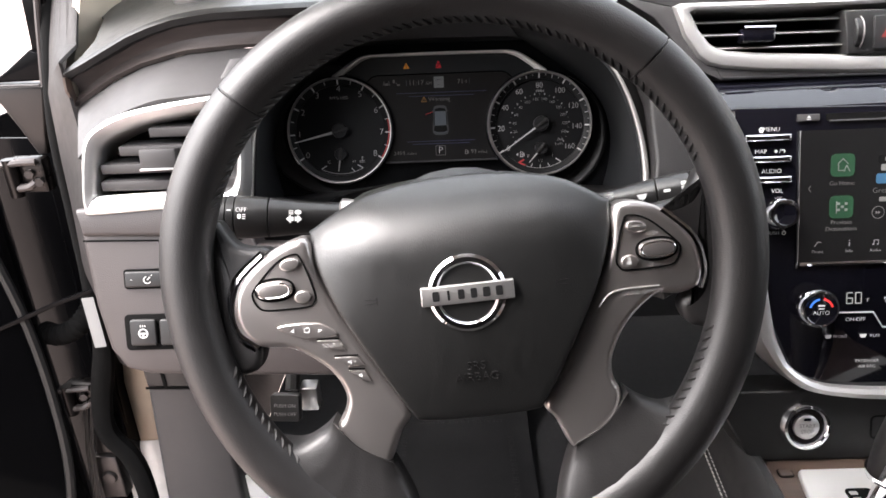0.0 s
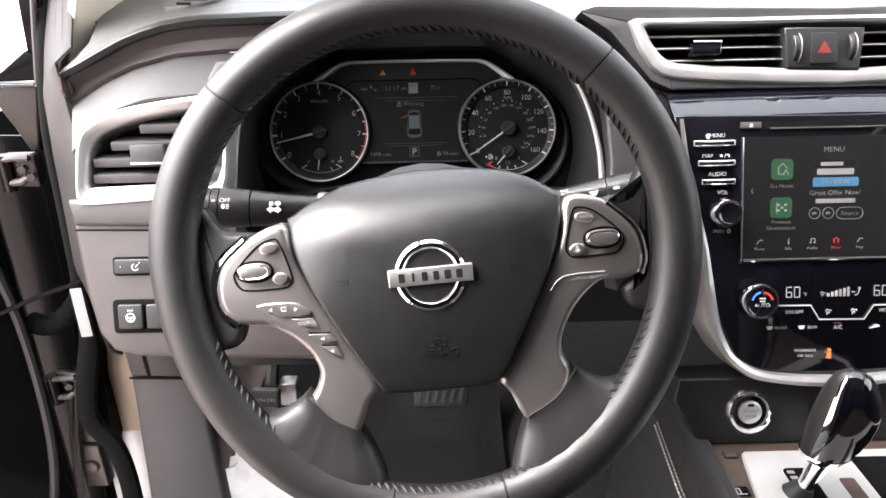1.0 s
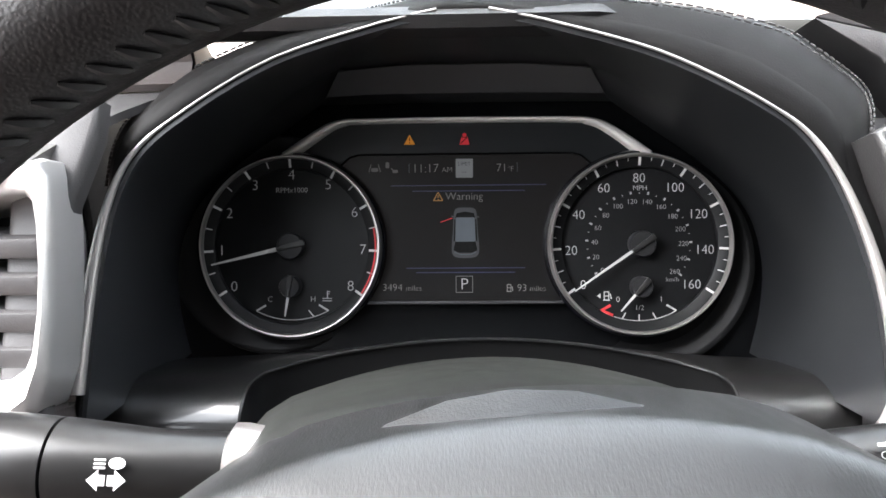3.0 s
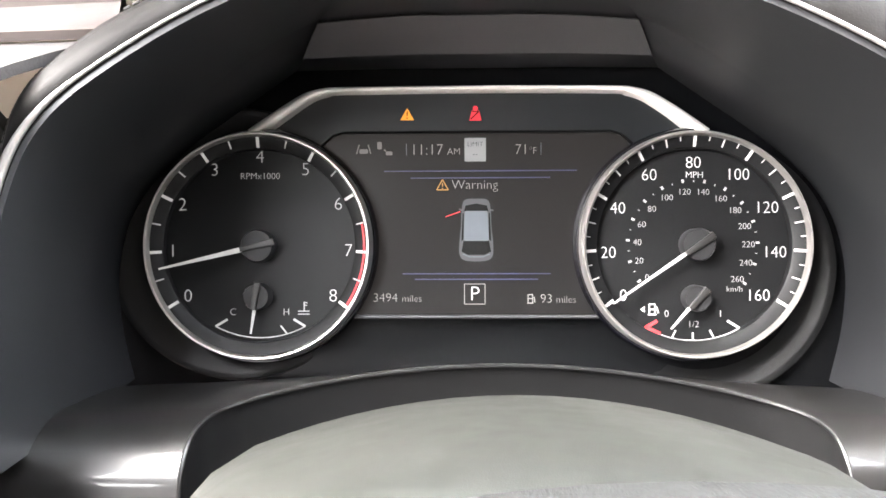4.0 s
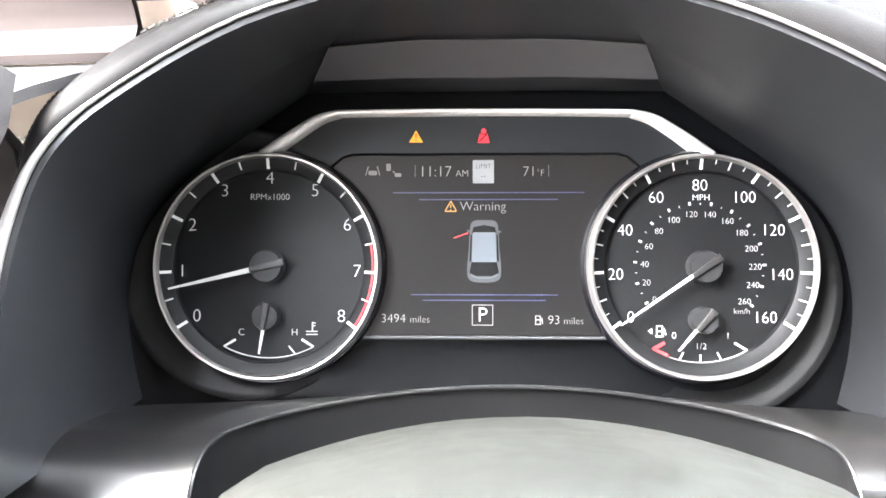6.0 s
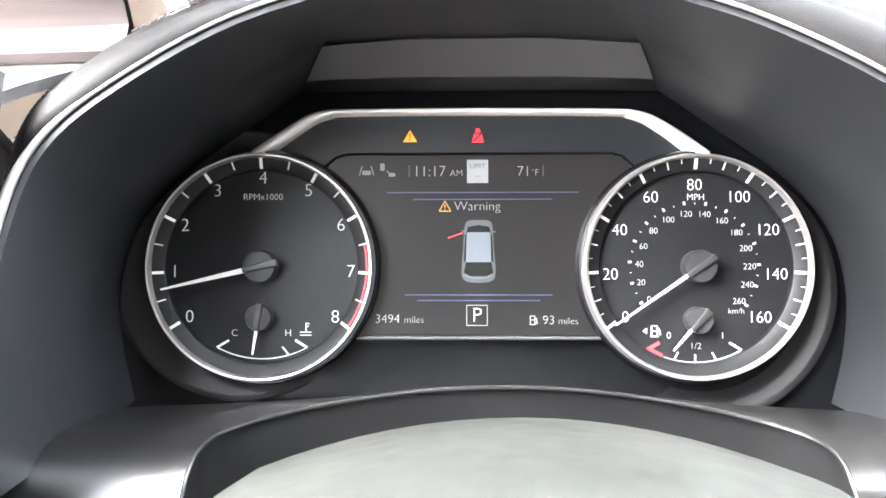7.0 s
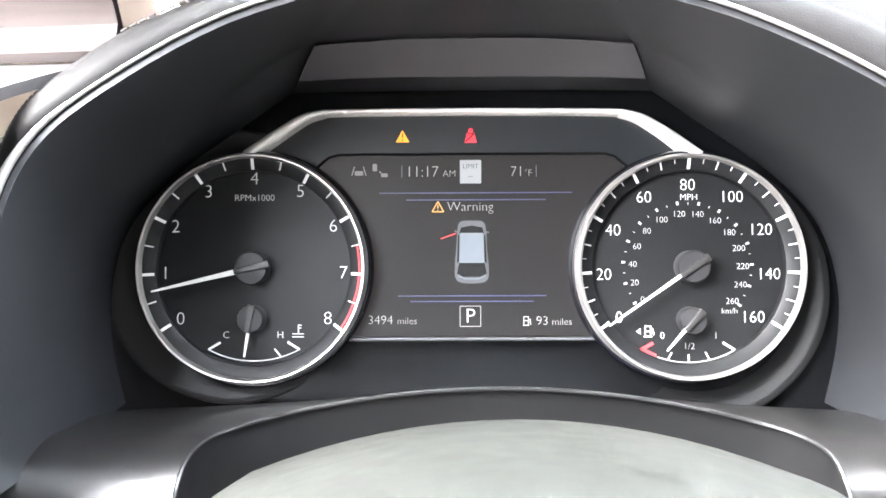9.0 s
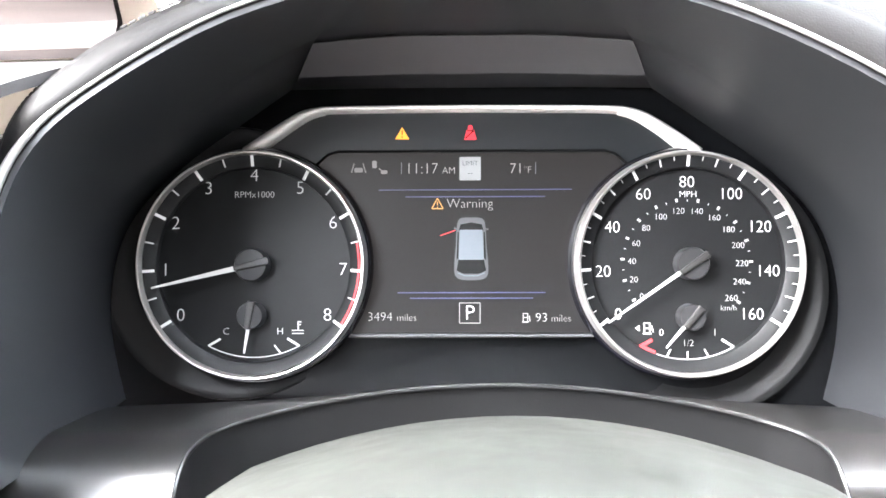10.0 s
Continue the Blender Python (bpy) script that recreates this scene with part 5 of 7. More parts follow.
        bar(0.0, 0.0068, 0.0066, 0.0012, f, label_white, s, "printed_bar")
        for i, txt in enumerate(("OFF", "INT", "LO")):
            words(txt, 0.0036, f @ pose(0.0, 0.0034 - 0.0038 * i, 0.0003), label_white, s)
        f = sym(0.0525, 12, 0.0148)
        marks([[(-0.004, 0.003), (0.004, 0.003), (0.002, -0.001), (-0.002, -0.001)], stroke((-0.003, -0.004), (0.002, 0.000), 0.0007)], f, label_white, s, "washer_symbol")
        f = sym(0.0710, 14, 0.0162)
        bar(0, 0.002, 0.005, 0.0022, f, label_white, s, "printed_bar")
        f = sym(0.0835, 10, 0.0170)
        for i in range(5):
            bar(0, 0.007 - 0.0035 * i, 0.0042, 0.0028, f, label_white, s, "printed_bar")


stalk(-1)
stalk(1)

# ---------------------------------------------------------------- centre of the dashboard
MIDX = 0.425         # middle of the centre stack


def mirror_x(pts):
    """Close an outline given for the left half by its mirror image about the stack's middle."""
    return pts + [(2 * MIDX - x, y) for x, y in reversed(pts)]


def centre_vents():
    v = thing("centre_air_vents", (MIDX, -0.07, 0.04), "pair of black centre air vents in a silver frame", "air vent")
    m = face(0, -0.074, 0)
    outer = mirror_x([(MIDX, 0.0318), (0.379, 0.0331), (0.300, 0.0368), (0.2620, 0.0408), (0.2480, 0.0445), (0.2385, 0.0520), (0.2255, 0.0717), (0.2160, 0.0970), (0.2230, 0.1000), (0.3212, 0.0990), (MIDX - 0.004, 0.0992)])
    inner = mirror_x([(MIDX, 0.0475), (0.379, 0.0488), (0.300, 0.0530), (0.2660, 0.0560), (0.2560, 0.0590), (0.2495, 0.0640), (0.2400, 0.0760), (0.2330, 0.0905), (0.2380, 0.0925), (0.3212, 0.0915), (MIDX - 0.004, 0.0915)])
    o = [Vector((*p, 0)) for p in outer]
    i = [Vector((*p, 0)) for p in inner]
    bm = bmesh.new()
    up = lambda f, h: [a.lerp(b, f) + Vector((0, 0, h)) for a, b in zip(o, i)]
    grid(bm, [up(0, -0.03), up(0, 0), up(0.15, 0.0035), up(0.5, 0.005), up(0.85, 0.0035), up(1, 0), up(1, -0.05)], close_u=True)
    part("frame", bm, satin, v, "satin silver frame", m=m)
    part("cavity", slab([(p.x, p.y) for p in i], -0.052, -0.050), cavity, v, m=m, smooth=False)
    for s in (-1, 1):
        for z, x0 in ((0.0815, 0.236), (0.0700, 0.243), (0.0580, 0.252)):
            xa, xb = x0, 0.372
            if s > 0:
                xa, xb = 0.449, 2 * MIDX - x0
            part("slat", boxes(((xa + xb) / 2, 0, -0.022), (xb - xa, 0.0028, 0.036), 0.0008, pose(0, z, 0, 10, 0, 0)), soft_black, v, m=m)
            part("slat_edge", tube([(xa, z + 0.0008, -0.0035), (xb, z + 0.0008 - 0.0005, -0.0035)], 0.0006, 6), spoke_metal, v, m=m)
    tab = part("slider", boxes((0.2925, 0.0690, 0.000), (0.030, 0.013, 0.016), 0.003), gloss_black, v, "black sliding tab", m=m)
    part("slider_edge", tube([(0.2785, 0.0750, 0.0075), (0.3065, 0.0745, 0.0075)], 0.0018, 8), chrome, tab, "chrome top edge", m=m)
    # hazard switch block
    blk = [(0.3685, 0.0880), (0.4480, 0.0865), (0.4440, 0.0450), (0.3730, 0.0490)]
    part("switch_block", slab(blk, -0.04, 0.006, 0.003), soft_black, v, m=m)
    for x, t in ((0.3800, 0.06), (0.4345, -0.06)):
        wheel = part("thumbwheel", lathe([(0.0, -0.0028), (0.0150, -0.0028), (0.0160, -0.0018), (0.0160, 0.0018), (0.0150, 0.0028), (0.0, 0.0028)], 40), soft_black, v, "ribbed thumbwheel", m=m @ pose(x, 0.0675, -0.004, 0, 90, 0) @ pose(0, 0, 0, 0, 0, 0))
        part("thumbwheel_edge", tube([(x + dx, 0.0675 + 0.0165 * math.sin(a), -0.0035 + 0.0165 * math.cos(a)) for dx, a in [(0.003, -1.3 + 2.6 * k / 14) for k in range(15)]], 0.0007, 5), spoke_metal, wheel, m=m)
    key = part("hazard_button", slab(rrect(0.4072, 0.0665, 0.0265, 0.0300, 0.0025), 0.004, 0.0085, 0.001), soft_black, v, "square hazard button", m=m)
    marks([[(0.4002, 0.0618), (0.4142, 0.0618), (0.4072, 0.0738)]], m, hazard_red, key, "hazard_triangle", "red triangle", z=0.0087)


centre_vents()


def centre_fascia():
    c = thing("centre_stack", (MIDX, -0.09, -0.26), "piano black centre stack with silver surround", "centre console")
    # panel round the vents
    top = [(0.170, 0.108), (0.185, 0.1135), (0.30, 0.1095), (MIDX, 0.1065), (0.66, 0.1095), (0.66, 0.0985), (MIDX, 0.0985), (0.225, 0.0990), (0.217, 0.0970)]
    left = [(0.170, 0.108), (0.2170, 0.0970), (0.2272, 0.0717), (0.2425, 0.0530), (0.2551, 0.0465), (0.262, 0.0300), (0.240, 0.040), (0.222, 0.062), (0.200, 0.088)]
    low = [(0.2551, 0.0465), (0.300, 0.0420), (0.379, 0.0383), (MIDX, 0.0370), (0.50, 0.0385), (0.60, 0.0465), (0.64, 0.030), (0.262, 0.0300)]
    for o in (top, left, low):
        part("vent_panel", slab(o, -0.03, 0.0, 0.001), soft_grey, c, m=face(0, -0.0735, 0))
    # sloping gloss ledge
    rows = []
    for y, z, ins in ((-0.050, 0.034, 0.0), (-0.066, 0.0325, 0.0), (-0.076, 0.026, 0.004), (-0.090, 0.010, 0.004), (-0.0945, 0.003, 0.005), (-0.095, -0.004, 0.006)):
        rows.append([(0.252 + ins + (2 * MIDX - 2 * 0.252 - 2 * ins) * k / 12, y, z - 0.002 * abs(k - 6) / 6) for k in range(13)])
    part("gloss_ledge", sheet(rows, 0.004), gloss_black, c, "glossy black ledge", m=DASH)
    part("ledge_line", tube([(0.262, -0.0760, 0.0315), (0.43, -0.0780, 0.0300), (0.60, -0.0760, 0.0315)], 0.0012, 6), soft_black, c)
    panel = mirror_x([(MIDX, -0.262), (0.3453, -0.254), (0.3221, -0.240), (0.3042, -0.1975), (0.2915, -0.1268), (0.2700, -0.040), (0.2560, 0.002), (0.2700, 0.004), (MIDX - 0.01, 0.002)])
    part("fascia", slab(panel, -0.05, 0.0, 0.002), gloss_black, c, "glossy black fascia", m=face(0, -0.095, 0))
    # silver surround, a broad U
    outer = [(0.262, 0.000), (0.2700, -0.060), (0.2832, -0.1267), (0.2873, -0.1948), (0.2985, -0.2230), (0.3138, -0.2430), (0.3369, -0.2600), (0.377, -0.2680), (MIDX, -0.2715)]
    inner = [(0.264, 0.000), (0.2745, -0.060), (0.2915, -0.1268), (0.3042, -0.1975), (0.3130, -0.2225), (0.3221, -0.2375), (0.3453, -0.2515), (0.377, -0.2570), (MIDX, -0.2590)]
    oo = spline([(*p, 0) for p in outer], 5)
    ii = spline([(*p, 0) for p in inner], 5)
    oo = oo + [Vector((2 * MIDX - p.x, p.y, 0)) for p in reversed(oo[:-1])]
    ii = ii + [Vector((2 * MIDX - p.x, p.y, 0)) for p in reversed(ii[:-1])]
    up = lambda f, h: [a.lerp(b, f) + Vector((0, 0, h)) for a, b in zip(oo, ii)]
    bm = bmesh.new()
    grid(bm, [up(0, -0.04), up(0, 0.0), up(0.12, 0.0055), up(0.5, 0.007), up(0.88, 0.005), up(1, 0.001), up(1, -0.01)])
    part("surround", bm, satin, c, "satin silver surround", m=face(0, -0.096, 0))
    # lower dark shelf with the start button
    part("lower_fascia", slab(mirror_x([(MIDX, -0.332), (0.300, -0.332), (0.285, -0.325), (0.262, -0.285), (0.268, -0.262), (MIDX - 0.01, -0.262)]), -0.05, 0, 0.003), soft_black, c, m=face(0, -0.091, 0))
    part("socket_lid", tube([(x, y, 0.001) for x, y in rrect(0.425, -0.300, 0.048, 0.022, 0.004)], 0.0009, 6, closed=True), cavity, c, m=face(0, -0.091, 0))
    return c


STACK = centre_fascia()


def start_button():
    s = thing("start_button", (0.3392, -0.091, -0.32), "round start button in a chrome ring", "start button")
    m = face(0.3392, -0.091, -0.2972)
    part("ring", lathe([(0.0165, -0.004), (0.0170, 0.0035), (0.0190, 0.0060), (0.0215, 0.0055), (0.0235, 0.0015), (0.0238, -0.003)], 56), chrome, s, "chrome ring", m=m)
    part("well", lathe([(0.0, 0.0005), (0.0172, 0.0010)], 40), gloss_black, s, m=m)
    cap = part("cap", lathe([(0.0, 0.0048), (0.0105, 0.0046), (0.0118, 0.0036), (0.0122, 0.0)], 40), satin, s, "pale silver cap", m=m)
    words("START", 0.0052, m @ pose(0, 0.0016, 0.0050), soft_grey, cap)
    words("STOP", 0.0052, m @ pose(0, -0.0040, 0.0050), soft_grey, cap)
    marks([rrect(0, 0.0080, 0.0070, 0.0028, 0.001)], m, gloss_black, cap, "window", z=0.0046)


start_button()


def infotainment():
    c = thing("touch_screen", (MIDX, -0.097, -0.14), "dark navigation touch screen showing its menu", "touch screen")
    m = face(0, -0.0955, 0)
    x0, x1, z0, z1 = 0.3245, 2 * MIDX - 0.3245, -0.1395, -0.0190
    cx, cz = (x0 + x1) / 2, (z0 + z1) / 2
    part("screen", slab(rrect(cx, cz, x1 - x0, z1 - z0, 0.002), -0.003, 0.0010), screen_dark, c, "dark screen", m=m, smooth=False)
    part("screen_frame", tube([(x0 - 0.001, z1, 0.001), (x0, z0 + 0.004, 0.001), (x0 - 0.001, z0 - 0.004, 0.001)], 0.0012, 6), chrome, c, "thin chrome edge", m=m)
    part("screen_frame", tube([(x0 + 0.002, z0 - 0.0005, 0.001), (x1, z0 - 0.0005, 0.001)], 0.0018, 6), chrome, c, m=m)
    f = m @ pose(0, 0, 0.0012)
    words("MENU", 0.0075, f @ pose(0.4130, -0.0326, 0), menu_grey, c)
    for z in (-0.0508, -0.0885):
        bar(0.3628, z, 0.0215, 0.0205, f, green_tile, c, "menu_tile", "green menu tile")
    marks([stroke((0.3580, -0.0500), (0.3628, -0.0450), 0.0008), stroke((0.3628, -0.0450), (0.3676, -0.0500), 0.0008), stroke((0.3588, -0.0500), (0.3588, -0.0555), 0.0008), stroke((0.3588, -0.0555), (0.3650, -0.0555), 0.0008), stroke((0.3660, -0.0510), (0.3690, -0.0565), 0.0008), stroke((0.3660, -0.0510), (0.3635, -0.0565), 0.0008)], f, menu_grey, c, "home_symbol", z=0.0006)
    marks([rrect(0.3600 + 0.0034 * (i % 3), -0.0855 - 0.0028 * (i // 3), 0.0026, 0.0022, 0.0002) for i in range(0, 9, 2)] + [stroke((0.3582, -0.0832), (0.3582, -0.0945), 0.0007)], f, menu_grey, c, "flag_symbol", z=0.0006)
    words("Go Home", 0.0056, f @ pose(0.3628, -0.0672, 0), menu_grey, c)
    words("Previous", 0.0056, f @ pose(0.3634, -0.1025, 0), menu_grey, c)
    words("Destinations", 0.0056, f @ pose(0.3634, -0.1085, 0), menu_grey, c)
    bar(0.4140, -0.0464, 0.0400, 0.0070, f, car_dark, c, "grey_banner")
    bar(0.4110, -0.0464, 0.0220, 0.0036, f, menu_grey, c, "printed_bar", z=0.0004)
    bar(0.4150, -0.0540, 0.0360, 0.0060, f, menu_grey, c, "printed_bar", "pale plain bar")
    bar(0.4155, -0.0640, 0.0450, 0.0090, f, preview_blue, c, "blue_banner", "blue banner")
    words("PREVIEW", 0.0068, f @ pose(0.4155, -0.0641, 0.0005), menu_grey, c)
    words("Great Offer Now!", 0.0068, f @ pose(0.4155, -0.0748, 0), menu_grey, c)
    bar(0.4160, -0.0826, 0.0390, 0.0042, f, menu_grey, c, "printed_bar", "plain bar for a number")
    for x in (0.3960, 0.4094):
        marks([ring_outline(x, -0.0945, 0.0052, 0.0057, 0, 359.9, 28)], f, menu_grey, c, "round_key", z=0)
        marks([[(x - 0.0022, -0.0960), (x - 0.0022, -0.0930), (x, -0.0945)][::-1], [(x, -0.0960), (x, -0.0930), (x + 0.0022, -0.0945)][::-1]], f, menu_grey, c, "skip_symbol", z=0)
    part("source_key", tube([(a, b, 0) for a, b in rrect(0.4306, -0.0950, 0.0260, 0.0115, 0.0055)], 0.0003, 5, closed=True), menu_grey, c, m=f)
    words("Source", 0.0062, f @ pose(0.4306, -0.0951, 0), menu_grey, c)
    marks([stroke((0.3348, -0.0685), (0.3330, -0.0712), 0.0006), stroke((0.3330, -0.0712), (0.3348, -0.0740), 0.0006)], f, menu_grey, c, "back_arrow", z=0)
    for x, t in ((0.3428, "Phone"), (0.3713, "Info"), (0.3949, "Audio"), (0.4184, "Menu"), (0.4420, "Map")):
        mt = print_red if t == "Menu" else print_dim
        words(t, 0.0042, f @ pose(x, -0.1290, 0), mt, c)
        if t == "Menu":
            sh = [stroke((x - 0.003, -0.1215), (x, -0.1190), 0.0007), stroke((x, -0.1190), (x + 0.003, -0.1215), 0.0007), stroke((x - 0.002, -0.1215), (x - 0.002, -0.1245), 0.0007), stroke((x + 0.002, -0.1215), (x + 0.002, -0.1245), 0.0007)]
        elif t == "Info":
            sh = [rrect(x, -0.1228, 0.0010, 0.0035, 0.0002), rrect(x, -0.1195, 0.0010, 0.0010, 0.0002)]
        elif t == "Audio":
            sh = [rrect(x - 0.002, -0.1235, 0.0014, 0.0012, 0.0003), rrect(x + 0.002, -0.1235, 0.0014, 0.0012, 0.0003), stroke((x - 0.0014, -0.1235), (x - 0.0014, -0.1195), 0.0005), stroke((x + 0.0026, -0.1235), (x + 0.0026, -0.1195), 0.0005), stroke((x - 0.0014, -0.1197), (x + 0.0026, -0.1197), 0.0006)]
        else:
            sh = [stroke((x - 0.003, -0.1240), (x, -0.1200), 0.0008), stroke((x, -0.1200), (x + 0.003, -0.1205), 0.0008)]
        marks(sh, f, mt, c, "menu_symbol", z=0)
    # keys beside the screen
    k = thing("radio_controls", (0.295, -0.097, -0.11), "chrome radio keys and volume knob", "radio controls")
    for xa, xb, z, t, tz, tx in ((0.2747, 0.3161, -0.0240, "MENU", -0.0168, 0.2985), (0.2795, 0.3166, -0.0433, "MAP", -0.0364, 0.2895), (0.2837, 0.3170, -0.0616, "AUDIO", -0.0543, 0.2995)):
        part("key", slab(rrect((xa + xb) / 2, z, xb - xa, 0.0062, 0.0012), -0.002, 0.0045, 0.0022), chrome, k, "chrome bar key", m=m)
        words(t, 0.0056, f @ pose(tx, tz, 0), label_white, k)
    marks([stroke((0.2872, -0.0172), (0.2895, -0.0148), 0.0009), stroke((0.2895, -0.0148), (0.2918, -0.0172), 0.0009), rrect(0.2895, -0.0182, 0.0030, 0.0026, 0.0003)], f, label_white, k, "home_symbol", z=0)
    marks([oval(0.3030, -0.0364, 0.0014, 0.0014, 10), stroke((0.3058, -0.0384), (0.3072, -0.0344), 0.0004), ring_outline(0.3095, -0.0364, 0.0008, 0.0017, -70, 160, 10)], f, label_white, k, "day_night_symbol", z=0)
    words("VOL", 0.0056, f @ pose(0.3050, -0.0722, 0), label_white, k)
    words("PUSH", 0.0046, f @ pose(0.3022, -0.1105, 0), label_white, k)
    marks([ring_outline(0.3118, -0.1105, 0.0013, 0.0019, 110, 430, 16), stroke((0.3118, -0.1100), (0.3118, -0.1080), 0.0006)], f, label_white, k, "power_symbol", z=0)
    kn = m @ pose(0.3060, -0.0917, 0)
    vol = part("volume_knob", lathe([(0.0155, -0.001), (0.0155, 0.004), (0.0140, 0.013), (0.0125, 0.0160), (0.0100, 0.0165)], 48), chrome, k, "chrome volume knob", m=kn)
    part("knob_cap", lathe([(0.0, 0.0150), (0.0085, 0.0155), (0.0102, 0.0166)], 40), gloss_black, vol, m=kn)
    # disc slot
    d = thing("disc_slot", (MIDX, -0.096, -0.012), "thin black disc slot with eject key", "disc slot")
    part("slot", slab(rrect(MIDX + 0.012, -0.0075, 0.180, 0.0060, 0.001), 0, 0.0006), cavity, d, m=m, smooth=False)
    part("slot_lip", tube([(MIDX - 0.075, -0.0110, 0.001), (MIDX + 0.10, -0.0110, 0.001)], 0.0010, 6), soft_grey, d, m=m)
    part("eject_key", slab(rrect(0.3310, -0.0075, 0.0200, 0.0062, 0.0008), 0, 0.0018, 0.0006), soft_grey, d, m=m)
    marks([[(0.3292, -0.0078), (0.3328, -0.0078), (0.3310, -0.0058)], rrect(0.3310, -0.0090, 0.0036, 0.0008, 0.0001)], m, label_white, d, "eject_symbol", z=0.002)


green_tile = material("tile_green", (0.010, 0.040, 0.018), 0.4, blotch=0, emit=0.0005, emit_color=(0.2, 0.9, 0.35))
preview_blue = material("banner_blue", (0.03, 0.09, 0.16), 0.4, blotch=0, emit=0.0010, emit_color=(0.2, 0.65, 1.0))
print_dim = material("print_dim", (0.2, 0.2, 0.2), 0.6, blotch=0, emit=0.003, emit_color=(1, 1, 1))
infotainment()


def climate():
    c = thing("climate_panel", (MIDX, -0.097, -0.24), "black climate panel with temperature dial and white print", "climate control")
    m = face(0, -0.0955, 0)
    f = m @ pose(0, 0, 0.0006)
    kn = m @ pose(0.3400, -0.1790, 0)
    dial = part("dial", lathe([(0.0190, -0.001), (0.0190, 0.006), (0.0180, 0.014), (0.0165, 0.0165), (0.0145, 0.0170)], 56), chrome, c, "chrome temperature dial", m=kn)
    part("dial_cap", lathe([(0.0, 0.0160), (0.0135, 0.0163), (0.0147, 0.0171)], 48), gloss_black, dial, m=kn)
    k2 = kn @ pose(0, 0, 0.0172)
    words("AUTO", 0.0054, k2 @ pose(0, -0.0036, 0), label_white, dial)
    marks([ring_outline(0, -0.001, 0.0092, 0.0112, 100, 165, 12)], k2, arc_blue, dial, "cold_arc", "blue arc", z=0)
    marks([ring_outline(0, -0.001, 0.0092, 0.0112, 15, 80, 12)], k2, arc_red, dial, "warm_arc", "red arc", z=0)
    bar(0, 0.0032, 0.006, 0.0014, k2, label_white, dial, "printed_bar")
    bar(0, 0.0004, 0.005, 0.0012, k2, label_white, dial, "printed_bar")

    def digits(x, z, s, h):
        """Seven-segment figures."""
        segs = {"6": "afgedc", "0": "abcdef"}
        w, g = h * 0.52, h * 0.085
        for i, ch in enumerate(s):
            cx = x + i * (w + h * 0.28)
            lines = {"a": ((cx, z + h / 2), (cx + w, z + h / 2)), "g": ((cx, z), (cx + w, z)), "d": ((cx, z - h / 2), (cx + w, z - h / 2)), "f": ((cx, z), (cx, z + h / 2)), "e": ((cx, z - h / 2), (cx, z)), "b": ((cx + w, z), (cx + w, z + h / 2)), "c": ((cx + w, z - h / 2), (cx + w, z))}
            marks([stroke(*lines[k], g) for k in segs[ch]], f, lcd_white, c, "digit", z=0)
    digits(0.3712, -0.1732, "60", 0.0100)
    digits(0.4590, -0.1732, "60", 0.0100)
    words("°F", 0.0050, f @ pose(0.3898, -0.1758, 0), lcd_white, c)
    for i in range(6):
        marks([rrect(0.4130 + 0.0040 * i, -0.1765 + 0.0006 * i, 0.0026, 0.0034 + 0.0012 * i, 0.0003)], f, lcd_white if i < 3 else print_dim, c, "fan_bar", z=0)
    marks([ring_outline(0.4080 + 0.0016 * math.cos(a), -0.1755 + 0.0016 * math.sin(a), 0.0008, 0.0014, 0, 250, 8) for a in (0.3, 2.4, 4.5)], f, lcd_white, c, "fan_symbol", z=0)
    marks([stroke((0.4360, -0.1740), (0.4400, -0.1740), 0.0007), oval(0.4440, -0.1705, 0.0012, 0.0014, 10), stroke((0.4440, -0.1720), (0.4425, -0.1765), 0.0008), stroke((0.4425, -0.1765), (0.4395, -0.1775), 0.0008)], f, lcd_white, c, "air_flow_symbol", z=0)
    part("key_line", tube([(0.3600, -0.1865, 0.0006), (0.3960, -0.1870, 0.0006), (0.4050, -0.2015, 0.0006), (0.4500, -0.2020, 0.0006), (0.4590, -0.1880, 0.0006), (0.4900, -0.1875, 0.0006)], 0.0007, 6), satin, c, m=m)
    words("ON-OFF", 0.0050, f @ pose(0.3800, -0.1935, 0), label_white, c)
    words("MODE", 0.0050, f @ pose(0.4720, -0.1935, 0), label_white, c)
    for x in (0.4139, 0.4394):
        marks([ring_outline(x + 0.0018 * math.cos(a), -0.1938 + 0.0018 * math.sin(a), 0.0009, 0.0016, 0, 250, 8) for a in (0.3, 2.4, 4.5)], f, label_white, c, "fan_symbol", z=0)
    for x, t in ((0.3640, "FRONT"), (0.3960, "REAR")):
        words(t, 0.0040, f @ pose(x + 0.0025, -0.2094, 0), label_white, c)
        marks([[(x - 0.0120, -0.2075), (x - 0.0052, -0.2075), (x - 0.0066, -0.2108), (x - 0.0106, -0.2108)][::-1]], f, label_white, c, "demist_symbol", z=0)
    words("A/C", 0.0056, f @ pose(0.4242, -0.2100, 0), label_white, c)
    bar(0.4235, -0.2055, 0.0080, 0.0006, f, lamp_dim, c, "indicator")
    marks([stroke((0.4555, -0.2110), (0.4660, -0.2090), 0.0016), stroke((0.4590, -0.2085), (0.4640, -0.2080), 0.0010)], f, label_white, c, "recirculation_symbol", z=0)
    words("PASSENGER", 0.0042, f @ pose(0.3922, -0.2332, 0), label_white, c)
    words("AIR BAG", 0.0042, f @ pose(0.3922, -0.2385, 0), label_white, c)
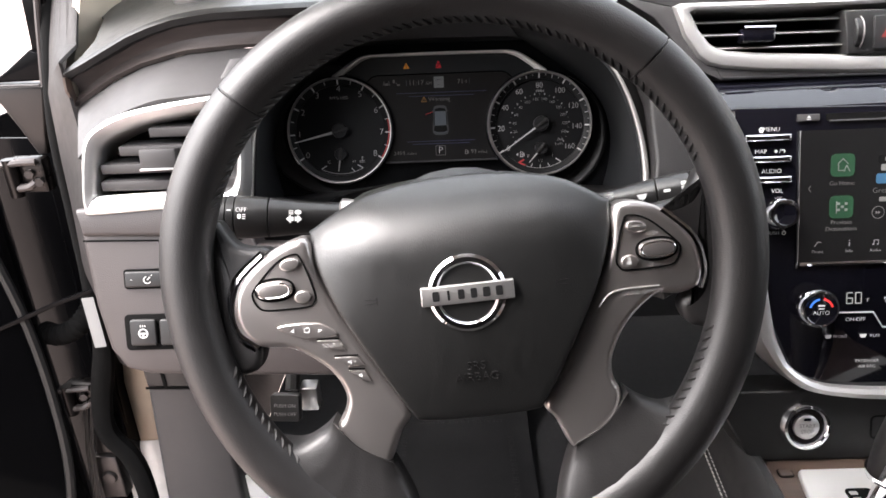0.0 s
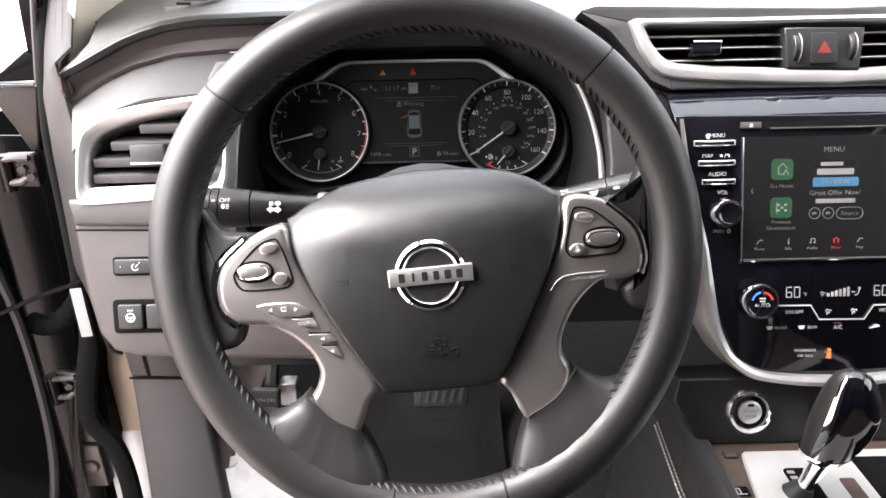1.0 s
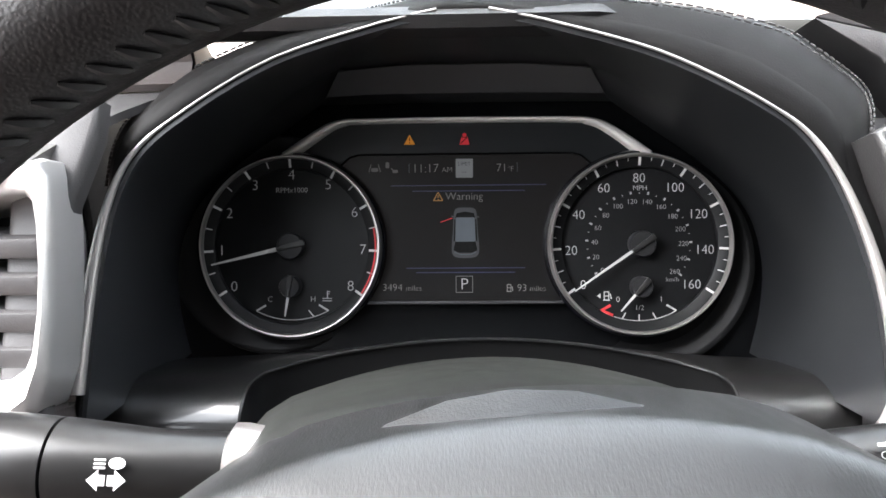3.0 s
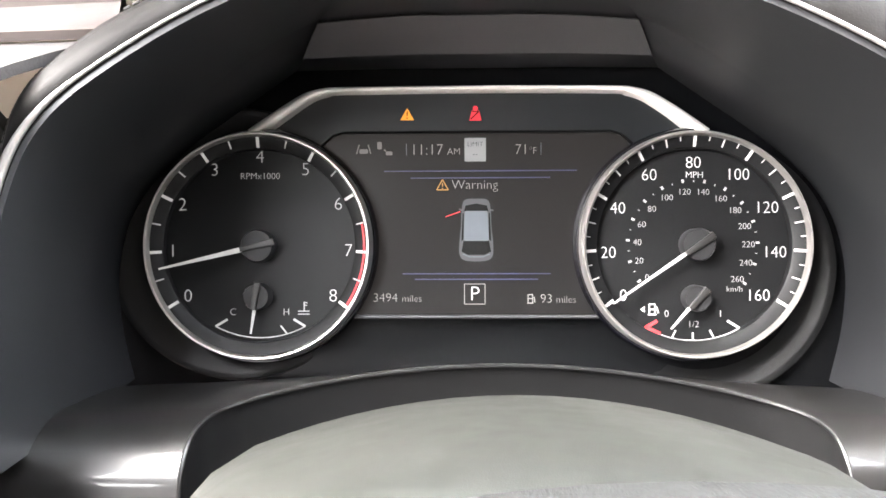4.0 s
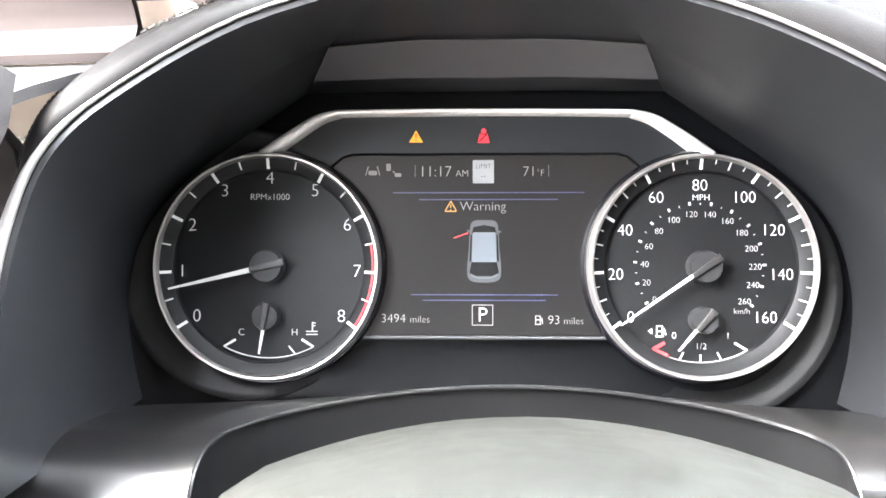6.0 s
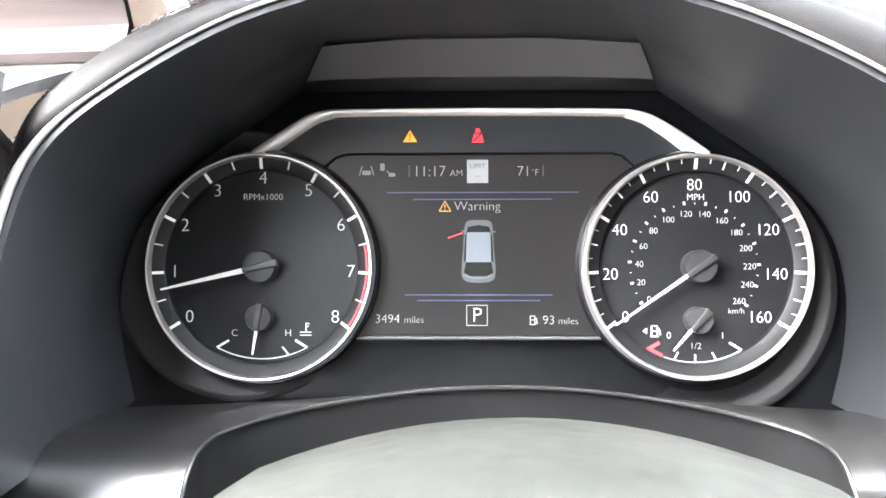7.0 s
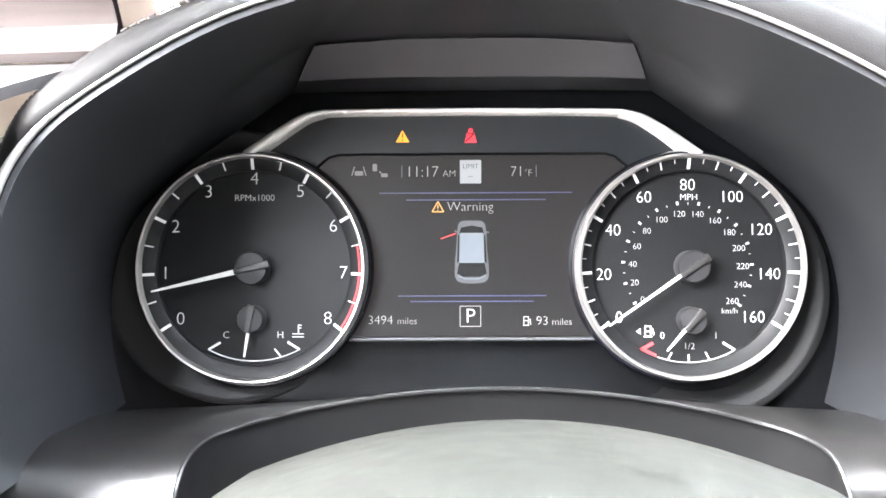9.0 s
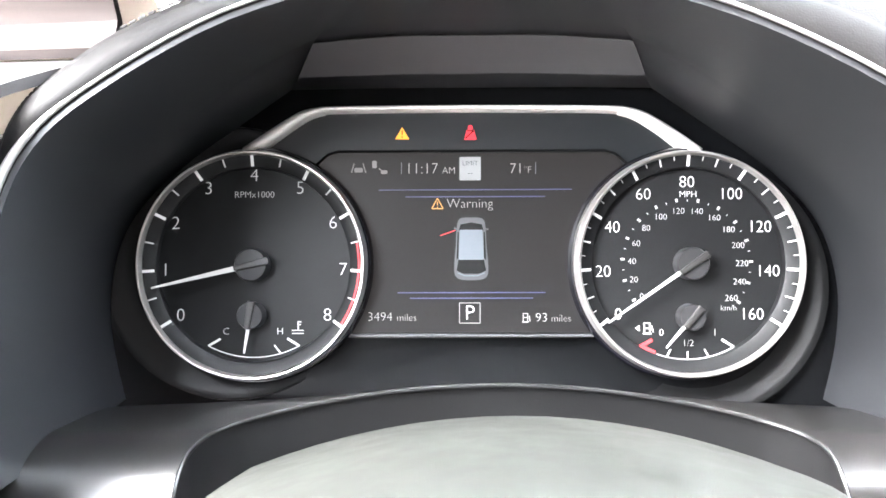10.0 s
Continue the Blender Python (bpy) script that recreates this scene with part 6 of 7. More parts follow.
    marks([oval(0.4165, -0.2330, 0.0018, 0.0018, 12), [(0.4130, -0.2410), (0.4170, -0.2420), (0.4185, -0.2360), (0.4150, -0.2352)], stroke((0.4128, -0.2345), (0.4185, -0.2415), 0.0008)], f, lamp_orange_dim, c, "air_bag_lamp", "lit orange air bag lamp", z=0)


arc_blue = material("arc_blue", (0.05, 0.2, 0.7), 0.5, blotch=0)
arc_red = material("arc_red", (0.7, 0.03, 0.03), 0.5, blotch=0)
lcd_white = material("lcd_white", (0.28, 0.28, 0.27), 0.6, blotch=0, emit=0.006, emit_color=(1, 0.97, 0.93))
lamp_dim = material("lamp_dim_red", (0.3, 0.05, 0.04), 0.6, blotch=0)
lamp_orange_dim = material("lamp_orange_dim", (0.6, 0.16, 0.04), 0.6, blotch=0, emit=0.02, emit_color=(1, 0.3, 0.06))
climate()

# ---------------------------------------------------------------- console between the seats
CONS = DASH @ Matrix.Translation((0, -0.09, -0.332)) @ pose(0, 0, 0, 16.96, 0, 0)     # x right, y ahead, z up; level wood top


def console():
    c = thing("centre_console", (0.42, -0.2, -0.40), "dark wood-topped centre console with leather flank", "console")
    part("wood_top", slab([(0.296, -0.60), (0.296, -0.03), (0.304, 0.002), (0.56, 0.002), (0.56, -0.60)], -0.02, 0.0, 0.003), wood, c, "dark wood-grain top", m=CONS)
    part("gate_plate", slab([(0.3290, -0.0165), (0.5460, -0.0165), (0.5500, -0.0190), (0.5510, -0.0230), (0.5480, -0.2050), (0.3020, -0.2060), (0.2990, -0.2030), (0.3140, -0.0860), (0.3240, -0.0250), (0.3255, -0.0190)], -0.004, 0.0050, 0.0025), bright_silver, c, "bright silver gate plate", m=CONS)
    part("gate_slot", slab(rrect(0.3660, -0.088, 0.025, 0.088, 0.005), 0.005, 0.0056), cavity, c, m=CONS, smooth=False)
    part("gate_insert", slab(rrect(0.4080, -0.125, 0.014, 0.130, 0.002), 0.005, 0.0062), wood, c, m=CONS, smooth=False)
    part("tray", slab(rrect(0.482, -0.095, 0.110, 0.130, 0.006), 0.005, 0.0060), cavity, c, "black storage tray", m=CONS, smooth=False)
    for i in range(5):
        bar(0.3600, -0.050 - 0.0075 * i, 0.007, 0.0040, CONS, satin, c, "gate_mark", z=0.0056)
    part("small_key", slab(rrect(0.3145, -0.0175, 0.0120, 0.0085, 0.002), 0, 0.0020, 0.0008), wood, c, m=CONS)
    part("small_key_edge", tube([(x, y, 0.0006) for x, y in rrect(0.3145, -0.0175, 0.0132, 0.0097, 0.0025)], 0.0006, 5, closed=True), cavity, c, m=CONS)
    part("park_key", slab(rrect(0.3035, -0.0690, 0.0190, 0.0130, 0.0015), -0.001, 0.0008), cavity, c, m=CONS, smooth=False)
    marks([stroke((0.2975, -0.0730), (0.2975, -0.0655), 0.0010), stroke((0.2975, -0.0655), (0.3045, -0.0655), 0.0010), stroke((0.3045, -0.0655), (0.3045, -0.0730), 0.0010), stroke((0.2975, -0.0730), (0.3100, -0.0730), 0.0010), stroke((0.3010, -0.0725), (0.3010, -0.0675), 0.0010)], CONS, label_white, c, "park_symbol", z=0.001)
    # padded flank: a rounded shoulder then a leather side with a stitched seam
    rows = []
    for x, dz in ((0.298, -0.002), (0.295, 0.002), (0.291, 0.002), (0.286, -0.003), (0.2825, -0.015), (0.2800, -0.035), (0.2785, -0.046), (0.2765, -0.050), (0.272, -0.056), (0.258, -0.085), (0.245, -0.115), (0.236, -0.20), (0.232, -0.42)):
        rows.append([(x + 0.06 * max(0.0, t + 0.01) * (1.0 if x > 0.25 else 0.4), t, dz) for t in (0.14, 0.10, 0.05, 0.0, -0.05, -0.12, -0.2, -0.35, -0.6)])
    part("flank", sheet(rows, 0.004), leather, c, "black leather flank with pale stitching", m=CONS)
    bm = bmesh.new()
    for off in (0.0, 0.0040):
        for i in range(70):
            t = 0.10 - 0.0062 * i
            sh = 0.06 * max(0.0, t + 0.01)
            tube([(0.2722 - off * 0.7 + sh, t, -0.0470 - off), (0.2722 - off * 0.7 + sh, t - 0.0042, -0.0470 - off)], 0.0009 if off else 0.0005, 5, bm=bm)
    part("stitching", bm, thread_grey, c, "pale twin stitching", m=CONS)
    part("underside", boxes((0.44, -0.25, -0.23), (0.30, 0.75, 0.40), 0.01), soft_black, c, m=CONS)


console()


def gear_lever():
    g = thing("gear_lever", (0.372, -0.09, -0.345), "chrome and black gear lever standing in park", "gear lever")
    base = Vector((0.357, -0.076, 0.004))
    neck = Vector((0.3685, -0.079, 0.050))
    part("shaft", tube([base, base.lerp(neck, 0.4), base.lerp(neck, 0.75), neck], [0.0075, 0.0070, 0.0090, 0.0130], 20), chrome, g, "chrome shaft", m=CONS)
    part("boot", tube([base - Vector((0.002, 0, 0.003)), base.lerp(neck, 0.2)], [0.015, 0.0085], 16), rubber, g, m=CONS)
    prof = [(0.0440, 0.3680, 0.0120), (0.0500, 0.3670, 0.0180), (0.0560, 0.3685, 0.0205), (0.0680, 0.3715, 0.0235), (0.0820, 0.3740, 0.0258), (0.0950, 0.3755, 0.0262), (0.1080, 0.3760, 0.0252), (0.1200, 0.3752, 0.0228), (0.1300, 0.3738, 0.0190), (0.1380, 0.3722, 0.0142), (0.1432, 0.3708, 0.0082), (0.1450, 0.3702, 0.0002)]

    def ring(k, grow, a0, a1, n):
        z, cx, r = prof[k]
        return [(cx + (r + grow) * math.cos(a), -0.079 - 0.10 * (z - 0.05) + (r + grow) * 0.92 * math.sin(a), z + grow * 0.5) for a in [radians(a0 + (a1 - a0) * q / n) for q in range(n + 1)]]
    bm = bmesh.new()
    grid(bm, [ring(k, 0, 0, 360, 44) for k in range(1, len(prof))])
    part("knob", bm, leather, g, "black leather-clad knob", m=CONS)
    bm = bmesh.new()
    grid(bm, [ring(k, 0.0012, -136, 62, 28) for k in range(2, len(prof) - 1)] + [ring(len(prof) - 1, 0.0012, -136, 62, 28)])
    part("knob_cover", bm, gloss_black, g, "glossy black cap", m=CONS)
    for a, b in ((-151, -135), (61, 76)):
        bm = bmesh.new()
        grid(bm, [ring(k, 0.0018, a, b, 6) for k in range(2, len(prof) - 1)])
        part("knob_trim", bm, chrome, g, "chrome edge band", m=CONS)
    bm = bmesh.new()
    grid(bm, [ring(k, gr, 0, 360, 44) for k, gr in ((0, 0.000), (0, 0.002), (1, 0.0016), (2, 0.0020))])
    part("knob_collar", bm, chrome, g, "chrome collar", m=CONS)


gear_lever()

# ---------------------------------------------------------------- switches left of the column
def switches():
    m = face(0, -0.1405, 0)
    s = thing("dimmer_switch", (-0.255, -0.14, -0.135), "dark dashboard dimmer rocker", "switch")
    part("bezel", slab(rrect(-0.2560, -0.1270, 0.0440, 0.0175, 0.003), -0.002, 0.0012, 0.0006), cavity, s, m=m)
    part("rocker", slab(rrect(-0.2560, -0.1270, 0.0400, 0.0140, 0.002), 0.0, 0.0040, 0.0015), soft_black, s, m=m)
    f = m @ pose(0, 0, 0.0042)
    words("-", 0.0070, f @ pose(-0.2700, -0.1265, 0), label_white, s)
    words("+", 0.0060, f @ pose(-0.2425, -0.1270, 0), label_white, s)
    marks([ring_outline(-0.2560, -0.1275, 0.0026, 0.0034, 100, 330, 14), stroke((-0.2560, -0.1275), (-0.2535, -0.1250), 0.0008), stroke((-0.2525, -0.1240), (-0.2515, -0.1230), 0.0006)], f, label_white, s, "dimmer_symbol", z=0)
    s = thing("wheel_heater_switch", (-0.262, -0.14, -0.187), "square heated steering wheel switch", "switch")
    part("recess", slab(rrect(-0.2530, -0.1745, 0.0560, 0.0320, 0.004), -0.002, 0.0010, 0.0005), cavity, s, m=m)
    part("button", slab(rrect(-0.2635, -0.1742, 0.0235, 0.0235, 0.0025), 0, 0.0045, 0.0015), soft_black, s, m=m)
    marks([ring_outline(-0.2635, -0.1748, 0.0034, 0.0044, 0, 359.9, 24), stroke((-0.2672, -0.1748), (-0.2598, -0.1748), 0.0012), stroke((-0.2635, -0.1748), (-0.2635, -0.1785), 0.0014), stroke((-0.2655, -0.1690), (-0.2655, -0.1672), 0.0007), stroke((-0.2635, -0.1690), (-0.2635, -0.1672), 0.0007), stroke((-0.2615, -0.1690), (-0.2615, -0.1672), 0.0007)], m, label_white, s, "heated_wheel_symbol", z=0.0046)
    part("button", slab(rrect(-0.2375, -0.1746, 0.0235, 0.0235, 0.0025), 0, 0.0040, 0.0015), soft_black, s, m=m)
    part("trip_key_bezel", slab(rrect(TRIP[0], TRIP[1], 0.0240, 0.0160, 0.003), -0.002, 0.0012, 0.0006), cavity, s, m=m)
    part("trip_key", slab(rrect(TRIP[0], TRIP[1], 0.0210, 0.0132, 0.002), 0, 0.0038, 0.0012), soft_black, s, m=m)
    words("TRIP", 0.0036, m @ pose(TRIP[0], TRIP[1] + 0.0022, 0.0040), label_white, s)
    words("RESET", 0.0036, m @ pose(TRIP[0], TRIP[1] - 0.0024, 0.0040), label_white, s)


TRIP = (-0.2190, -0.1222)
switches()


def defroster():
    """Slotted outlet on the dashboard top."""
    x, y = Vector((0.9825, -0.1827, 0.0375)), Vector((0.1496, 0.8800, 0.4510)).normalized()
    z = x.cross(y)
    m = DASH @ Matrix.Translation(Vector((-0.268, -0.0018, 0.1427)) + z * 0.0015) @ Matrix((x, y, z)).transposed().to_4x4()
    d = thing("defroster_vent", (-0.22, 0.0, 0.150), "slim dark defroster vent on the dashboard top", "air vent")
    rim = [(0.0125, -0.0258), (0.0133, 0.0055), (0.0182, 0.0352), (0.0419, 0.0558), (0.0762, 0.0615), (0.0791, 0.0281), (0.0739, -0.0100), (0.0657, -0.0274), (0.0502, -0.0351), (0.0327, -0.0359)]
    part("bezel", slab([(p.x, p.y) for p in spline([(*q, 0) for q in rim], 5, True)], -0.010, 0.0, 0.0012), dash_top, d, m=m)
    for i in range(6):
        cx, cy = 0.0385 + 0.0062 * i, -0.0290 + 0.0158 * i
        half = (0.011, 0.019, 0.021, 0.020, 0.018, 0.014)[i]
        o = [(cx + sx * half * 0.92 - sy * 0.0022, cy - sx * half * 0.39 + sy * 0.0048) for sx, sy in ((-1, -1), (1, -1), (1, 1), (-1, 1))]
        part("slot", slab(o, -0.0002, 0.0007), cavity, d, m=m, smooth=False)


defroster()

# ---------------------------------------------------------------- footwell
def footwell():
    k = thing("knee_panel", (-0.345, 0.03, 0.40), "grey lower kick panel below the dashboard", "trim panel", frame_m=EYE3)
    part("panel", slab([(-0.414, 0.40), (-0.392, 0.765), (-0.300, 0.762), (-0.290, 0.40)], -0.02, 0.0, 0.008), soft_grey, k, m=pose(0, 0.03, 0, 90, 0, 0))
    part("seam", slab([(-0.3925, 0.764), (-0.3925, 0.767), (-0.300, 0.764), (-0.300, 0.761)], 0, 0.001), cavity, k, m=pose(0, 0.0295, 0, 90, 0, 0), smooth=False)
    part("fuse_lid", slab([(-0.388, 0.770), (-0.390, 0.815), (-0.300, 0.812), (-0.300, 0.766)], -0.02, 0.0, 0.004), soft_black, k, "dark fuse box lid", m=pose(0, 0.025, 0, 90, 0, 0))
    part("lid_groove", slab([(-0.366, 0.770), (-0.368, 0.814), (-0.364, 0.814), (-0.362, 0.770)], 0, 0.001), cavity, k, m=pose(0, 0.0245, 0, 90, 0, 0), smooth=False)
    part("bracket", boxes((-0.22, 0.06, 0.80), (0.20, 0.06, 0.05), 0.012), soft_black, k, m=EYE3)
    p = thing("brake_pedal", (0.02, 0.23, 0.42), "black rubber brake pedal with ridges", "pedal", frame_m=EYE3)
    pm = pose(0.020, 0.23, 0.595, 62, 0, 0)
    part("pad", slab(rrect(0, 0, 0.092, 0.052, 0.008), -0.010, 0.004, 0.003), rubber, p, m=pm)
    for i in range(6):
        part("ridge", slab(stroke((-0.040 + 0.014 * i, -0.018), (-0.030 + 0.014 * i, 0.018), 0.006), 0.004, 0.0065), pedal_grey, p, m=pm, smooth=False)
    part("arm", tube([(0.02, 0.26, 0.60), (0.02, 0.34, 0.68), (0.02, 0.60, 0.86), (0.02, 0.81, 0.90)], 0.010, 8), steel, p, m=EYE3)
    q = thing("parking_brake_pedal", (-0.276, 0.22, 0.50), "foot parking brake pedal with white print", "pedal", frame_m=EYE3)
    qm = pose(-0.276, 0.22, 0.587, 70, 0, -4)
    part("pad", slab(rrect(0, 0, 0.048, 0.044, 0.004), -0.012, 0.004, 0.002), pedal_grey, q, m=qm)
    words("PUSH ON", 0.0085, qm @ pose(0, 0.004, 0.0042), label_white, q)
    words("PUSH OFF", 0.0085, qm @ pose(0, -0.010, 0.0042), label_white, q)
    part("arm", tube([(-0.27, 0.25, 0.60), (-0.27, 0.36, 0.72), (-0.27, 0.60, 0.84), (-0.27, 0.81, 0.88)], 0.012, 8), rubber, q, m=EYE3)
    part("bracket", boxes((-0.245, 0.27, 0.575), (0.030, 0.03, 0.045), 0.004), steel, q, "bare steel bracket", m=EYE3)
    # floor mat in its film cover
    t = thing("floor_mat", (0.0, 0.30, 0.40), "black floor mat under a printed protective film", "floor mat", frame_m=EYE3)
    rows = []
    for j in range(15):
        y = -0.25 + 0.72 * j / 14
        rows.append([(-0.135 + 0.27 * i / 12, y, 0.412 + 0.006 * noise.noise((i * 0.7, j * 0.6, 3)) + max(0, y - 0.36) * 0.55) for i in range(13)])
    part("film", sheet(rows, 0.004), film, t, m=EYE3)
    for k, line in enumerate(("DEALER MUST REMOVE", "PROTECTIVE COVER")):
        words(line, 0.0175, pose(0.0, 0.375 + 0.026 * k, 0.428 + 0.010 * k, 16, 0, 180), print_mat, t, squeeze=0.95)
    for s in (-1, 1):
        words("DEALER MUST REMOVE", 0.016, pose(s * 0.10, 0.26, 0.420, 0, 0, 90 * s), print_mat, t)
    # crinkled clear wrapping beside the mat
    rows = []
    for j in range(16):
        rows.append([(-0.375 + 0.022 * i, 0.00 + 0.022 * j, 0.404 + 0.045 * abs(noise.noise((i * 0.55, j * 0.5, 8)))) for i in range(10)])
    part("plastic_wrap", sheet(rows, 0.0015), wrap, label="crinkled pale plastic wrapping on the floor", m=EYE3, category="plastic wrap")


print_mat = material("print_mat_black", (0.003, 0.003, 0.003), 0.6, blotch=0)
wrap = material("plastic_wrap", (0.9, 0.9, 0.9), 0.18, blotch=0.1, grain=0.8, grain_size=40)
tan_trim = material("sill_tan", (0.46, 0.36, 0.27), 0.6, grain=0.3)
pedal_grey = material("pedal_rubber_grey", (0.035, 0.034, 0.034), 0.5, grain=0.3)
footwell()


# ---------------------------------------------------------------- open driver's doorway
def plate(outline, y, thick=0.012, bevel=0.002):
    """An upright plate facing the driver, its outline in x and z, its front at y."""
    return slab(outline, -thick, 0.0, bevel), pose(0, y, 0, 90, 0, 0)


def doorway():
    # black painted hinge pillar
    rows = []
    for z, x, k in ((0.30, -0.455, 0.02), (0.60, -0.440, 0.035), (0.74, -0.432, 0.045), (0.83, -0.426, 0.035), (0.88, -0.424, 0.0), (1.00, -0.42, 0.0), (1.075, -0.42, 0.0)):
        rows.append([(x + 0.03 - k, 0.10, z), (x + 0.025 - k, 0.060, z), (x + 0.002 - k * 0.5, 0.062, z), (x - 0.006 - k * 0.3, 0.066, z), (x - 0.022, 0.070, z), (x - 0.030, 0.082, z), (x - 0.055, 0.085, z), (x - 0.075, 0.115, z), (x - 0.16, 0.125, z), (x - 0.20, 0.16, z), (x - 0.20, 0.40, z)])
    part("hinge_pillar", sheet(rows, 0.003), paint_black, label="glossy black painted door pillar", m=EYE3, category="door pillar", kind="structure")
    seal = spline([(-0.408, 0.110, 1.30), (-0.416, 0.075, 1.235), (-0.418, 0.030, 1.12), (-0.420, 0.022, 1.02), (-0.421, 0.015, 0.90), (-0.428, 0.020, 0.83), (-0.450, 0.030, 0.765), (-0.4590, 0.030, 0.72), (-0.4560, 0.030, 0.690), (-0.436, 0.030, 0.655), (-0.428, 0.030, 0.60), (-0.428, 0.030, 0.50)], 5)
    part("door_seal", tube(seal, [0.007 + 0.005 * min(1.0, max(0.0, (0.95 - p.z) / 0.15)) for p in seal], 10, flat=1.2), fuzzy, label="black flocked door seal", m=EYE3, category="door seal", kind="structure")
    lip_line = spline([(-0.4160, 0.062, 1.26), (-0.4285, 0.060, 1.19), (-0.4400, 0.060, 1.119), (-0.4415, 0.058, 1.03), (-0.4405, 0.052, 0.945), (-0.4380, 0.045, 0.87)], 5)
    part("seal_lip", tube(lip_line, 0.0035, 8), hard_grey, label="thin grey lip of the door seal", m=EYE3, category="door seal", kind="structure")
    # grey garnish between seal and dashboard end
    dd = lambda x, y, z: DASH @ Vector((x, y, z))
    pairs = [((-0.408, 0.110, 1.30), Vector((-0.392, 0.130, 1.30))), ((-0.4165, 0.060, 1.20), dd(-0.350, -0.045, 0.090)), ((-0.418, 0.032, 1.13), dd(-0.3400, -0.098, 0.066)), ((-0.420, 0.026, 1.07), dd(-0.3365, -0.090, 0.030)), ((-0.420, 0.022, 1.02), dd(-0.322, -0.105, -0.005)), ((-0.418, 0.012, 0.93), dd(-0.313, -0.128, -0.070)), ((-0.395, 0.006, 0.87), dd(-0.308, -0.132, -0.130)), ((-0.380, -0.002, 0.82), dd(-0.298, -0.130, -0.190))]
    g = sheet([[Vector(a).lerp(b, f) + Vector((0, -0.012 * math.sin(math.pi * f), 0)) for f in (0, 0.2, 0.4, 0.6, 0.8, 1.0)] for a, b in pairs], 0.003)
    part("pillar_garnish", g, garnish, label="grey plastic pillar foot beside the dashboard", m=EYE3, category="trim panel", kind="structure")
    bm, m = plate([(-0.480, 0.80), (-0.300, 0.80), (-0.300, 1.14), (-0.345, 1.20), (-0.385, 1.27), (-0.425, 1.27), (-0.480, 1.13)], 0.125)
    part("end_panel", bm, garnish, label="grey panel closing the dashboard end", m=m, category="trim panel", kind="structure")
    # white certification label
    lab = part("paper_label", slab(rrect(0, 0, 0.013, 0.066, 0.001), 0, 0.0006), paper, label="white paper label on the door pillar", m=pose(-0.4120, -0.010, 0.886, 90, 0, 10), category="label", smooth=False)
    # kick trim, scuff plate, sill
    rows = [[(-0.480, 0.090, z), (-0.445, 0.082, z), (-0.40, 0.085, z), (-0.36, 0.10, z), (-0.30, 0.13, z)] for z in (0.86, 0.78, 0.70, 0.636)]
    part("kick_trim", sheet(rows, 0.004), tan_trim, label="tan kick trim beside the footwell", m=EYE3, category="trim panel", kind="structure")
    rows = [[(-0.480, 0.088 - k, z), (-0.445, 0.080 - k, z), (-0.40, 0.083 - k, z), (-0.36, 0.10 - k, z)] for z, k in ((0.640, 0.0), (0.632, 0.004), (0.55, 0.008), (0.42, 0.010))]
    part("scuff_plate", sheet(rows, 0.004), scuff, label="pale shiny scuff plate at the sill", m=EYE3, category="scuff plate", kind="structure")
    part("sill", boxes((-0.455, -0.40, 0.42), (0.10, 0.85, 0.10), 0.02), satin_sill, label="pale painted door sill", m=EYE3, category="sill", kind="structure")
    # latch post beside the seal
    p = thing("pillar_bracket", (-0.487, 0.066, 0.57), "bare grey steel bracket on the door pillar", "bracket", frame_m=EYE3)
    bm, m = plate([(-0.492, 0.712), (-0.4690, 0.712), (-0.4790, 0.636), (-0.5040, 0.636)], 0.062)
    part("post", bm, dull_steel, p, m=m)
    bm, m = plate([(-0.507, 0.634), (-0.4750, 0.632), (-0.4740, 0.560), (-0.5070, 0.560)], 0.056, 0.02, 0.003)
    part("box", bm, dull_steel, p, m=m)
    part("bolt", lathe([(0.0, 0.006), (0.009, 0.005), (0.011, 0.0), (0.011, -0.003)], 20), dull_steel, p, m=pose(-0.490, 0.056, 0.598, 90, 0, 0))
    for dx in (0.0, 0.0075):
        part("brake_pipe", tube([(-0.478 - dx, 0.045, 0.735), (-0.495 - dx, 0.045, 0.66), (-0.512 - dx, 0.045, 0.53)], 0.0022, 6), dull_steel, label="thin metal rod along the door pillar", m=EYE3, category="rod")
    # hinges
    for z, x in ((1.050, -0.4715), (0.746, -0.4860)):
        h = thing("door_hinge", (x, 0.03, z - 0.02), "dark painted door hinge with bolts", "hinge", "door hinges", frame_m=EYE3)
        part("leaf", boxes((x, 0.050, z), (0.042, 0.020, 0.040), 0.004), dark_steel, h, m=EYE3)
        part("knuckle", tube([(x - 0.014, 0.036, z - 0.022), (x - 0.014, 0.036, z + 0.022)], 0.0075, 12), dark_steel, h, m=EYE3)
        # two paler bars, arm and link, stand for highlights on the black hinge
        part("arm", tube([(x - 0.022, 0.034, z + 0.016), (x, 0.032, z + 0.019), (x + 0.016, 0.036, z + 0.018)], 0.0042, 8), dull_steel, h, "paler bar standing for a highlight", m=EYE3)
        part("link", tube([(x - 0.010, 0.034, z - 0.012), (x + 0.004, 0.033, z - 0.010), (x + 0.010, 0.036, z - 0.006)], 0.0045, 8), dull_steel, h, m=EYE3)
        for k in range(2):
            part("bolt", lathe([(0.0, 0.006), (0.0050, 0.006), (0.0055, 0.0), (0.0055, -0.004)], 6), dull_steel, h, m=pose(x + 0.004 + 0.009 * k, 0.039, z + 0.004 - 0.010 * k, 90, 0, 20))
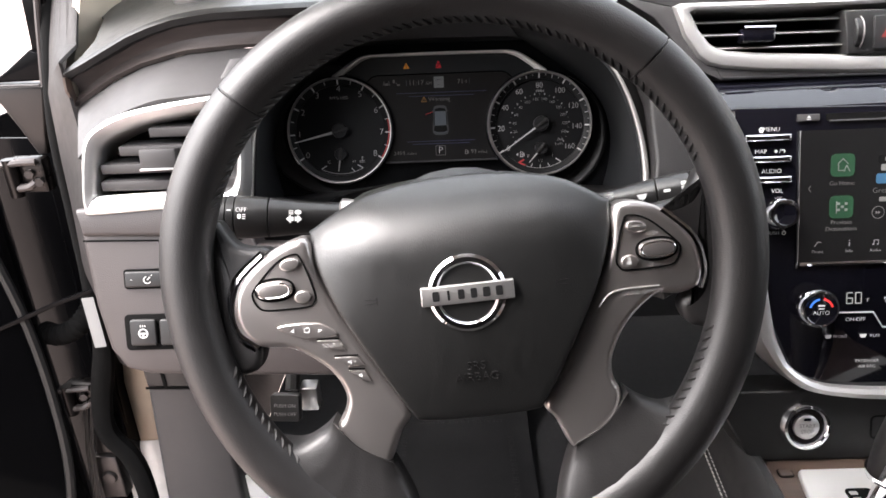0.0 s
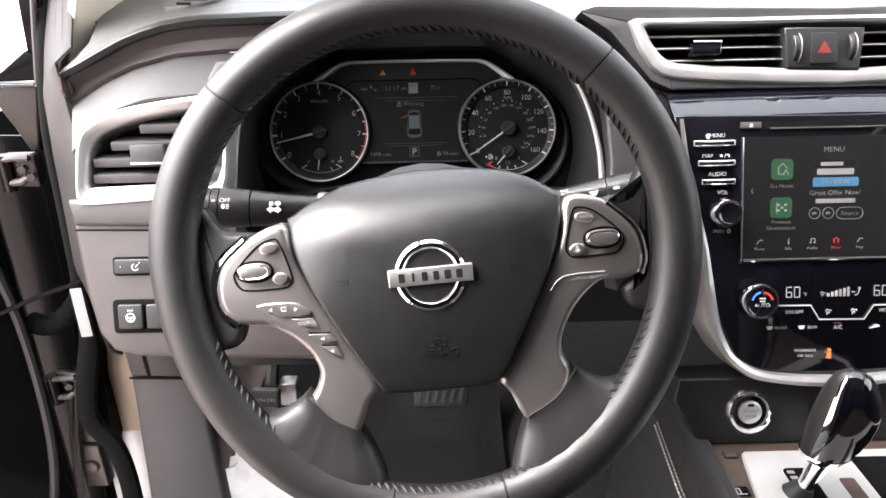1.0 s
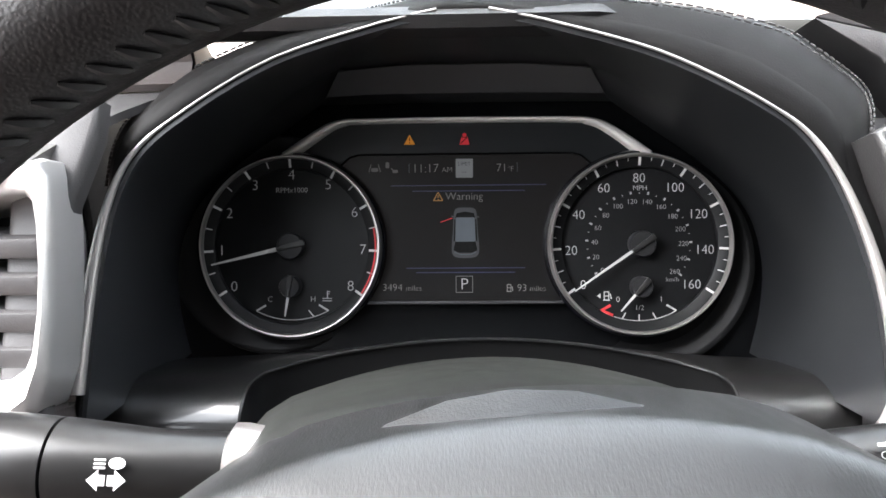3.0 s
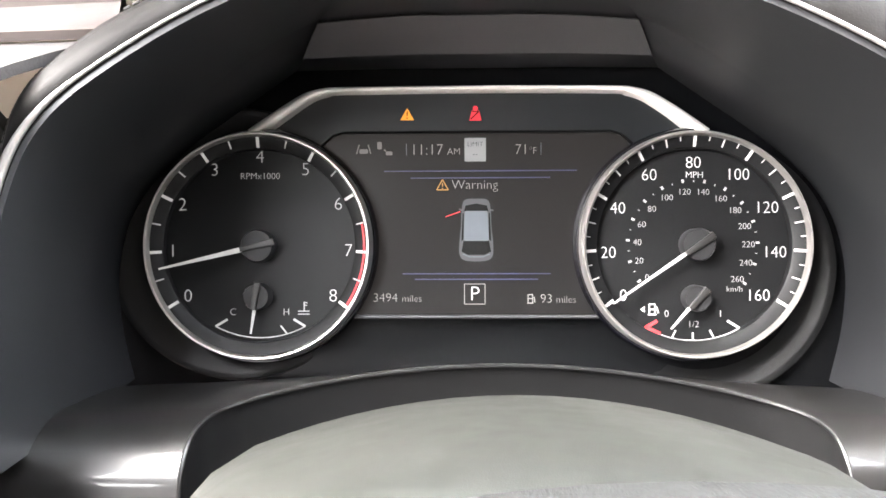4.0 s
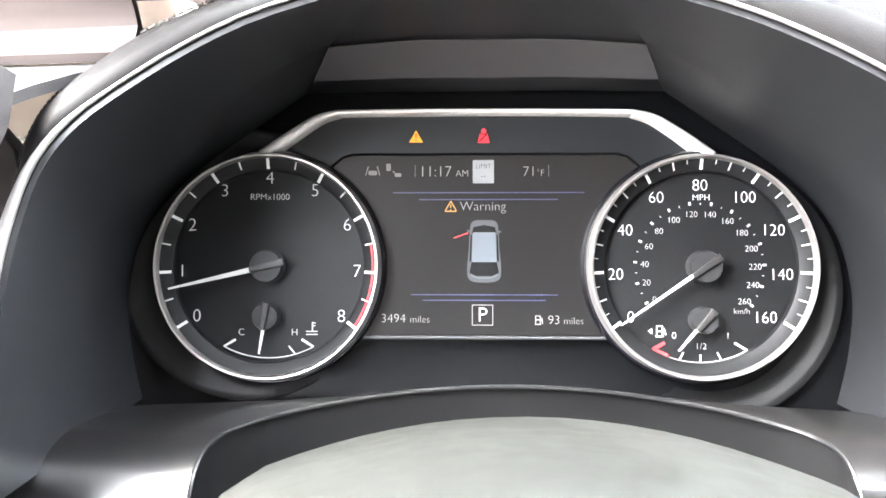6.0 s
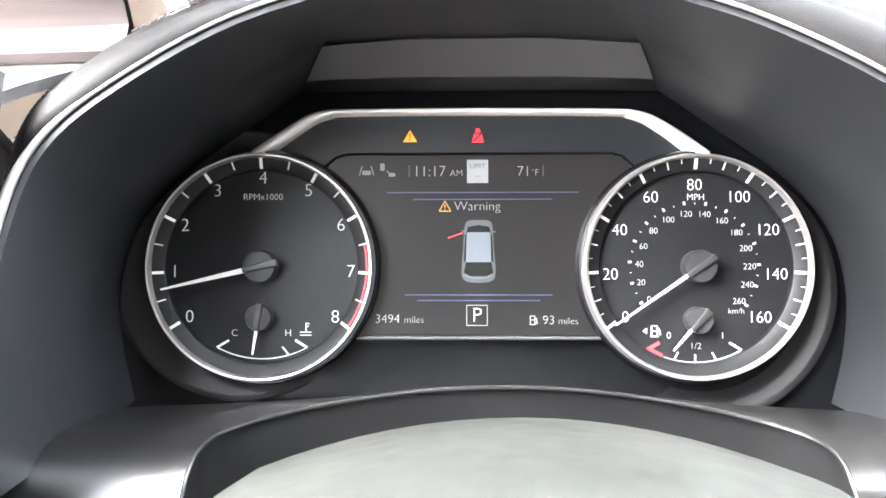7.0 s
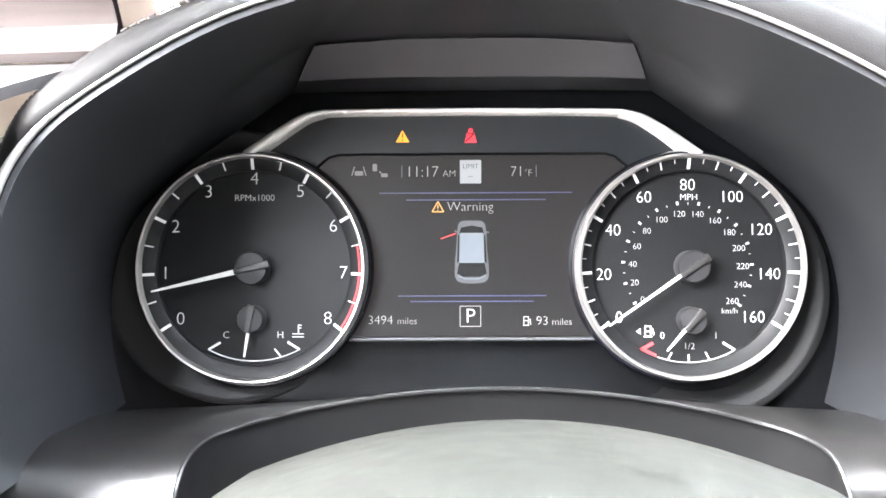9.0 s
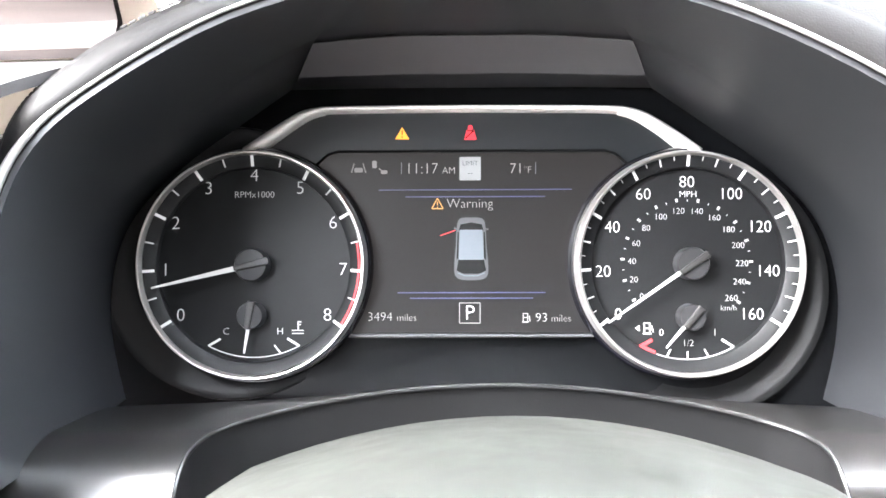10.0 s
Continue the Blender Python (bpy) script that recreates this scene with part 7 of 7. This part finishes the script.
    # check strap and ribbed wiring boot
    part("check_strap", tube([(-0.560, -0.004, 0.866), (-0.518, -0.002, 0.882), (-0.46, 0.0, 0.906), (-0.408, 0.002, 0.923)], 0.0030, 8, flat=0.6), paint_black, label="dark steel door check strap", m=EYE3, category="check strap")
    path = spline([(-0.515, 0.050, 0.842), (-0.490, 0.040, 0.842), (-0.465, 0.040, 0.852), (-0.448, 0.052, 0.872), (-0.445, 0.075, 0.895)], 8)
    part("wiring_boot", tube(path, [0.0125 + 0.0015 * (i % 2) for i in range(len(path))], 16), fuzzy, label="ribbed black rubber wiring boot", m=EYE3, category="wiring boot")


paper = material("paper_white", (0.30, 0.30, 0.295), 0.8, blotch=0.04)
satin_sill = material("sill_paint", (0.20, 0.19, 0.18), 0.3, coat=0.5)
scuff = material("scuff_plate_pale", (0.62, 0.60, 0.58), 0.25, blotch=0.15, blotch_size=30)
fuzzy = material("flocked_black", (0.004, 0.004, 0.004), 0.95, spec=0.1, grain=0.8, grain_size=700)
dull_steel = material("dull_grey_steel", (0.075, 0.066, 0.063), 0.4, metal=0.4, blotch=0.25, blotch_size=40)
dark_steel = material("painted_hinge_steel", (0.012, 0.010, 0.0095), 0.3, metal=0.5, blotch=0.3)
doorway()


def door():
    d = thing("door_1", (-0.60, 0.08, 0.35), "black driver's door standing wide open", "door", kind="structure", frame_m=EYE3)
    m = pose(-0.535, 0.075, 0, 0, 0, 180 + 28)      # x runs along the door away from its hinge
    part("shell", boxes((0.55, 0.02, 0.72), (1.10, 0.10, 0.72), 0.02), paint_black, d, m=m)
    part("inner_trim", slab([(0.13, 0.40), (0.20, 0.36), (1.05, 0.36), (1.05, 1.06), (0.24, 1.08), (0.17, 1.05)], -0.01, 0.04, 0.015), hard_grey, d, "grey inner trim", m=m @ pose(0, 0.075, 0, 90, 0, 0) @ Matrix.Diagonal((1, 1, -1, 1)))
    part("edge_seal", tube(spline([(0.03, 0.072, 1.06), (0.006, 0.074, 0.90), (0.002, 0.076, 0.76), (0.012, 0.074, 0.64), (0.04, 0.070, 0.54), (0.09, 0.07, 0.47)], 5), 0.006, 8), rubber, d, m=m)
    bm, f = plate([(-0.4362, 1.30), (-0.4050, 1.30), (-0.4100, 1.25), (-0.4284, 1.178), (-0.4434, 1.181), (-0.4422, 1.196)], 0.066)
    part("window_frame", bm, paint_black, d, m=f)
    bm, f = plate([(-0.4420, 1.186), (-0.4290, 1.180), (-0.4346, 1.153), (-0.520, 1.152), (-0.4860, 1.1570), (-0.4707, 1.1660)], 0.058, 0.02)
    part("mirror_sail", bm, paint_black, d, m=f)
    bm, f = plate([(-0.530, 1.150), (-0.4346, 1.1485), (-0.4400, 1.110), (-0.4490, 1.072), (-0.4600, 1.072), (-0.4720, 1.100), (-0.4870, 1.130)], 0.052, 0.03, 0.004)
    part("upper_trim", bm, door_brown, d, "brown upper door trim", m=f)
    part("trim_edge", tube([(-0.530, 0.050, 1.151), (-0.4350, 0.050, 1.1495)], 0.0016, 6), soft_grey, d, m=EYE3)


door()
